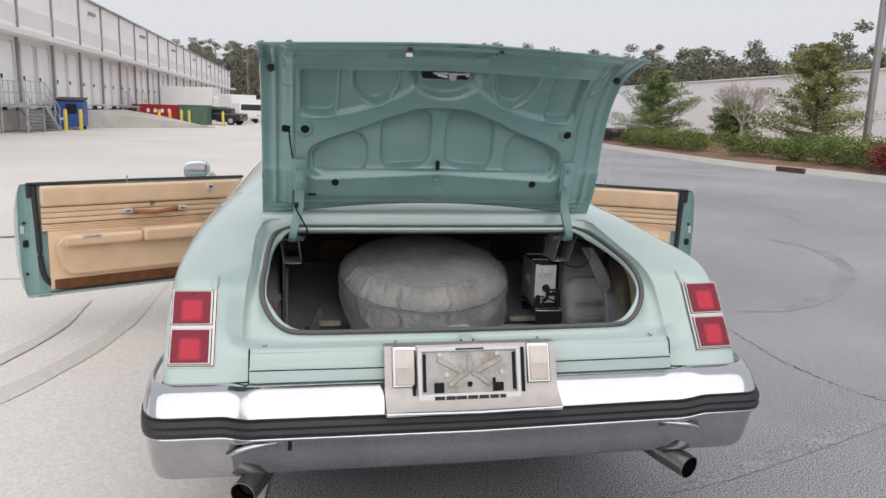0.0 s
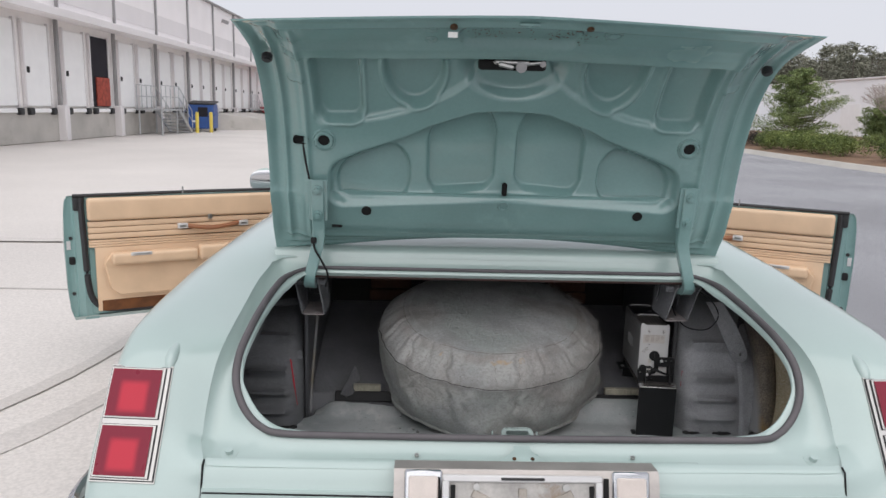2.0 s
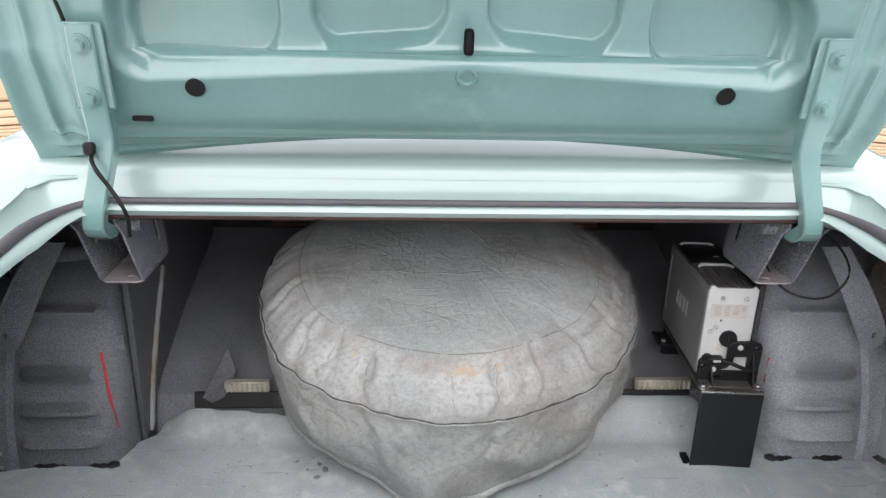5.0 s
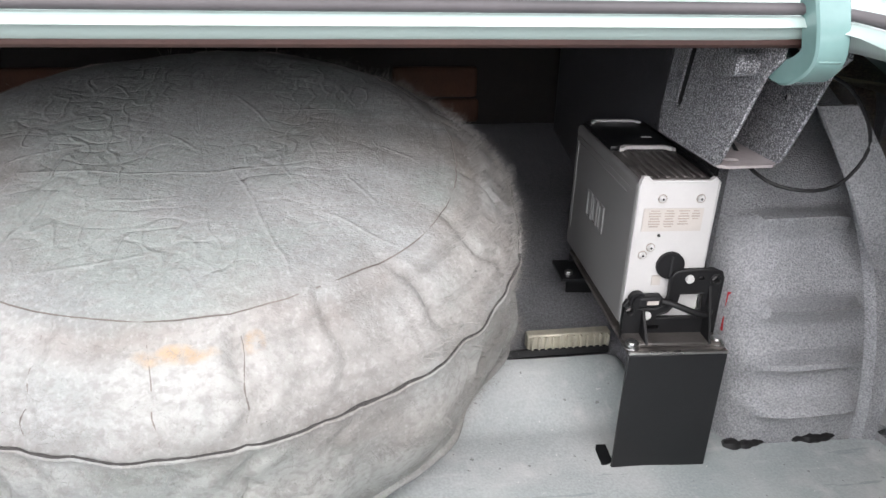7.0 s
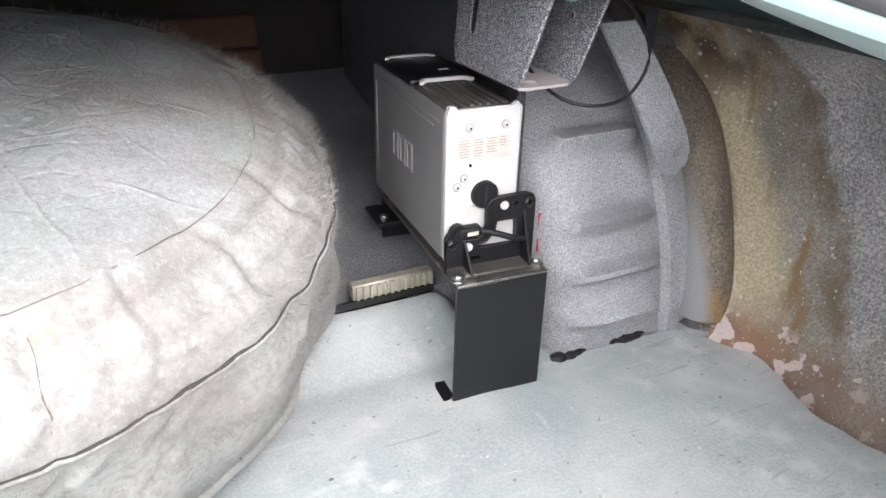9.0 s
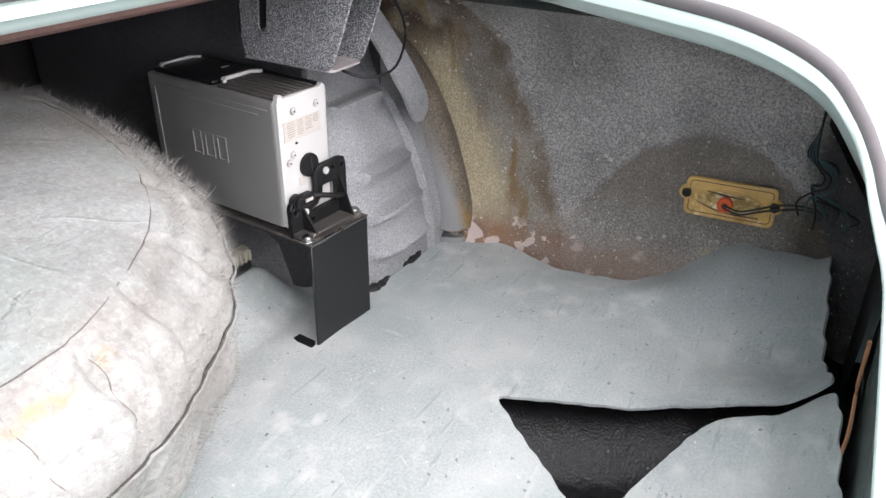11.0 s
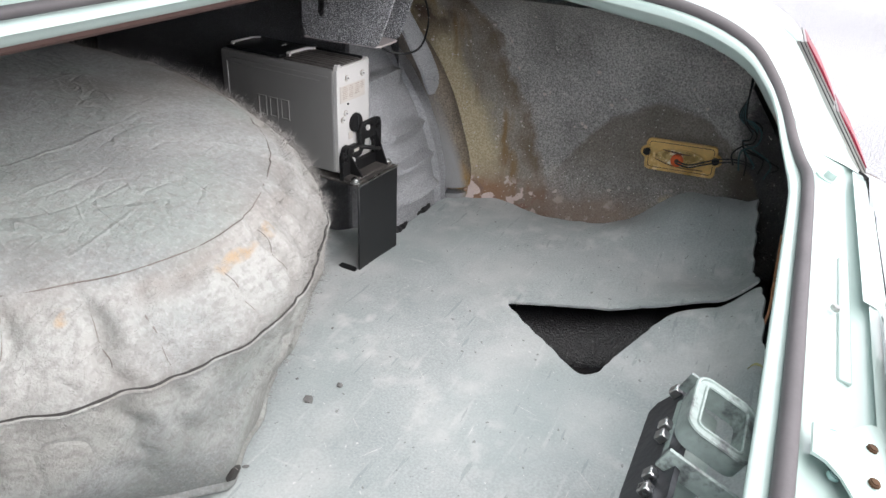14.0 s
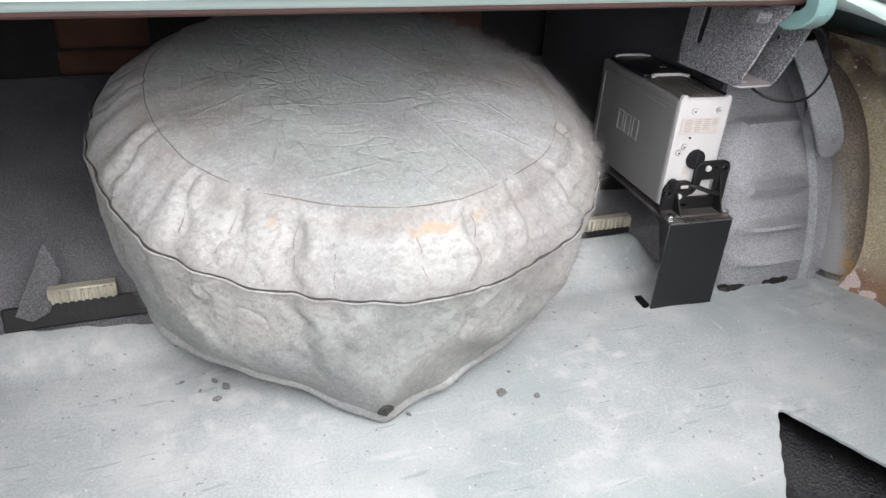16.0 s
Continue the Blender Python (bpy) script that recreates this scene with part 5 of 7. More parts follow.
# ---- doors ----
def door(hinge_x, hinge_y, tip_x, tip_y, s):
    """An open car door; local x runs from hinge to latch edge, local y points to the trim side."""
    L = 1.35
    top, base = .965, .275
    ob = empty("door")
    ob.parent = car
    tagged(ob, "open mint green door with tan vinyl trim")
    d = Vector((tip_x - hinge_x, tip_y - hinge_y, 0)).normalized()
    inward = Vector((-d.y, d.x, 0)) if s < 0 else Vector((d.y, -d.x, 0))
    if inward.y > 0:
        inward = -inward
    M = Matrix(((d.x, inward.x, 0, hinge_x), (d.y, inward.y, 0, hinge_y), (0, 0, 1, 0), (0, 0, 0, 1)))

    def add(name, bm, mat, label="", sharp=38):
        bm.transform(M)
        bmesh.ops.recalc_face_normals(bm, faces=bm.faces)
        return part(name, bm, mat, ob, label, sharp)

    def flat(x, z, w, h, y, t, bevel=.006, m=None, seg=2):
        return boxed((x, y, z), (w, t, h), m, bevel, seg)

    def edge_at(z):
        return L + float(np.interp(z, (base, base + .05, .45, .70, .88, top - .02, top), (.020, .036, .046, .050, .044, .034, .018)))

    # steel shell, curved under towards the sill
    rows = []
    for i in range(13):
        u = i / 12
        rows.append([Vector((u * edge_at(z), y, z)) for y, z in ((.0, top), (-.03, top - .01), (-.085, top - .10), (-.145, .80), (-.165, .65), (-.155, .45), (-.12, .32), (-.07, base), (.0, base), (.012, base + .02))])
    add("shell", grid(rows), PAINT)
    zs = [base + (top - .004 - base) * k / 24 for k in range(25)]
    rows = []
    for z in zs:
        e, thick = edge_at(z), float(np.interp(z, (base, .32, .45, .65, .80, top - .1, top), (.05, .11, .15, .16, .14, .085, .012)))
        rows.append([Vector((x, y, z)) for x, y in ((L - .10, .008), (L - .035, .008), (L - .022, -.004), (L - .004, -.006), (L + .004, -.020), (e - .008, -.024), (e, -.020), (e + .003, -.030), (e, -thick))])
    # darker mint here puts the shade of the shut face into its colour
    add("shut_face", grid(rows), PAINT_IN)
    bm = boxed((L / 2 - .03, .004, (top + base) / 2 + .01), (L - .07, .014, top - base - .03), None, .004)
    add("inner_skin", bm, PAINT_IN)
    add("weatherstrip", tube(spline([(L - .040, .018, top - .01), (L - .040, .018, .85), (L - .045, .018, .70), (L - .052, .018, .50), (L - .070, .018, base + .12), (L - .12, .018, base + .065), (L - .22, .018, base + .045), (L * .5, .018, base + .042), (.1, .018, base + .042)], 60), .016, 8), RUBBER)
    add("edge_rubber", boxed((L - .018, .006, top - .040), (.036, .03, .085), None, .010, 2), RUBBER)
    add("belt_moulding", tube([(0, .02, top + .004), (L * .5, .022, top + .006), (L, .02, top)], .009, 8), RUBBER)
    x1 = L - .085
    add("trim_upper", flat(x1 / 2 + .02, top - .075, x1, .125, .032, .05, .022, None, 4), TAN)
    # fluted band
    for k in range(3):
        add("trim_flute", flat(x1 / 2 + .02, top - .157 - k * .033, x1, .031, .026, .036, .008, None, 2), TAN)
    for k in range(3):
        add("trim_rib", flat(x1 / 2 + .02, top - .25 - k * .014, x1, .013, .022, .032, .005, None, 2), TAN)
    add("trim_lower", flat(x1 / 2, .50, x1 - .02, .36, .022, .026, .006), TAN)
    pts = [(x1 - .04, .60), (x1 - .09, .655), (.25, .655), (.25, .40), (x1 - .12, .40), (x1 - .07, .44)]
    bm = bmesh.new()
    bm.faces.new([bm.verts.new((x, .034, z)) for x, z in pts])
    r = bmesh.ops.extrude_face_region(bm, geom=bm.faces[:])
    bmesh.ops.translate(bm, verts=[v for v in r["geom"] if isinstance(v, bmesh.types.BMVert)], vec=(0, .035, 0))
    bmesh.ops.bevel(bm, geom=bm.edges[:], offset=.014, segments=3, affect='EDGES')
    add("armrest_panel", bm, TAN)
    add("armrest", flat(.95, .622, .46, .065, .085, .07, .022, None, 4), TAN)
    add("armrest_front", flat(.50, .630, .44, .085, .095, .09, .024, None, 4), TAN)
    add("pull_cup", flat(1.03, .647, .11, .018, .118, .016, .004), SILVER)
    add("pull_cup_recess", flat(1.03, .647, .085, .006, .124, .012, .002), CHROME_DULL)
    add("carpet_strip", flat(.635, .350, 1.20, .062, .024, .03, .006), TAN_DARK)
    zs = top - .185
    add("strap", tube(spline([(.46, .055, zs + .006), (.58, .075, zs - .012), (.66, .08, zs - .014), (.78, .055, zs)], 16), .013, 8, flat=1.0), BROWN, "brown pull strap")
    for x in (.45, .795):
        add("strap_end", flat(x, zs, .055, .030, .058, .026, .004), SILVER)
        add("strap_inset", flat(x, zs, .034, .012, .0715, .003, .001), CHROME_DULL)
    add("lock_plate", flat(.64, top - .135, .024, .036, .050, .012, .003), CHROME_DULL)
    add("lock_knob", disc((L * .58, .03, top + .018), .005, .035, (0, 0, 1), 10), CHROME)
    add("mirror_control", flat(.26, top - .055, .044, .040, .06, .012, .003), SILVER)
    add("mirror_knob", disc((.255, .072, top - .052), .007, .018, (0, 1, 0), 12, bevel=.002), BLACK)
    add("latch", boxed((L + .016, -.020, .605), (.032, .018, .044), None, .006), BLACK)
    for z in (.73, .42):
        add("shut_face_plug", disc((L + .018, -.020, z), .010, .008, (0, 1, 0), 12), RUBBER)
    bm = boxed((L + .030, -.021, .69), (.020, .004, .048), None, .001)
    add("sticker", bm, SILVER)
    return ob


door(-.926, 3.288, -2.11, 2.64, -1)
door(.938, 3.27, 2.13, 2.63, 1)
# wing mirror on the driver's door
mir = empty("wing_mirror")
mir.parent = car
bm = bmesh.new()
bmesh.ops.create_uvsphere(bm, u_segments=20, v_segments=14, radius=1)
for v in bm.verts:
    v.co = Vector((v.co.x * .090, v.co.y * .085 if v.co.y > 0 else v.co.y * .01, v.co.z * .072 + v.co.x * .010)) + Vector((-1.235, 3.36, 1.005))
part("shell", bm, PAINT, mir)
bm = bmesh.new()
bmesh.ops.create_uvsphere(bm, u_segments=20, v_segments=10, radius=1)
for v in bm.verts:
    v.co = Vector((abs(v.co.x) ** .7 * math.copysign(.080, v.co.x), v.co.y * .004, abs(v.co.z) ** .7 * math.copysign(.060, v.co.z) + v.co.x * .010)) + Vector((-1.245, 3.346, 1.005))
part("glass", bm, CHROME, mir, "round mirror glass")
part("foot", tube([(-1.15, 3.40, .97), (-1.12, 3.42, .94)], .022, 8), PAINT, mir)

# ---- spare wheel under a quilted cover ----
spare = empty("spare_wheel_cover")
spare.matrix_basis = pose(0.0, 1.006, .571, 12, 0, 0)
tagged(spare, "spare wheel under a worn grey felt cover with a piped seam", "wheel cover")


def felt(name):
    """Worn grey felt: soft mottling, grime along the seams, ochre smears, branching creases and a fibrous nap."""
    m = material(name, (0.275, 0.288, 0.287), 0.95, 0, 0.12, 4, 300, 0.0, tint=(0.415, 0.424, 0.418), grain=0.05)
    nt, xyz, nz, calc, step, over = node_tools(m)
    b = nt.nodes["Principled BSDF"]
    last = b.inputs["Base Color"].links[0].from_socket
    x, y, z = xyz.outputs[0], xyz.outputs[1], xyz.outputs[2]
    wob = calc('MULTIPLY_ADD', nz(10, 4), 0.05, -0.025)
    r = calc('SQRT', calc('ADD', calc('MULTIPLY', x, x), calc('MULTIPLY', y, y)), 0)
    rw = calc('ADD', r, wob)
    top = step(z, .235, .262)
    # large soft clouds: green-grey and brown soiling over a pale felt
    last = over(calc('MULTIPLY', step(nz(6.5, 9), .46, .57), .60), (.255, .288, .270), last)
    last = over(calc('MULTIPLY', step(nz(4.2, 9), .50, .60), .55), (.225, .202, .184), last)
    # paler mottling on the shoulder
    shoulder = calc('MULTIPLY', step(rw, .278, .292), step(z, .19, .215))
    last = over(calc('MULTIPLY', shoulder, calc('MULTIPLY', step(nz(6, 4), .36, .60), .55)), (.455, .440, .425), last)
    skirt = step(z, .205, .185)
    last = over(calc('MULTIPLY', skirt, calc('MULTIPLY', step(nz(9, 6), .44, .60), .40)), (.275, .300, .264), last)
    last = over(calc('MULTIPLY', skirt, calc('MULTIPLY', step(nz(5, 7), .48, .62), .34)), (.32, .285, .26), last)
    last = over(calc('MULTIPLY', skirt, calc('MULTIPLY', step(nz(7, 8), .44, .58), .50)), (.47, .475, .455), last)
    # brown grime rubbed in along the top seam; one flank is browner and darker
    ringm = calc('MULTIPLY', step(calc('ABSOLUTE', calc('SUBTRACT', rw, .289), 0), .024, .002), top)
    last = over(calc('MULTIPLY', ringm, calc('MULTIPLY', step(nz(14, 5), .34, .66), .5)), (.235, .190, .168), last)
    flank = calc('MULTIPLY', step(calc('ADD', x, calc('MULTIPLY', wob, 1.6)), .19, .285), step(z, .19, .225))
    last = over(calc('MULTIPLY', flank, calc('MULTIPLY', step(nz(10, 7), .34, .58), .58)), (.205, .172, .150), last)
    # soot smudges, few and soft
    last = over(calc('MULTIPLY', step(nz(9, 9), .54, .68), .50), (.175, .172, .166), last)
    # patchy darker band at the height of the piping
    last = over(calc('MULTIPLY', step(calc('ABSOLUTE', calc('SUBTRACT', z, .206), 0), .014, .001), calc('MULTIPLY', step(nz(16, 5), .40, .60), .55)), (.15, .135, .125), last)
    # fibrous mottling at hair size
    last = over(calc('MULTIPLY', step(nz(1, 7, (110, 170, 130)), .47, .62), .42), (.205, .195, .186), last)
    last = over(calc('MULTIPLY', step(nz(1, 7, (260, 190, 220)), .52, .70), .22), (.56, .56, .55), last)
    # ochre smears on the shoulder
    for cx, cy, lx, ly in ((.010, -.305, .034, .006), (.069, -.299, .009, .008), (-.16, -.262, .010, .005)):
        ex = calc('DIVIDE', calc('ADD', calc('SUBTRACT', x, cx), calc('MULTIPLY', wob, .4)), lx)
        ey = calc('DIVIDE', calc('ADD', calc('SUBTRACT', y, cy), calc('MULTIPLY', wob, .25)), ly)
        d = calc('ADD', calc('MULTIPLY', ex, ex), calc('MULTIPLY', ey, ey))
        smear = calc('MULTIPLY', step(d, 1.3, .2), step(nz(70, 4), .36, .58))
        last = over(calc('MULTIPLY', smear, .75), (.46, .32, .19), last)
    # creases: thin valleys where a warped noise crosses its middle value
    prev = None
    inner = step(r, .285, .20)

    def valley(scale, width, stretch=None, gate=None, keep=(.45, .60)):
        v = calc('ABSOLUTE', calc('SUBTRACT', nz(scale, .4, stretch), .5), 0)
        line = step(v, width, 0)
        line = calc('MULTIPLY', line, step(nz(5.5, 2), *keep))
        return calc('MULTIPLY', line, gate) if gate is not None else line

    def patch(scale, lo, hi):
        return calc('MULTIPLY', inner, step(nz(scale, 1), lo, hi))

    # long straight creases across the top, then fine wrinkles that gather in patches
    long_fold = None
    for x0, y0, x1, y1 in ((-.24, -.08, -.08, .0), (-.17, -.07, .11, -.075), (.04, -.075, .10, -.25), (-.12, -.22, -.01, -.20), (-.12, -.08, -.15, -.19), (.03, .10, .08, .0),
                           (.08, .05, .16, .06), (.15, -.075, .18, -.15), (-.04, .01, .01, -.04), (-.09, -.12, .0, -.12), (.18, -.02, .24, -.06), (.12, -.15, .20, -.20)):
        ln = math.hypot(x1 - x0, y1 - y0)
        ux, uy = (x1 - x0) / ln, (y1 - y0) / ln
        dx, dy = calc('SUBTRACT', x, x0), calc('SUBTRACT', y, y0)
        along = calc('ADD', calc('MULTIPLY', dx, ux), calc('MULTIPLY', dy, uy))
        off = calc('ADD', calc('SUBTRACT', calc('MULTIPLY', dx, uy), calc('MULTIPLY', dy, ux)), calc('MULTIPLY', wob, .45))
        ends = calc('MULTIPLY', step(along, 0, .03), step(along, ln, ln - .03))
        one = calc('MULTIPLY', step(calc('ABSOLUTE', off, 0), .0028, 0), ends)
        long_fold = one if long_fold is None else calc('MAXIMUM', long_fold, one)
    folds = ((long_fold, .0028, .38), (valley(1, .07, (24, 44, 20), patch(7, .36, .54), (.34, .54)), -.0030, .40), (valley(1, .07, (50, 24, 30), patch(6, .36, .54), (.36, .54)), .0030, .40),
             (valley(6, .03, None, None, (.54, .66)), -.004, .45), (valley(14, .04, None, None, (.54, .66)), -.003, .4))
    # crease shade and soft fold highlights put faintly into the colour
    last = over(calc('MULTIPLY', folds[3][0], .08), (.20, .19, .18), last)
    last = over(calc('MULTIPLY', long_fold, .10), (.46, .46, .45), last)
    nt.links.new(last, b.inputs["Base Color"])
    for height, dist, strength in [(c, d, st) for c, d, st in folds] + [(nz(30, 5), .005, .45), (nz(1, 4, (300, 420, 360)), .0018, .5), (nz(520, 2), .0013, .6)]:
        bp = nt.nodes.new("ShaderNodeBump")
        bp.inputs["Strength"].default_value = strength
        bp.inputs["Distance"].default_value = abs(dist)
        bp.invert = dist < 0
        nt.links.new(height, bp.inputs["Height"])
        if prev:
            nt.links.new(prev.outputs[0], bp.inputs["Normal"])
        prev = bp
    nt.links.new(prev.outputs[0], b.inputs["Normal"])
    return m


COVER = felt("worn_grey_felt")


def cover_r(r, a, h):
    """Radius of the cover by angle and height: hem drawn in and pointed towards the rear."""
    low = smooth01(.15, .02, h)
    # straight hems that meet in a point, like tangents drawn to the round
    reach = math.acos(.322 / (.322 + .044))
    point = (.322 / math.cos(max(0, reach - abs(a + math.pi / 2 + .13))) - .322) * low
    point += .016 * math.exp(-((a + .75) / .22) ** 2) * low + .036 * math.exp(-((a + .16) / .20) ** 2) * low
    return r + point + .006 * math.cos(5 * a + .6) * low


# puckers that run from the top seam to the piping: angle, depth, lean
PUCKERS = ((-2.06, .0060, .05), (-1.375, .0065, -.03), (-1.91, .0040, .03), (-2.26, .0045, -.04), (-2.50, .0040, .10), (-1.62, .0030, .04), (-.87, .0050, .08),
           (-1.12, .0035, -.05), (-.55, .0045, .05), (-.2, .004, -.04), (-2.85, .005, .03), (.2, .004, .05), (.7, .004, 0), (3.0, .005, 0))


def pucker(a, h):
    f = 0.0
    run = smooth01(.285, .262, h) * smooth01(.03, .17, h) * (1 - .8 * math.exp(-((h - .204) / .016) ** 2))
    for k, (c, deep, lean) in enumerate(PUCKERS):
        d = a - c - lean * (.28 - h) / .08 - .018 * math.sin(h * 130 + k * 2)
        f += deep * (math.exp(-(d / .016) ** 2) - .55 * math.exp(-((d - .05) / .03) ** 2) - .45 * math.exp(-((d + .05) / .03) ** 2))
    return f * run


def cover_point(r, h, a):
    rr = cover_r(r, a, h)
    ca, sa = math.cos(a), math.sin(a)
    n = noise.noise(Vector((ca * 2.2, sa * 2.2, h * 6)))
    fold = noise.noise(Vector((ca * 8, sa * 8, h * 4 + 7)))
    pleat = noise.noise(Vector((a * 9.0, 0, 3.3)))
    side = smooth01(.285, .24, h) * smooth01(0, .06, h)
    shoulder = math.exp(-((h - .245) / .022) ** 2)
    gather = (1 - abs(noise.noise(Vector((a * 4.3, 1.7, 0))))) ** 6 + .7 * (1 - abs(noise.noise(Vector((a * 7.1, 5.2, 0))))) ** 8
    rr -= pucker(a, h)
    sag = smooth01(.20, .12, h)
    rr += sag * (.010 * noise.noise(Vector((ca * 3.1, sa * 3.1, h * 9 + 2))) + .006 * noise.noise(Vector((a * 6 + h * 14, h * 10, 6))))
    rr += (.006 * n + .006 * fold * side + .004 * pleat * shoulder - .0025 * gather * side * smooth01(.10, .19, h)) * smooth01(.0, .2, rr)
    hh = h + .006 * noise.noise(Vector((rr * ca * 5, rr * sa * 5, 3))) * smooth01(.34, .26, rr)
    hh += .0035 * noise.noise(Vector((rr * ca * 24, rr * sa * 14, 9))) * smooth01(.30, .24, rr)
    hh -= .8 * pucker(a, h) * smooth01(.20, .24, h)
    hh -= (.004 * abs(pleat) + .004 * gather) * math.exp(-((h - .25) / .024) ** 2)
    return Vector((rr * ca, rr * sa, max(.001, hh)))


prof = [(.316, .0), (.324, .02), (.342, .07), (.353, .12), (.3575, .175), (.3585, .198), (.354, .212), (.342, .232), (.320, .253), (.296, .269), (.278, .2775), (.264, .2805), (.25, .2835), (.20, .289), (.12, .293), (.04, .293), (.0005, .293)]
pp = spline([(r, 0, h) for r, h in prof], 130)
SEG = 440
bm = grid([[cover_point(q.x, q.z, 2 * math.pi * j / SEG - math.pi) for j in range(SEG)] for q in pp], closed_v=True)
bmesh.ops.recalc_face_normals(bm, faces=bm.faces)
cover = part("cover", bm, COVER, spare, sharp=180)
# near-black piping; it also draws the shadow line under the overhanging panel
PIPING_SHADE = material("frayed_piping_and_shade", (0.055, 0.052, 0.05), 0.95, 0, 0.3, 20, 200, 0.5)


def seam_path(r, h, n=220, wob=.002):
    out = []
    for j in range(n):
        a = 2 * math.pi * j / n - math.pi
        p = cover_point(r, h, a)
        out.append(p + Vector((0, 0, wob * noise.noise(Vector((math.cos(a) * 6, math.sin(a) * 6, 1))))))
    return out


part("piping", tube([p * 1.001 + Vector((0, 0, .0016)) for p in seam_path(.3585, .204, 420)], [.0009 + .0018 * abs(noise.noise(Vector((k * .13, 4, 0)))) + .0005 * noise.noise(Vector((k * .9, 1, 0))) for k in range(420)], 8, True), PIPING_SHADE, spare, "frayed piped seam")
part("welt", tube([p * 1.003 - Vector((0, 0, .0012)) for p in seam_path(.3585, .204, 420)], [.0019 + .0008 * noise.noise(Vector((k * .11, 8, 0))) for k in range(420)], 8, True), COVER, spare)
GRIME = material("grimy_thread", (0.20, 0.175, 0.16), 0.95, 0, 0.3, 20, 200, 0.3)
part("top_seam", tube(seam_path(.281, .2765), .0007, 6, True), GRIME, spare)
# stitched lines in the deepest puckers
for c, deep, lean in PUCKERS[:6]:
    pts = []
    for i in range(16):
        h = .268 - .058 * i / 15
        r = float(np.interp(h, (.212, .232, .253, .269, .2775), (.354, .342, .320, .296, .278)))
        pts.append(cover_point(r, h, c + lean * (.28 - h) / .08 + .004 * math.sin(i * .8 + c * 9)))
    part("stitching", tube(pts, [.0003 + .0006 * abs(math.sin(i * 1.9 + c * 5)) * math.sin(math.pi * (i + .4) / 15.8) for i in range(16)], 6), GRIME, spare)
# loose fibres standing off the felt, longest on the worn shoulder
part("hem", tube([p + Vector((0, 0, .005)) for p in seam_path(.319, .004, 320, .003)], [.0075 + .0025 * noise.noise(Vector((k * .09, 2, 5))) for k in range(320)], 10, True), COVER, spare)
part("hem_gap", boxed((-.047, -.369, .030), (.016, .006, .018), Matrix.Rotation(radians(35), 4, 'Y'), .002), PIPING_SHADE, spare, "dark gap where the hem has parted")
rf = random.Random(4)
fz = bmesh.new()
for i in range(34000):
    a = rf.gauss(.1, .7) if i % 3 else rf.uniform(-2.9, .5)
    r, h = rf.choice(((.345, .228), (.33, .243), (.352, .215), (.357, .19), (.30, .266), (.354, .13), (.335, .05)))
    p = cover_point(r + rf.uniform(-.012, .012) * (1 if h > .22 else 0), h + rf.uniform(-.01, .01) * (0 if h > .22 else 1), a)
    out = Vector((math.cos(a), math.sin(a), .9 if h > .2 else .1)).normalized()
    side_v = Vector((rf.uniform(-1, 1), rf.uniform(-1, 1), rf.uniform(-1, 1))).normalized()
    ln = rf.uniform(.003, .011) + (.009 * rf.random() if rf.random() < .22 else 0)
    q1 = p - out * .001
    w = side_v.cross(out) * .00016
    mid = p + out * ln * .55 + side_v * ln * .35
    tip = p + out * ln * rf.uniform(.3, .9) + side_v * ln * rf.uniform(.7, 1.5)
    v = [fz.verts.new(c) for c in (q1 - w, q1 + w, mid + w * .8, mid - w * .8, tip)]
    fz.faces.new((v[0], v[1], v[2], v[3]))
    fz.faces.new((v[3], v[2], v[4]))
FIBRE = material("grey_fibres", (0.36, 0.345, 0.33), 0.95, 0, 0.3, 10, 100, 0)
part("fuzz", fz, FIBRE, spare, "fuzz of loose grey fibres", kind="stuff")

# ---- compact disc changer on its stand ----
unit = empty("audio_changer", (.453, .824, .663), -4.0)
tagged(unit, "silver metal audio changer clamped upright on a black stand", "audio changer")
UW, UL, UH = .088, .235, .174
CASE = material("satin_grey_case", (0.36, 0.358, 0.355), 0.42, 0.6, 0.06, 10, 420, 0.08)
FACE = material("off_white_face", (0.56, 0.553, 0.545), 0.45, 0.0, 0.05, 14, 300, 0.03)
TRAY = material("dusty_ribbed_tray", (0.16, 0.148, 0.142), 0.4, 0.5, 0.35, 24, 200, 0.1)
DUSTY = material("dusty_black_steel", (0.075, 0.068, 0.064), 0.55, 0, 0.45, 18, 260, 0.15, stain=(0.15, 0.135, 0.125), stain_at=0.56, stain_scale=14)
STAND = material("satin_black_steel", (0.011, 0.0115, 0.013), 0.38, 0, 0.3, 8, 300, 0.05, stain=(0.05, 0.051, 0.054), stain_at=0.66, stain_scale=12)
part("case", boxed((UW / 2, UL / 2 + .002, UH / 2 - .004), (UW, UL, UH - .004), None, .005, 3), CASE, unit)
# pressed lines along the side, near the top and at the ends
for z, y0, y1 in ((UH - .018, .012, UL - .01), (UH - .026, .030, UL - .02)):
    part("side_line", boxed((-.0004, (y0 + y1) / 2, z), (.0018, y1 - y0, .0016), None, .0005), CASE, unit)
part("side_line", boxed((-.0004, UL - .012, UH * .5), (.0016, .0016, UH * .72), None, .0005), CASE, unit)
# raised plain emblem of three outlined tiles
for k in range(3):
    y = .150 - .024 * k
    part("emblem", cut_plate([(y - .009, .070), (y + .009, .070), (y + .009, .104), (y - .009, .104)], [[(y - .0065, .0725), (y + .0065, .0725), (y + .0065, .1015), (y - .0065, .1015)]], .0016, lambda u, v, w: Vector((-w, u, v))), CASE, unit, "raised plain emblem outline")
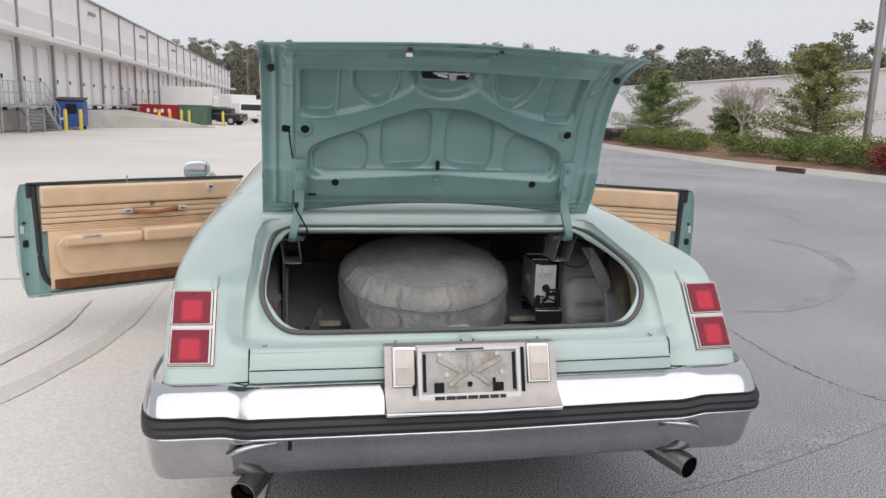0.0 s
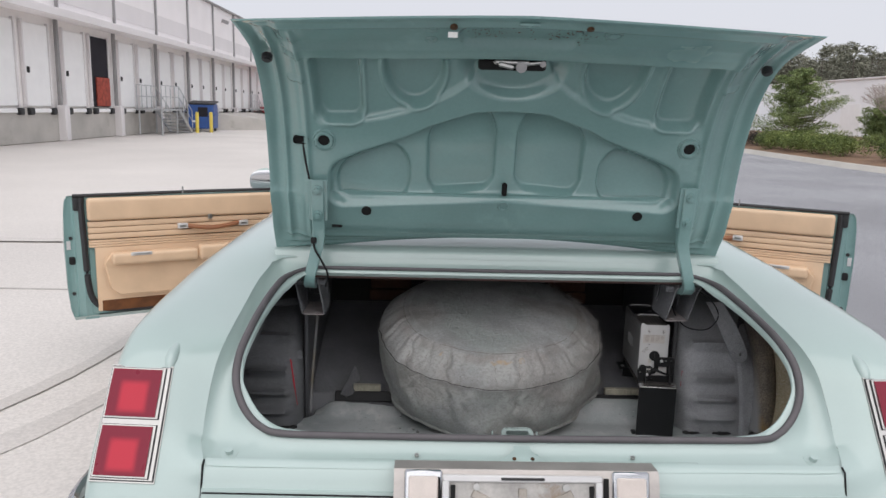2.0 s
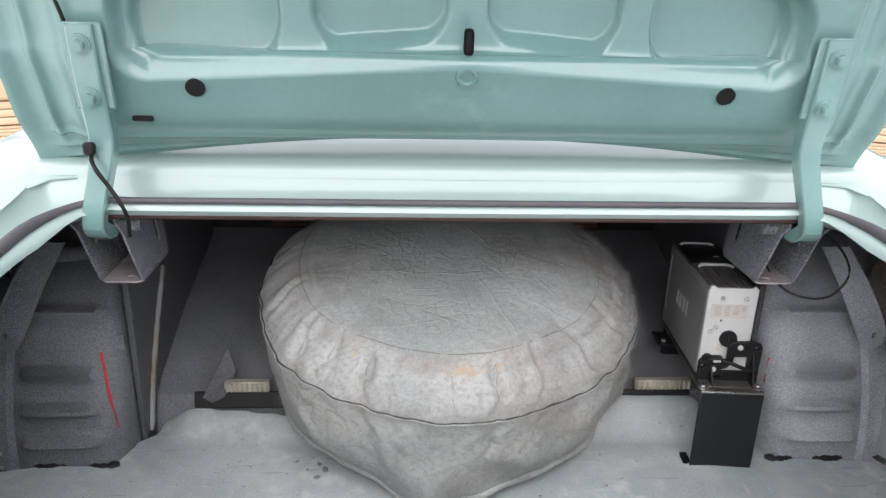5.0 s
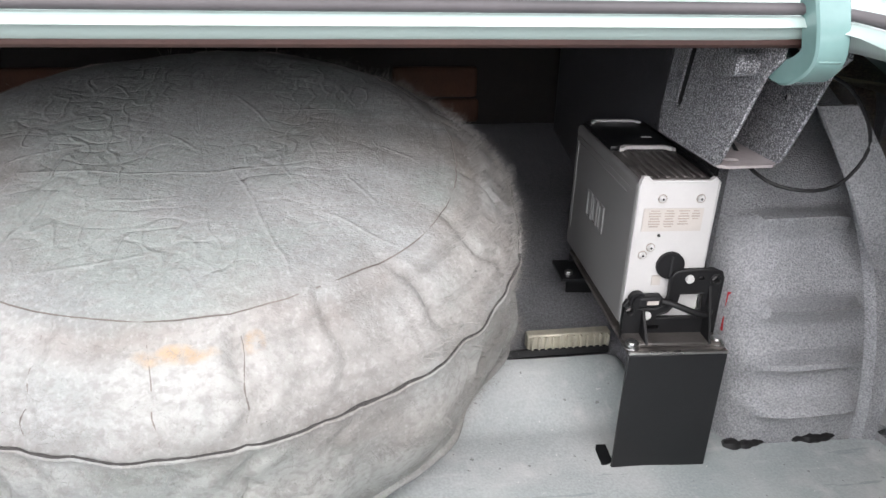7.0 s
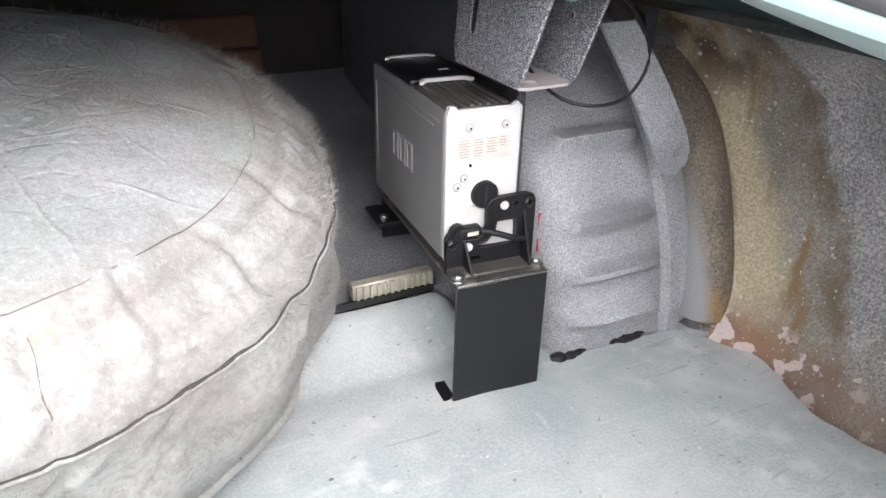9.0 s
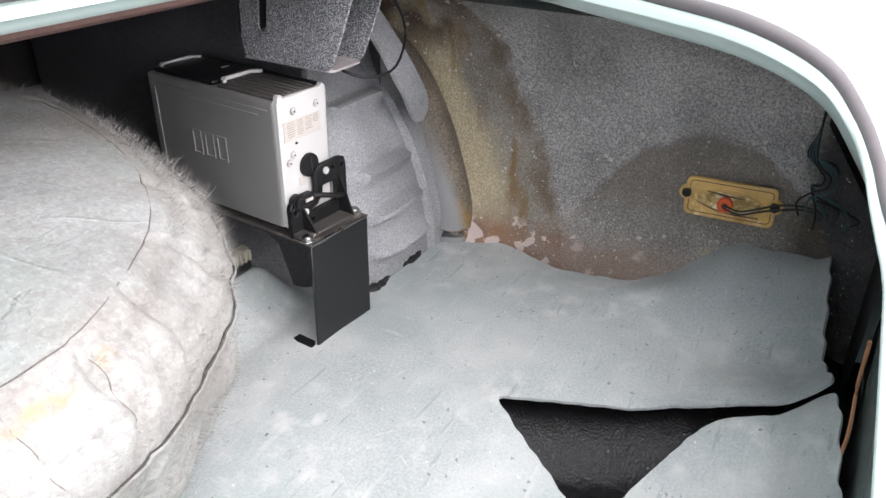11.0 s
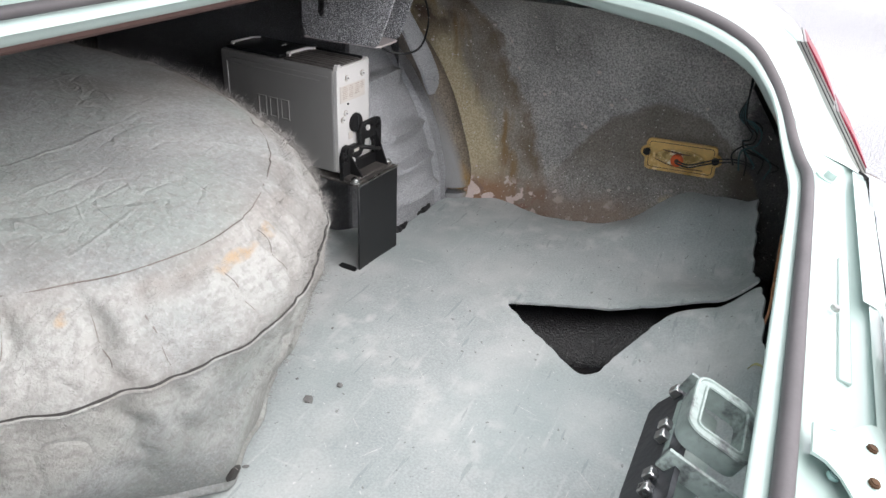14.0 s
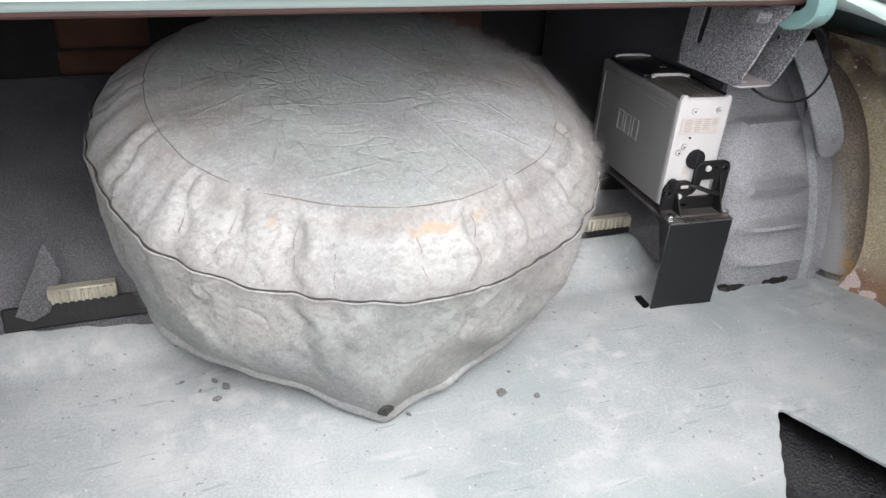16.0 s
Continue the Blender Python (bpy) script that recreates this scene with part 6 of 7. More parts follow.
chamfer = [(.001, .001), (UW - .001, .001), (UW - .001, UH - .004), (UW - .006, UH + .001), (UW - .011, UH - .003), (.014, UH - .003), (.008, UH + .002), (.003, UH + .002), (.001, UH - .006)]
part("face", cut_plate(chamfer, [], .006, lambda u, v, w: Vector((u, -w + .002, v))), FACE, unit, "off-white pressed end face")
part("face_edge", tube([(u, -.004, v) for u, v in chamfer], .0012, 6, True), SILVER, unit)
# dark top: ribbed front tray, glossy rear lid and two white clips
part("top_tray", boxed((UW / 2, .055, UH - .005), (UW - .012, .100, .004), None, .001), TRAY, unit)
for k in range(7):
    part("tray_rib", boxed((.015 + .0098 * k, .055, UH - .0025), (.0035 if k % 2 else .0055, .096, .0035), None, .001), TRAY, unit)
part("top_lid", boxed((UW / 2 - .001, .168, UH - .002), (UW - .010, .115, .006), None, .002, 2), STAND, unit)
for y in (.106, .226):
    clip = [(.010, -.010), (.013, -.002), (.020, .004), (UW - .020, .004), (UW - .013, -.002), (UW - .010, -.010), (UW - .015, -.010), (UW - .018, -.004), (UW - .023, -.001), (.023, -.001), (.018, -.004), (.015, -.010)]
    part("top_clip", cut_plate(clip, [], .004, lambda u, v, w: Vector((u, y + v, UH - .001 + w))), FACE, unit)
part("top_rail", boxed((UW - .003, UL * .5, UH - .002), (.004, UL * .94, .005), None, .001), STAND, unit)
part("lid_badge", boxed((UW * .70, .150, UH + .0012), (.012, .004, .0006)), FACE, unit)
# end face: dial, ringed screws, label bars, warm sticker
part("dial", disc((UW * .53, -.0065, .075), .0158, .006, (0, 1, 0), 28, bevel=.001), BLACK, unit, "black slotted dial")
part("dial_slot", boxed((UW * .53, -.0102, .075), (.0020, .002, .024)), RUBBER, unit)
LABEL = material("aged_rating_label", (0.52, 0.485, 0.45), 0.6, 0, 0.08, 20, 200, 0)
part("rating_label", boxed((UW * .47, -.0046, .128), (.066, .001, .026)), LABEL, unit)
INK = material("brown_label_print", (0.38, 0.33, 0.29), 0.6, 0, 0.1, 40, 200, 0.0)
for x, w, rowsn in ((.021, .013, 7), (.037, .011, 7), (.053, .012, 6), (.066, .009, 4)):
    for k in range(rowsn):
        part("label_bar", boxed((x, -.0054, .1385 - k * .0030), (w - .003 * ((k + rowsn) % 3 == 1), .0005, .0012)), INK, unit)
for x, z in ((.027, .152), (.069, .152), (.022, .096), (.014, .087)):
    part("screw_ring", ring((x, -.0045, z), .0046, .0005, (0, 1, 0), 16), INK, unit)
    part("screw", disc((x, -.005, z), .0036, .004, (0, 1, 0), 14, bevel=.001), SILVER, unit)
    part("screw_socket", disc((x, -.0068, z), .0013, .002, (0, 1, 0), 6), BARS, unit)
part("pin_hole", disc((UW * .33, -.0045, .110), .0017, .002, (0, 1, 0), 10), HOLE, unit)
part("sticker", boxed((.034, -.0046, .056), (.010, .0008, .012)), LABEL, unit)
# plug and lead
part("plug", disc((.013, -.012, .036), .010, .014, (0, 1, 0), 18, bevel=.003), BLACK, unit)
part("plug_body", boxed((.026, -.013, .036), (.028, .014, .013), None, .004, 3), BLACK, unit)
part("plug_print", boxed((.028, -.0205, .036), (.013, .0006, .0045)), LABEL, unit)
part("lead", tube(spline([(.036, -.014, .036), (.052, -.022, .034), (.075, -.026, .026), (.094, -.020, .020), (.101, -.004, .026), (.097, .012, .055), (.094, .03, .09)], 34), .0036, 10), BLACK, unit)
part("side_bolt", disc((UW + .004, .035, .145), .006, .010, (1, 0, 0), 10, bevel=.001), SCREW, unit)

stand = empty("changer_stand", (.505, .776, .496), -5.0)
tagged(stand, "black sheet metal stand bolted to the boot floor", "stand")
part("front_plate", boxed((0, 0, .0725), (.113, .004, .159), None, .001), STAND, stand)
part("top_plate", boxed((0, .135, .153), (.113, .27, .005), None, .001), DUSTY, stand)
part("front_lip", tube([(-.056, -.0015, .1545), (.056, -.0015, .1545)], .0022, 8), CHROME_DULL, stand)
part("foot", cut_plate([(-.010, -.002), (.018, -.002), (.018, .040), (-.004, .040), (-.010, .030)], [], .003, lambda u, v, w: Vector((-.061 + u * .55, v, -.006 + w))), STAND, stand)
part("rear_leg", boxed((0, .268, .0725), (.113, .004, .159), None, .001), STAND, stand)
part("rear_tab", cut_plate([(-.018, -.030), (.018, -.030), (.018, .03), (-.018, .03)], [arc_points(-.004, -.012, .004, .004, 10)], .004, lambda u, v, w: Vector((-.062 + u, .24 + v, .135 + w))), STAND, stand)
part("rear_bolt", disc((-.066, .228, .140), .006, .006, (0, 0, 1), 8, bevel=.001), SCREW, stand)
for x, y in ((-.050, .010), (.050, .016)):
    part("washer", disc((x, y, .1565), .0095, .002, (0, 0, 1), 18, bevel=.0006), SCREW, stand)
    part("bolt", disc((x, y, .160), .0075, .007, (0, 0, 1), 12, bevel=.002), SCREW, stand)
# moulded clamp that grips the changer's foot: one open frame, two fins, ringed eyes
clamp = empty("clamp")
clamp.parent = stand
frame_out = [(-.0565, .155), (-.0575, .196), (-.054, .2025), (-.047, .203), (-.043, .197), (-.041, .192), (-.020, .192), (-.011, .197), (-.008, .206), (-.009, .230), (-.004, .237), (.004, .239), (.040, .240), (.047, .237), (.050, .230), (.050, .155)]
frame_in = [(-.018, .180), (.031, .180), (.031, .211), (.004, .211), (.002, .199), (-.007, .188), (-.018, .184)]
eye_l, eye_r = arc_points(-.050, .190, .0042, .0042, 12), arc_points(.042, .228, .0042, .0042, 12)
part("clamp_frame", cut_plate(frame_out, [frame_in, eye_l, eye_r, arc_points(.026, .229, .004, .0025, 10), [(-.032, .166), (-.014, .166), (-.014, .171), (-.032, .171)]], .006, lambda u, v, w: Vector((u, .036 - w, v))), BLACK, clamp)
part("clamp_rim", tube([(u, .030, v) for u, v in frame_out], .0016, 6), BLACK, clamp)
part("clamp_rim", tube([(u, .030, v) for u, v in frame_in], .0012, 6, True), BLACK, clamp)
part("clamp_base", boxed((-.002, .022, .1585), (.108, .030, .005), None, .0015), DUSTY, clamp)
for x, ln in ((-.036, .034), (.036, .062)):
    part("fin", cut_plate([(.034, .160), (.006, .160), (.008, .164), (.031, .160 + ln), (.034, .160 + ln)], [], .003, lambda u, v, w: Vector((x + w, u, v))), BLACK, clamp)
for x, z in ((-.050, .190), (.042, .228)):
    part("eyelet", ring((x, .029, z), .0055, .0014, (0, 1, 0), 16), BLACK, clamp)
for x, z, r in ((-.030, .184, .0048), (.012, .229, .0048)):
    part("clamp_screw", disc((x, .029, z), r, .005, (0, 1, 0), 14, bevel=.0012), FACE, clamp)

# ---- boot mat ----
def dusty_mat(name):
    """Grey-green ribbed rubber gone chalky: soft dust clouds, dragged scuffs, dark scratches and grit."""
    m = material(name, (0.40, 0.440, 0.443), 0.7, 0, 0.12, 5, 320, 0.3, tint=(0.50, 0.528, 0.53), grain=0.08)
    nt, xyz, nz, calc, step, over = node_tools(m)
    b = nt.nodes["Principled BSDF"]
    last = b.inputs["Base Color"].links[0].from_socket
    last = over(calc('MULTIPLY', step(nz(3.2, 5), .46, .66), .55), (.33, .385, .385), last)
    last = over(calc('MULTIPLY', step(nz(8, 7), .48, .74), .55), (.58, .585, .58), last)
    clump = step(nz(4.5, 3), .48, .60)
    last = over(calc('MULTIPLY', clump, calc('MULTIPLY', step(nz(30, 8), .50, .72), .55)), (.68, .675, .66), last)
    for stretch, keep in (((9, 80, 30), .62), ((70, 12, 30), .65)):
        last = over(calc('MULTIPLY', step(nz(1, 4, stretch), keep, keep + .10), .28), (.64, .64, .63), last)
    last = over(calc('MULTIPLY', step(nz(1, 3, (14, 110, 40)), .67, .70), .5), (.24, .27, .275), last)
    last = over(calc('MULTIPLY', step(nz(95, 2), .715, .73), .8), (.20, .20, .195), last)
    last = over(calc('MULTIPLY', step(nz(170, 2), .735, .745), .7), (.72, .71, .70), last)
    nt.links.new(last, b.inputs["Base Color"])
    return m


MAT = dusty_mat("grey_green_boot_mat")
mat_ob = empty("boot_mat", (0, 0, 0))
tagged(mat_ob, "dusty grey-green rubber boot mat with curled edges", "mat")


SLOT = ((.479, .523), (.361, .378), (.347, .355), (.368, .335), (.401, .329), (.476, .305), (.522, .289), (.552, .268), (.574, .220), (.592, .172), (.610, .112), (.634, .112), (.613, .180), (.594, .240), (.576, .315), (.545, .36))


def in_slot(x, y):
    inside = False
    for (x0, y0), (x1, y1) in zip(SLOT, SLOT[1:] + SLOT[:1]):
        if (y0 > y) != (y1 > y) and x < (x1 - x0) * (y - y0) / (y1 - y0) + x0:
            inside = not inside
    return inside


def mat_z(x, y):
    """Height of the mat: it lies slack, turns up at the rear and at the sides."""
    z = FZ + .010 + .005 * noise.noise(Vector((x * 5, y * 5, 2))) + .002 * noise.noise(Vector((x * 16, y * 16, 5)))
    z += .060 * smooth01(.21, .13, y) + (.028 + .028 * smooth01(.10, .25, x)) * smooth01(.85, .94, y) * smooth01(.56, .50, abs(x))
    a = abs(x)
    z += .085 * smooth01(.68, .90, a) * smooth01(.44, .30, y)
    z += .018 * math.exp(-((a - .80) / .05) ** 2 - ((y - .42) / .05) ** 2)
    z += .030 * smooth01(.46, .56, x) * smooth01(.34, .20, y) * smooth01(.75, .60, x)
    return z


def mat_keeps(x, y):
    a = abs(x)
    front = .925 + .012 * math.sin(x * 9) * smooth01(.25, .10, x) + .013 * smooth01(.10, .25, x)
    if a > .56:
        front = float(np.interp(a, (.56, .62, .70, .80, .86), (.90, .835, .80, .785, .74)))
    side = float(np.interp(y, (.12, .40, .43, .45, .53, .645, .74, .95), (.905, .900, .872, .832, .822, .840, .858, .858))) + .006 * math.sin(y * 40)
    rear = float(np.interp(x, (-.1, .45, .553, .90), (.125, .134, .146, .188)))
    return rear < y < front and a < side and not in_slot(x, y)


NX, NY = 300, 140
bm = grid([[Vector((-.92 + 1.84 * i / NX, .120 + .83 * j / NY, mat_z(-.92 + 1.84 * i / NX, .120 + .83 * j / NY))) for j in range(NY + 1)] for i in range(NX + 1)])
cut = [f for f in bm.faces if not mat_keeps(f.calc_center_median().x, f.calc_center_median().y)]
bmesh.ops.delete(bm, geom=cut, context='FACES')
# ease the stepped outline of the cut
for ease in range(3):
    rim_v = [v for v in bm.verts if v.is_boundary]
    moved = {}
    for v in rim_v:
        nb = [e.other_vert(v) for e in v.link_edges if e.is_boundary]
        if len(nb) == 2:
            moved[v] = v.co * .4 + (nb[0].co + nb[1].co) * .3
    for v, c in moved.items():
        v.co = c
bmesh.ops.recalc_face_normals(bm, faces=bm.faces)
bmesh.ops.solidify(bm, geom=bm.faces[:], thickness=-.004)
part("sheet", bm, MAT, mat_ob, sharp=50)
# pale scuffs and lint on the mat
SCUFF = material("pale_scuff", (0.60, 0.61, 0.60), 0.9, 0, 0.2, 60, 300, 0.0)
rs = random.Random(31)
sc = bmesh.new()


def mat_stroke(x, y, ang, ln, w):
    d = Vector((math.cos(ang), math.sin(ang), 0))
    e = Vector((-d.y, d.x, 0)) * w
    rows = []
    for k in range(5):
        p = Vector((x, y, 0)) + d * ln * (k / 4 - .5)
        t = math.sin(math.pi * (k + .3) / 4.6)
        rows.append([Vector((q.x, q.y, mat_z(q.x, q.y) + .0048)) for q in (p - e * t, p + e * t)])
    grid(rows, bm=sc)


for i in range(150):
    x, y = rs.gauss(.25, .28), rs.uniform(.20, .78)
    if mat_keeps(x, y) and mat_keeps(x + .03, y) and mat_keeps(x, y - .03):
        long = rs.random() < .25
        mat_stroke(x, y, rs.gauss(.5, .7), rs.uniform(.012, .040) if long else rs.uniform(.002, .006), rs.uniform(.0003, .0007) if long else rs.uniform(.0005, .0012))
part("scuffing", sc, SCUFF, mat_ob, "pale scuff strokes and lint", kind="stuff")
# dry leaf caught between mat and lip
LEAF = material("dry_leaf", (0.45, 0.42, 0.20), 0.8, 0, 0.2, 40, 200, 0.1)
lf = bmesh.new()
grid([[Vector((.400 + .004 * math.sin(k * .8) - w * .003 * math.sin(math.pi * k / 6), .150 - .020 * k / 6, mat_z(.40, .15 - .02 * k / 6) + .0055 + .002 * math.sin(math.pi * k / 6) + abs(w) * .001)) for w in (-1, 0, 1)] for k in range(7)], bm=lf)
tagged(part("leaf", solid(lf, .0004), LEAF), "small dry yellow-green leaf on the mat edge", "leaf")
# tar-black hollow under the slit, its glints painted as pale flecks
TAR = material("glossy_tar", (0.012, 0.0115, 0.013), 0.42, 0, 0.4, 40, 260, 0.6, bump_dist=0.004, stain=(0.22, 0.22, 0.22), stain_at=0.635, stain_scale=110, spec=0.4)
rows = []
for i in range(25):
    x = .33 + .50 * i / 24
    rows.append([Vector((x, y, FZ - .010 - .035 * max(0, .05 - abs(x - .44 + .45 * (y - .42))) / .05 - .022 * math.exp(-((x - .47) / .08) ** 2 - ((y - .40) / .09) ** 2) + .004 * noise.noise(Vector((x * 30, y * 30, 0))))) for y in [.11 + .46 * j / 20 for j in range(21)]])
part("boot_well", grid(rows), TAR, car)
# crumbs lying on the mat
CRUMB = material("grey_crumb", (0.21, 0.21, 0.205), 0.8, 0, 0.3, 40, 200, 0.2)
rc = random.Random(8)
for x, y, r in ((-.281, .880, .004), (-.239, .795, .006), (-.225, .778, .008), (-.240, .757, .007), (-.280, .805, .004), (-.259, .780, .003), (.125, .661, .008), (.169, .641, .006), (-.011, .654, .004), (.277, .723, .003), (.154, .700, .003)):
    bm = bmesh.new()
    bmesh.ops.create_icosphere(bm, subdivisions=1, radius=r)
    for v in bm.verts:
        v.co = Vector((v.co.x * rc.uniform(.7, 1.3), v.co.y * rc.uniform(.5, 1.0), v.co.z * .35))
    bm.transform(Matrix.Translation((x, y, mat_z(x, y) + .0055)) @ Matrix.Rotation(rc.uniform(0, 3), 4, 'Z'))
    tagged(part("crumb", bm, CRUMB), "small dark crumb lying on the boot mat", "crumb", "crumbs on the mat")

# ---- warehouse ----
WALL = material("pale_panel_wall", (0.90, 0.865, 0.865), 0.8, 0, 0.05, 0.4, 40, 0.1)
WALL_BAND = material("grey_panel_band", (0.76, 0.73, 0.73), 0.8, 0, 0.05, 0.4, 40, 0.1)
WALL_LOW = material("pale_render_wall", (0.90, 0.865, 0.845), 0.85, 0, 0.06, 0.5, 40, 0.1)
TRIM = material("grey_steel", (0.32, 0.312, 0.312), 0.5, 0.2, 0.1, 3, 40, 0.05)
DOORW = material("white_dock_door", (0.90, 0.895, 0.89), 0.5, 0, 0.03, 2, 30, 0.05, rnd=0.04)
DARK = material("dark_opening", (0.015, 0.013, 0.02), 0.9, 0, 0.1, 2, 30, 0.0)
RED_NET = material("red_netting", (0.45, 0.08, 0.05), 0.8, 0, 0.4, 6, 40, 0.2)
GALV = material("galvanised_rail", (0.50, 0.51, 0.52), 0.45, 0.5, 0.1, 4, 60, 0.05)
CONC_OLD = material("weathered_concrete", (0.52, 0.495, 0.46), 0.9, 0, 0.15, 0.8, 30, 0.3, stain=(0.40, 0.38, 0.345), stain_at=0.56, stain_scale=0.9)
SAFETY = material("safety_yellow", (0.72, 0.56, 0.10), 0.6, 0, 0.08, 3, 60, 0.05)
WX = -13.4
BAY0, BAY, BAYS = 11.35, 4.95, 26
Y0, Y1 = 6.0, BAY0 + BAY * BAYS
warehouse = empty("warehouse", (WX, 0, 0))
tagged(warehouse, "long pale grey warehouse with loading dock doors", "warehouse")
YM, YL = (Y0 + Y1) / 2, Y1 - Y0
part("upper_wall", boxed((-15, YM, 5.9), (30, YL, 3.1)), WALL, warehouse)
part("panel_band", boxed((.012, YM, 5.3), (.02, YL, .75)), WALL_BAND, warehouse)
part("lower_wall", boxed((-15, YM, 2.2), (29.6, YL, 4.4)), WALL_LOW, warehouse)
part("canopy", boxed((.42, YM, 4.38), (1.0, YL, .20), None, .06, 3), WALL, warehouse)
part("canopy_edge", boxed((.93, YM, 4.36), (.04, YL, .26), None, .015), WALL_BAND, warehouse)
part("roof_edge", boxed((.03, YM, 7.50), (.30, YL + .2, .12), None, .03), TRIM, warehouse)
part("dock_face", boxed((-.14, YM, .60), (.14, YL, 1.16), None, .02), CONC_OLD, warehouse)
rw = random.Random(3)


def once(name, key, make, mat, m, parent, label=""):
    """An object on a mesh that alike pieces share."""
    me = bpy.data.meshes.get(key)
    if not me:
        ob = part(name, make(), mat, parent, label)
        ob.data.name = key
    else:
        ob = new(name, me)
        ob.parent = parent
        tagged(ob, label)
    ob.matrix_basis = m
    return ob


for k in range(BAYS):
    y = BAY0 + BAY * k
    once("downpipe", "downpipe_mesh", lambda: boxed((.05, 0, 5.9), (.10, .14, 3.1), None, .03), TRIM, pose(0, y, 0), warehouse)
    once("column", "column_mesh", lambda: boxed((-.04, 0, 2.15), (.14, .14, 4.3), None, .03), TRIM, pose(0, y, 0), warehouse)
    once("column_guard", "guard_mesh", lambda: boxed((.05, 0, .65), (.34, .34, 1.3), None, .04), WALL_BAND, pose(0, y, 0), warehouse)
    for n, d in enumerate((1.42, 3.62)):
        is_open = k == 3 and n == 1
        once("dock_door", "open_mesh" if is_open else "dock_mesh", lambda: boxed((-.155, 0, 2.62), (.10, 1.62, 2.75), None, .02), DARK if is_open else DOORW, pose(0, y + d, 0), warehouse, "open dark dock doorway" if is_open else "")
        for e in (-.86, .86):
            once("door_jamb", "jamb_mesh", lambda: boxed((-.13, 0, 2.65), (.12, .08, 2.85), None, .01), WALL_BAND, pose(0, y + d + e, 0), warehouse)
            once("dock_buffer", "buffer_mesh", lambda: boxed((-.02, 0, 1.08), (.16, .28, .24), None, .03), RUBBER, pose(0, y + d + e * .9, 0), warehouse)
        once("dock_leveller", "leveller_mesh", lambda: boxed((-.03, 0, 1.10), (.10, 1.1, .14), None, .02), DOORW, pose(0, y + d, 0), warehouse)
        if not is_open:
            once("door_grip", "grip_mesh", lambda: boxed((-.09, -.62, 2.45), (.05, .16, .20), None, .02), BLACK, pose(0, y + d, 0), warehouse)
    if k % 3 == 1:
        once("wall_lamp", "wall_lamp_mesh", lambda: boxed((.22, 2.2, 6.7), (.42, .26, .22), Matrix.Rotation(radians(20), 4, 'Y'), .05, 2), TRIM, pose(0, y, 0), warehouse)
part("netting", boxed((-.06, BAY0 + BAY * 3 + 3.75, 1.85), (.06, 1.25, 1.15), None, .05, 2), RED_NET, warehouse, "red netting across the doorway")


def dock_stairs(y, n=7):
    """Steel landing and stair with pipe rails beside the dock."""
    st = empty("dock_stairs", (WX + .75, y, 0))
    tagged(st, "galvanised steel dock stair with pipe handrails", "stairs", "dock stairs")
    part("landing", boxed((0, 0, 1.16), (1.3, 2.4, .08), None, .01), GALV, st)
    for i in range(n):
        part("tread", boxed((0, 1.32 + .28 * i, 1.02 - .165 * i), (1.1, .27, .04), None, .005), GALV, st)
    for x in (-.55, .55):
        run = .28 * n
        part("stringer", boxed((x, 1.2 + run / 2, .58), (.05, math.hypot(run, 1.15), .16), Matrix.Rotation(math.atan2(-1.15, run), 4, 'X'), .01), GALV, st)
        for dz in (.55, 1.05):
            part("rail", tube([(x, -1.2, 1.2 + dz), (x, 1.2, 1.2 + dz), (x, 1.2 + run, .06 + dz)], .022, 6), GALV, st)
        for i in range(5):
            part("post", tube([(x, -1.2 + .6 * i, 1.2), (x, -1.2 + .6 * i, 2.25)], .02, 6), GALV, st)
        for i in range(1, 4):
            yy = 1.2 + run * i / 3
            part("post", tube([(x, yy, 1.2 - 1.14 * i / 3), (x, yy, 2.25 - 1.14 * i / 3)], .02, 6), GALV, st)
    for yy in (-1.1, 1.0):
        for x in (-.5, .5):
            part("leg", tube([(x, yy, 0), (x, yy, 1.14)], .035, 6), GALV, st)
    return st


dock_stairs(34.0)
dock_stairs(56.0)

# ---- dumpsters, bollards, ramp, parked vehicles ----
BLUE = material("blue_steel_bin", (0.03, 0.10, 0.35), 0.45, 0, 0.2, 2, 40, 0.1)
bin_ob = empty("dumpster", (-12.3, 39.8, 0), 8)
tagged(bin_ob, "blue steel dumpster with an open side hatch", "dumpster")
part("body", boxed((0, 0, .82), (1.3, 1.75, 1.30), None, .04), BLUE, bin_ob)
part("lid", boxed((0, 0, 1.54), (1.4, 1.85, .10), Matrix.Rotation(radians(4), 4, 'X'), .03), RUBBER, bin_ob)
part("hatch", boxed((.10, -.885, 1.05), (.5, .03, .5), None, .01), DARK, bin_ob)
part("rib", boxed((.66, 0, .9), (.05, 1.7, .10), None, .01), BLUE, bin_ob)
part("label_bar", boxed((-.3, -.886, .55), (.35, .02, .10)), DOORW, bin_ob)
for x in (-.5, .5):
    for yy in (-.7, .7):
        part("skid", boxed((x, yy, .08), (.12, .2, .16), None, .02), RUBBER, bin_ob)
for k, (x, y) in enumerate(((-11.9, 37.3), (-11.5, 38.4), (-9.9, 50.5), (-9.4, 51.6), (-8.8, 52.6), (-8.4, 53.4), (-6.0, 52.5))):
    bol = part("bollard", lathe([(.0, 0), (.09, .0), (.09, .98), (.07, 1.04), (.0, 1.07)], (x, y, 0), 14), SAFETY)
    tagged(bol, "yellow painted steel bollard", "bollard", "bollards by the dock")
ramp = bmesh.new()
rp = [(-13.1, 42.0), (-12.2, 42.0), (-6.0, 48.0), (-6.8, 49.5), (-13.1, 58.0)]
hb = [.95, .95, .08, .08, .95]
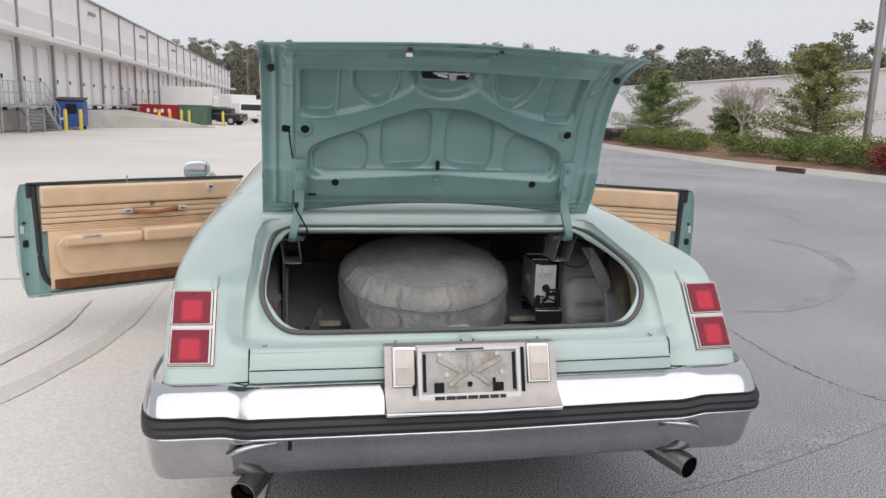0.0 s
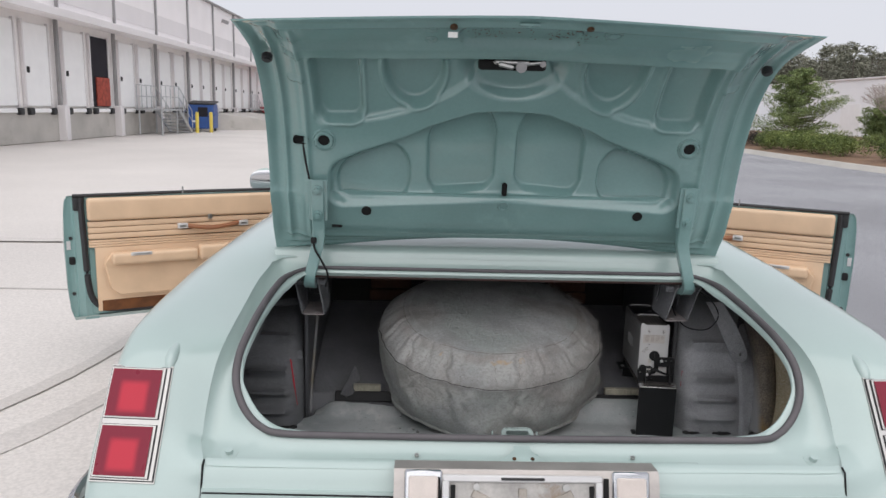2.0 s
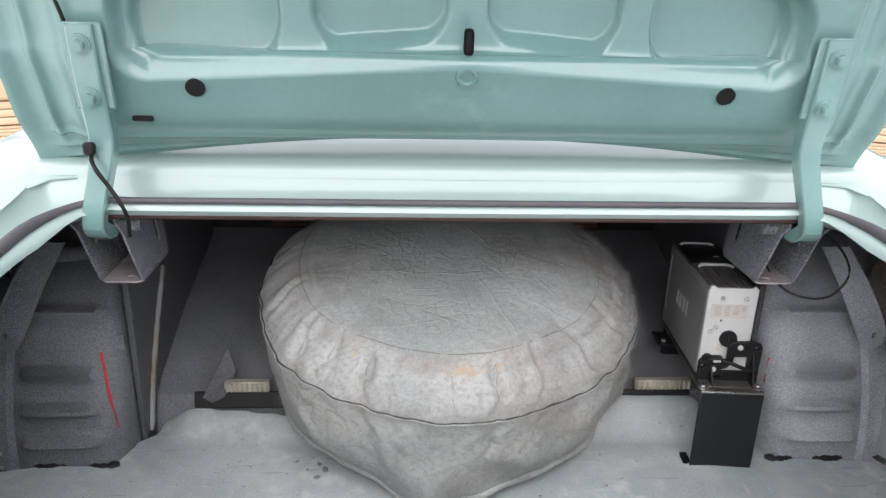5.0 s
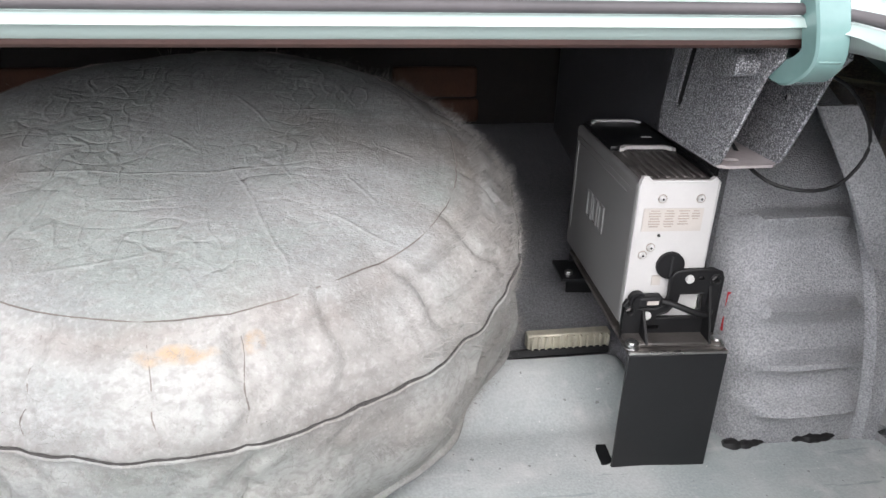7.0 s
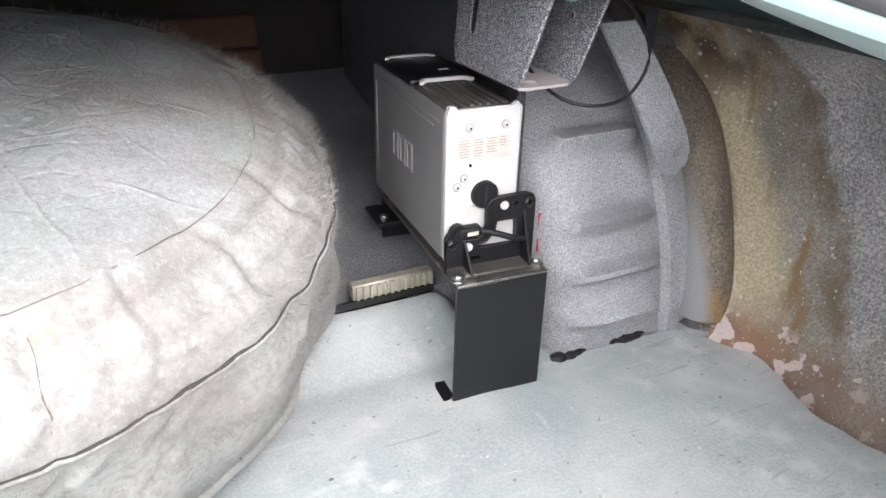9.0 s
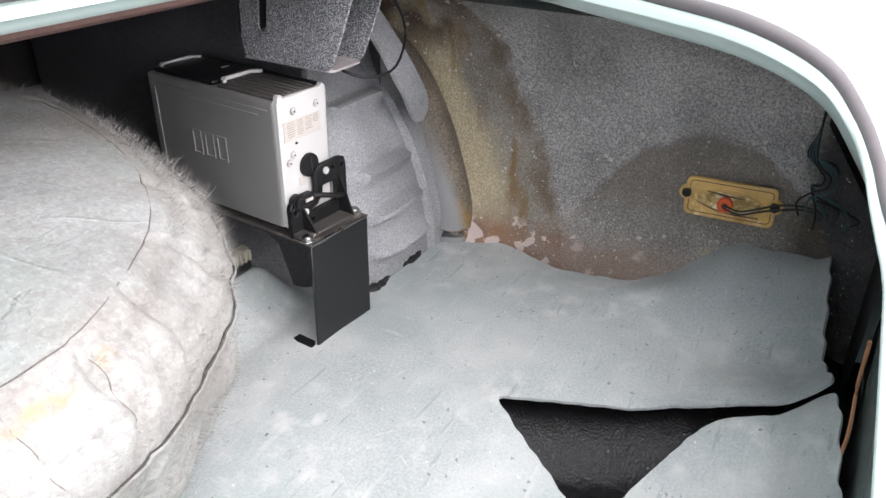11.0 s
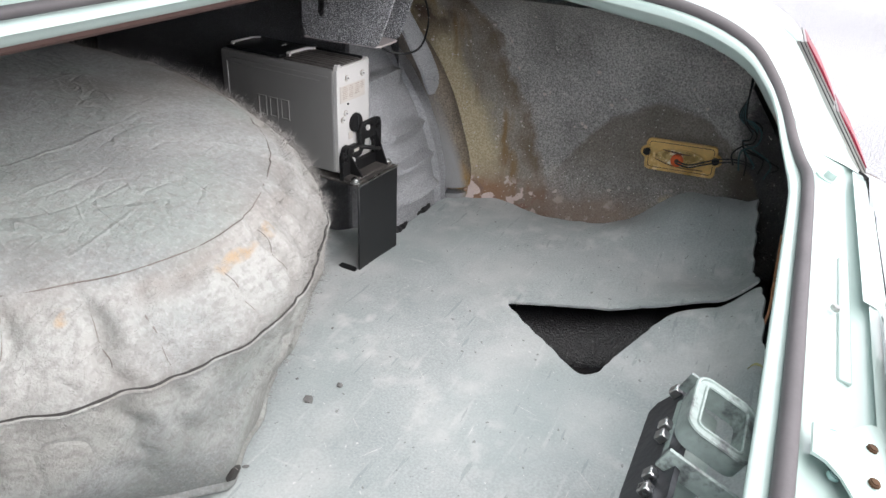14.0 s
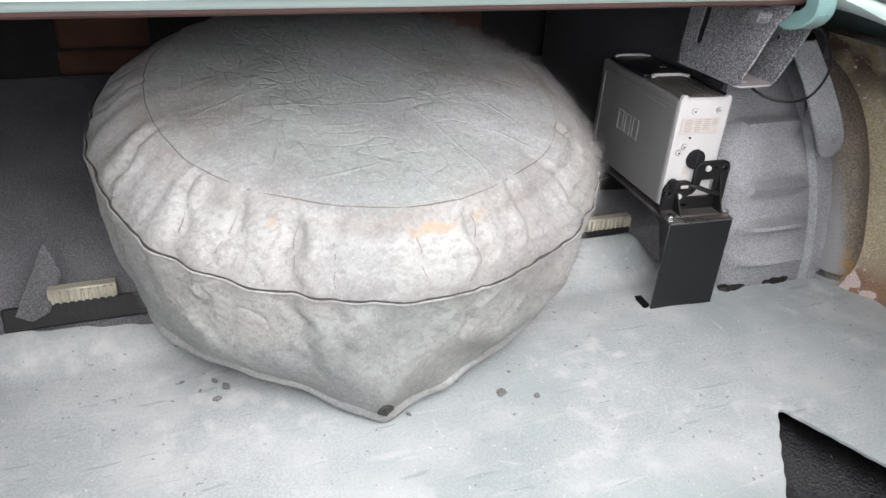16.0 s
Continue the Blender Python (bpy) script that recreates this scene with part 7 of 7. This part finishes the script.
lo = [ramp.verts.new((x, y, -.02)) for x, y in rp]
hi = [ramp.verts.new((x, y, h)) for (x, y), h in zip(rp, hb)]
ramp.faces.new(hi)
for i in range(5):
    ramp.faces.new((lo[i], lo[(i + 1) % 5], hi[(i + 1) % 5], hi[i]))
bmesh.ops.recalc_face_normals(ramp, faces=ramp.faces)
tagged(part("ramp", ramp, CONC_OLD), "weathered concrete loading ramp", "ramp", kind="structure")
REDP = material("red_steel_skip", (0.42, 0.02, 0.03), 0.5, 0, 0.15, 2, 40, 0.1)
GREENP = material("green_steel_box", (0.09, 0.17, 0.12), 0.55, 0, 0.15, 2, 40, 0.1)


def skip(x, y, ln, h, z, mat, label, rz):
    s = empty("skip", (x, y, z), rz)
    tagged(s, label, "skip", "skips by the ramp")
    part("body", boxed((0, 0, h / 2), (2.0, ln, h), None, .04), mat, s)
    for i in range(int(ln / .55)):
        part("rib", boxed((1.02, -ln / 2 + .4 + .55 * i, h / 2), (.08, .10, h * .92), None, .01), mat, s)
    part("top_rail", boxed((0, 0, h + .02), (2.1, ln + .05, .10), None, .02), mat, s)
    for i in range(4 if mat is REDP else 0):
        part("number_bar", boxed((1.065, -ln / 2 + .5 + .5 * i, h * .72), (.02, .20, .26)), DOORW, s)
    return s


skip(-10.0, 55.8, 3.6, 1.32, .0, REDP, "red steel skip with white markings", -98)
skip(-12.0, 59.5, 2.4, 1.30, .0, REDP, "red steel skip with white markings", -98)
skip(-8.2, 55.2, 1.9, 1.36, .0, GREENP, "green steel equipment box", -95)
WHITEP = material("white_vehicle_paint", (0.78, 0.78, 0.77), 0.35, 0, 0.03, 2, 40, 0.0, coat=0.5)
DARKP = material("dark_vehicle_paint", (0.02, 0.022, 0.025), 0.3, 0, 0.1, 2, 40, 0.0, coat=0.5)


def vehicle(kind, x, y, rz, mat, ln, h, label):
    v = empty(kind, (x, y, 0), rz)
    tagged(v, label, "vehicle" if kind != "parked_car" else "car", "parked vehicles")
    if kind == "parked_car":
        part("body", boxed((0, 0, .62), (1.75, ln, .55), None, .14, 3), mat, v)
        part("cabin", boxed((0, -.15, 1.08), (1.45, ln * .5, .48), None, .18, 3), WINDOW, v)
        part("roof", boxed((0, -.15, 1.32), (1.3, ln * .36, .06), None, .03), mat, v)
    else:
        part("box", boxed((0, ln * .12, h * .58 + .2), (2.3, ln * .74, h * .75), None, .05), mat, v)
        part("cab", boxed((0, -ln * .37, h * .40 + .15), (2.1, ln * .24, h * .58), None, .15, 3), mat, v)
        part("windscreen", boxed((0, -ln * .488, h * .52 + .15), (1.8, .04, h * .22), None, .01), WINDOW, v)
        part("side_window", boxed((1.052, -ln * .38, h * .52 + .15), (.02, ln * .13, h * .2), None, .005), WINDOW, v)
    for s in (-1, 1):
        for f in (-.33, .33):
            wheel = empty("wheel")
            wheel.parent = v
            part("tyre", disc((s * .82, ln * f, .34), .34, .22, (1, 0, 0), 20, bevel=.04), RUBBER, wheel)
            part("rim", disc((s * .90, ln * f, .34), .19, .10, (1, 0, 0), 16, bevel=.02), GALV, wheel)
        part("lamp", boxed((s * .65, -ln * .497, .68), (.28, .04, .14), None, .02), CLEAR_LENS, v)
    return v


vehicle("parked_car", -6.9, 57, 74, DARKP, 4.3, 1.4, "dark saloon car parked by the warehouse")
vehicle("box_truck", -9.6, 68, 78, WHITEP, 6.2, 2.9, "white box truck parked at the warehouse")
vehicle("van", -6.1, 66, 30, WHITEP, 5.2, 2.3, "white work truck parked in a row")
vehicle("van", -5.2, 74, 26, WHITEP, 5.0, 2.0, "white work truck parked in a row")
POLE = material("timber_pole", (0.20, 0.17, 0.15), 0.9, 0, 0.2, 4, 30, 0.2)
up = empty("utility_pole", (-11.0, 150, 0))
tagged(up, "wooden utility pole with crossarm and wires", "utility pole")
part("post", tube([(0, 0, 0), (0, 0, 11.5)], .16, 8), POLE, up)
for z in (11.0, 10.0):
    part("crossarm", boxed((0, 0, z), (2.4, .12, .14)), POLE, up)

# lot joints and tyre marks on the concrete
JOINT = material("tarred_joint", (0.47, 0.445, 0.415), 0.9, 0, 0.2, 4, 60, 0.1)
for y in (-6.0, 4.35):
    j = part("joint", boxed((-14.0 if y > 0 else -16, y, .0045), (26 if y > 6 else 23, .03, .012)), JOINT, pavement)
CRACK = material("tar_crack", (0.07, 0.07, 0.072), 0.9, 0, 0.2, 4, 60, 0.1)
rk = random.Random(5)
line = spline([(2.62, 6.2, .002), (2.50, 3.4, .002), (2.44, 2.3, .002), (2.40, 1.8, .002), (2.47, 1.33, .002), (2.60, .9, .002), (2.75, -.6, .002), (2.9, -3, .002)], 140)
pts = [p + Vector((rk.uniform(-.012, .012), rk.uniform(-.02, .02), 0)) for p in line]
part("crack", tube(pts, [.001 + .0055 * rk.random() ** 2.5 for p in pts], 5, flat=.4), CRACK, ground)
# rubber marks of tyres on the asphalt
SKID = material("tyre_rubber_film", (0.275, 0.279, 0.29), 0.8, 0, 0.2, 3, 130, 0.5, grain=0.5, bump_dist=0.005)
for line, w in (([(5.23, 6.12), (5.40, 5.65), (5.26, 5.0), (4.87, 4.29), (4.34, 3.71), (3.75, 3.24), (3.25, 2.97), (2.82, 2.92)], .075), ([(7.03, 9.07), (6.95, 8.07), (6.57, 7.22)], .06),
                ([(.9, .40), (1.28, .53), (1.64, .67), (1.98, .80), (2.38, .95), (3.2, 1.3)], .05)):
    c = spline([(x, y, .003) for x, y in line], 50)
    rows = []
    for i, p in enumerate(c):
        d = (c[min(49, i + 1)] - c[max(0, i - 1)]).normalized()
        side = Vector((-d.y, d.x, 0)) * w * math.sin(math.pi * (i + .5) / 50) ** .5 * (1 + .15 * rk.random())
        rows.append([p - side, p + side])
    part("tyre_mark", grid(rows), SKID, ground, "faint dark tyre mark")

RUBBED = material("rubbed_concrete", (0.595, 0.563, 0.53), 0.85, 0, 0.12, 0.6, 60, 0.2, grain=0.06)
for film_z, line, w in ((.010, [(-5.5, -1.2), (-3.6, -.2), (-2.4, 1.0), (-1.75, 2.4), (-1.6, 4.2)], .07), (.014, [(-5.2, -.4), (-3.4, .5), (-2.5, 1.5), (-2.1, 2.6), (-2.05, 3.6)], .05), (.018, [(-6.5, 5.2), (-4.8, 4.4), (-3.6, 3.0), (-3.1, 1.2), (-3.3, -.6)], .06), (.022, [(-12, 9), (-8, 7.2), (-5, 6.4), (-2, 6.6)], .10)):
    c = spline([(x, y, film_z) for x, y in line], 40)
    rows = []
    for i, p in enumerate(c):
        d = (c[min(39, i + 1)] - c[max(0, i - 1)]).normalized()
        side = Vector((-d.y, d.x, 0)) * w * math.sin(math.pi * (i + .5) / 40) ** .5 * (1 + .3 * rk.random())
        rows.append([p - side, p + side])
    part("tyre_mark", grid(rows), RUBBED, pavement, "faint grey tyre mark")

# ---- kerb, planting bed and shrubs ----
KERB = material("concrete_kerb", (0.52, 0.50, 0.46), 0.85, 0, 0.1, 1, 40, 0.2)
kerb_line = spline([(13.6, -20, 0), (14.3, 5, 0), (14.2, 14.6, 0), (13.2, 19.5, 0), (13.4, 26, 0), (13.9, 33, 0), (15.2, 48, 0), (18, 80, 0)], 60)
rows = [[p + Vector((dx, 0, z)) for dx, z in ((-.16, .003), (-.03, .006), (0, .14), (.03, .155), (.18, .155), (.20, .0))] for p in kerb_line]
tagged(part("kerb", grid(rows, flip=True), KERB), "pale concrete kerb and gutter along the planting bed", "kerb", kind="structure")
MULCH = material("pine_straw_bed", (0.26, 0.16, 0.10), 0.95, 0, 0.25, 1.5, 40, 0.6, bump_dist=0.02)
rows = [[p + Vector((.16, 0, .12)), p + Vector((1.4, 0, .24)), p + Vector((4.0, 0, .3)), p + Vector((26, 0, .1))] for p in kerb_line]
tagged(part("planting_bed", grid(rows, flip=True), MULCH), "pine straw bed behind the kerb", "ground", kind="structure")
drain = part("storm_drain", boxed((13.60, 17.4, .075), (.14, 1.0, .15), Matrix.Rotation(radians(11), 4, 'Z'), .02), material("rusty_grate", (0.10, 0.05, 0.035), 0.9, 0, 0.3, 8, 60, 0.2))
tagged(drain, "rust-brown storm drain opening in the kerb", "drain")
WHITE = material("white_panel_wall", (0.88, 0.885, 0.90), 0.7, 0, 0.04, 0.3, 30, 0.1)
shed = empty("white_building", (48, 45, 0))
tagged(shed, "long low white industrial building", "building")
part("wall", boxed((0, 0, 2.55), (20, 92, 5.1)), WHITE, shed)
part("roof_edge", boxed((-10.02, 0, 5.13), (.25, 92.1, .14), None, .03), WALL_BAND, shed)
for i in range(9):
    part("shutter", boxed((-10.02, -40 + 10 * i, 1.5), (.08, 3.0, 2.9), None, .02), DOORW, shed)
    part("panel_joint", boxed((-10.01, -45 + 10 * i, 2.55), (.05, .10, 5.0)), WALL_BAND, shed)


def leaf_mass(bm, r, centre, size, n, leaf, squash=1.0, up=.35):
    """Small leaf blades scattered through an uneven clump."""
    cx, cy, cz = centre
    for i in range(n):
        d = Vector((r.gauss(0, 1), r.gauss(0, 1), r.gauss(0, 1))).normalized() * (r.random() ** .45)
        p = Vector((cx + d.x * size, cy + d.y * size, cz + d.z * size * squash))
        a = Vector((r.uniform(-1, 1), r.uniform(-1, 1), r.uniform(-.6, 1) * up + .2)).normalized()
        b = a.cross(Vector((r.uniform(-1, 1), r.uniform(-1, 1), r.uniform(-1, 1)))).normalized()
        s = leaf * r.uniform(.6, 1.4)
        v = [bm.verts.new(q) for q in (p - b * s * .35, p + a * s * .6 - b * s * .1, p + a * s * 1.3, p + b * s * .35)]
        bm.faces.new(v)


def leaf_material(name, rgb, tint):
    m = material(name, rgb, 0.7, 0, 0.35, 2.5, 40, 0.0, tint=tint, spec=0.25)
    nt = m.node_tree
    b = nt.nodes["Principled BSDF"]
    g = nt.nodes.new("ShaderNodeNewGeometry")
    hv = nt.nodes.new("ShaderNodeHueSaturation")
    mr = nt.nodes.new("ShaderNodeMapRange")
    mr.inputs[3].default_value, mr.inputs[4].default_value = .55, 1.5
    link = b.inputs["Base Color"].links[0].from_socket
    nt.links.new(g.outputs["Random Per Island"], mr.inputs[0])
    nt.links.new(mr.outputs[0], hv.inputs["Value"])
    nt.links.new(link, hv.inputs["Color"])
    nt.links.new(hv.outputs[0], b.inputs["Base Color"])
    return m


EVERGREEN = leaf_material("evergreen_leaf", (0.20, 0.28, 0.11), (0.34, 0.42, 0.17))
CEDAR = leaf_material("yellow_green_needles", (0.30, 0.32, 0.12), (0.46, 0.46, 0.21))
JUNIPER = leaf_material("juniper_leaf", (0.09, 0.15, 0.045), (0.32, 0.39, 0.125))
PURPLE = leaf_material("dark_shrub_leaf", (0.045, 0.045, 0.04), (0.08, 0.075, 0.065))
REDLEAF = leaf_material("red_shrub_leaf", (0.25, 0.03, 0.04), (0.35, 0.06, 0.06))
PINE = leaf_material("pine_needles", (0.24, 0.245, 0.185), (0.34, 0.34, 0.26))
HAZE = leaf_material("bare_twig_haze", (0.34, 0.30, 0.27), (0.46, 0.42, 0.38))
BARK = material("grey_bark", (0.17, 0.14, 0.12), 0.9, 0, 0.3, 6, 60, 0.4)
PALEBARK = material("pale_twig_bark", (0.42, 0.36, 0.32), 0.9, 0, 0.2, 6, 60, 0.2)


def evergreen_tree(x, y, h, w, mat, seed, label):
    r = random.Random(seed)
    t = empty("tree", (x, y, .2))
    tagged(t, label, "tree", "trees in the planting bed")
    part("trunk", tube([(0, 0, 0), (.05, .02, h * .4), (-.03, .03, h * .75), (0, 0, h * .98)], [.09, .07, .045, .012], 8), BARK, t)
    crown = bmesh.new()
    limbs = bmesh.new()
    for i in range(64):
        f = (i + .5) / 64
        z = h * (.10 + .88 * f)
        reach = w * .5 * (1 - f) ** .62 * r.uniform(.35, 1.25) * (.75 + .25 * smooth01(0, .2, f)) + .10
        a = i * 2.4 + r.uniform(-.4, .4)
        tip = Vector((math.cos(a) * reach, math.sin(a) * reach, z + reach * r.uniform(.05, .55)))
        tube([Vector((0, 0, z - .1)), Vector((tip.x * .5, tip.y * .5, z + .02)), tip], [.03 * (1 - f) + .008, .014, .004], 5, bm=limbs)
        for k in range(6):
            c = Vector((0, 0, z)).lerp(tip, .22 + .155 * k)
            leaf_mass(crown, r, c + Vector((r.uniform(-.15, .15), r.uniform(-.15, .15), r.uniform(-.06, .10))), .12 + .18 * reach * r.uniform(.5, 1), 84, .064, .55)
    part("branchwork", limbs, BARK, t, kind="stuff")
    part("crown", crown, mat, t, kind="stuff")
    return t


def bare_tree(x, y, h, seed):
    r = random.Random(seed)
    t = empty("tree", (x, y, .2))
    tagged(t, "small bare tree with a round head of pale twigs", "tree", "trees in the planting bed")
    part("trunk", tube([(0, 0, 0), (.03, 0, h * .2), (0, .02, h * .36)], [.075, .06, .055], 8), PALEBARK, t)
    tw = bmesh.new()

    def grow(p, d, ln, rad, depth):
        q = p + d * ln
        mid = p.lerp(q, .5) + Vector((r.uniform(-1, 1), r.uniform(-1, 1), r.uniform(-1, 1))) * ln * .06
        tube([p, mid, q], [rad, rad * .8, rad * .6], 4, bm=tw, caps=False)
        if depth:
            for i in range(3 if depth > 1 else 4):
                nd = (d + Vector((r.uniform(-1, 1), r.uniform(-1, 1), r.uniform(-.30, .80))) * .62).normalized()
                grow(q, nd, ln * r.uniform(.68, .92), rad * .58, depth - 1)

    for i in range(7):
        a = i * .9
        grow(Vector((0, 0, h * .34)), Vector((math.cos(a) * .75, math.sin(a) * .75, .9)).normalized(), h * .135, .030, 5)
    part("twig_head", tw, PALEBARK, t, kind="stuff")
    return t


def hedge(x0, y0, x1, y1, h, d, mat, seed, label, n=34):
    r = random.Random(seed)
    bm = bmesh.new()
    for i in range(n):
        f = (i + r.random()) / n
        c = Vector((x0 + (x1 - x0) * f + r.uniform(-d, d) * .4, y0 + (y1 - y0) * f + r.uniform(-d, d) * .4, .2 + h * .42 * r.uniform(.7, 1.2)))
        leaf_mass(bm, r, c, h * r.uniform(.30, .62), 460, .055, .8, .9)
    ob = part("hedge", bm, mat)
    return tagged(ob, label, "hedge", "hedges along the kerb", "stuff")


evergreen_tree(17.0, 33.0, 3.5, 4.8, EVERGREEN, 1, "bushy evergreen tree with open branches")
evergreen_tree(18.3, 22.8, 4.1, 4.9, CEDAR, 2, "feathery yellow-green evergreen tree")
evergreen_tree(20.5, 17.0, 2.6, 3.0, EVERGREEN, 3, "bushy evergreen tree with open branches")
evergreen_tree(18.8, 29.0, 2.2, 2.4, EVERGREEN, 4, "bushy evergreen tree with open branches")
bare_tree(15.2, 22.6, 3.2, 6)
hedge(14.95, 31.0, 14.7, 24.0, 1.05, 1.2, JUNIPER, 11, "spreading green juniper hedge", 40)
hedge(14.85, 21.8, 15.9, 12.0, 1.10, 1.3, JUNIPER, 12, "spreading green juniper hedge", 64)
hedge(17.2, 22.0, 18.2, 12.0, 1.1, 1.2, JUNIPER, 14, "spreading green juniper hedge", 40)
hedge(15.6, 38.0, 15.2, 31.6, .85, .6, PURPLE, 13, "row of dark rounded shrubs", 16)
hedge(14.9, 15.2, 15.0, 14.7, 1.0, .3, REDLEAF, 15, "red-leaved shrub in the bed", 9)
lamp_post = empty("street_lamp", (19.4, 21.4, .15))
tagged(lamp_post, "tall square steel car park lamp post", "street lamp")
part("post", boxed((0, 0, 2.9), (.20, .20, 5.8), None, .02), TRIM, lamp_post)
part("head", boxed((.35, -.25, 5.5), (.75, .5, .22), None, .04), TRIM, lamp_post)
part("base", disc((0, 0, .12), .30, .3, (0, 0, 1), 18, bevel=.03), CONC_OLD, lamp_post)

# ---- far woods ----
rt = random.Random(21)
pines, trunks, haze = bmesh.new(), bmesh.new(), bmesh.new()


def far_pine(x, y, h):
    tube([(x, y, 0), (x + rt.uniform(-.4, .4), y, h * .9)], [.22, .08], 5, bm=trunks, caps=False)
    for k in range(9):
        z = h * (.36 + .62 * k / 8) + rt.uniform(-.5, .5)
        w = (1.9 - .9 * k / 6) * rt.uniform(.7, 1.2)
        leaf_mass(pines, rt, (x + rt.uniform(-1.4, 1.4), y + rt.uniform(-1.2, 1.2), z), w * 1.7, 110, .40, .62)


for i in range(170):
    far_pine(rt.uniform(-45, 40), rt.uniform(190, 225), rt.uniform(12, 18.5))
for i in range(190):
    far_pine(rt.uniform(62, 110), rt.uniform(30, 150), rt.uniform(9, 13))
for i in range(90):
    far_pine(rt.uniform(30, 85), rt.uniform(130, 170), rt.uniform(10, 15))
for i in range(230):
    x, y = rt.uniform(66, 90), rt.uniform(75, 150)
    h = rt.uniform(7, 12.5)
    tube([(x, y, 0), (x + rt.uniform(-.5, .5), y, h)], [.12, .03], 4, bm=trunks, caps=False)
    for k in range(3):
        leaf_mass(haze, rt, (x + rt.uniform(-1, 1), y + rt.uniform(-1, 1), h * (.55 + .2 * k)), h * .16, 60, .13, 1.3)
for nm, b, mt, lb in (("pine_crowns", pines, PINE, "far belt of tall dark pine crowns"), ("pine_trunks", trunks, BARK, "many thin trunks of the far woods"), ("bare_woods", haze, HAZE, "hazy bare deciduous woods far off")):
    tagged(part(nm, b, mt), lb, "woods", kind="stuff")
UNDER = material("woodland_floor", (0.07, 0.065, 0.05), 0.95, 0, 0.4, 0.2, 3, 0.0)
for nm, c, sz in (("woodland_bank", (-5, 232, 3.2), (150, 6, 6.4)), ("woodland_bank", (120, 90, 3.0), (6, 200, 6.0))):
    tagged(part(nm, boxed(c, sz, None, 1.2, 2), UNDER), "dark undergrowth at the foot of the woods", "woods", kind="structure")
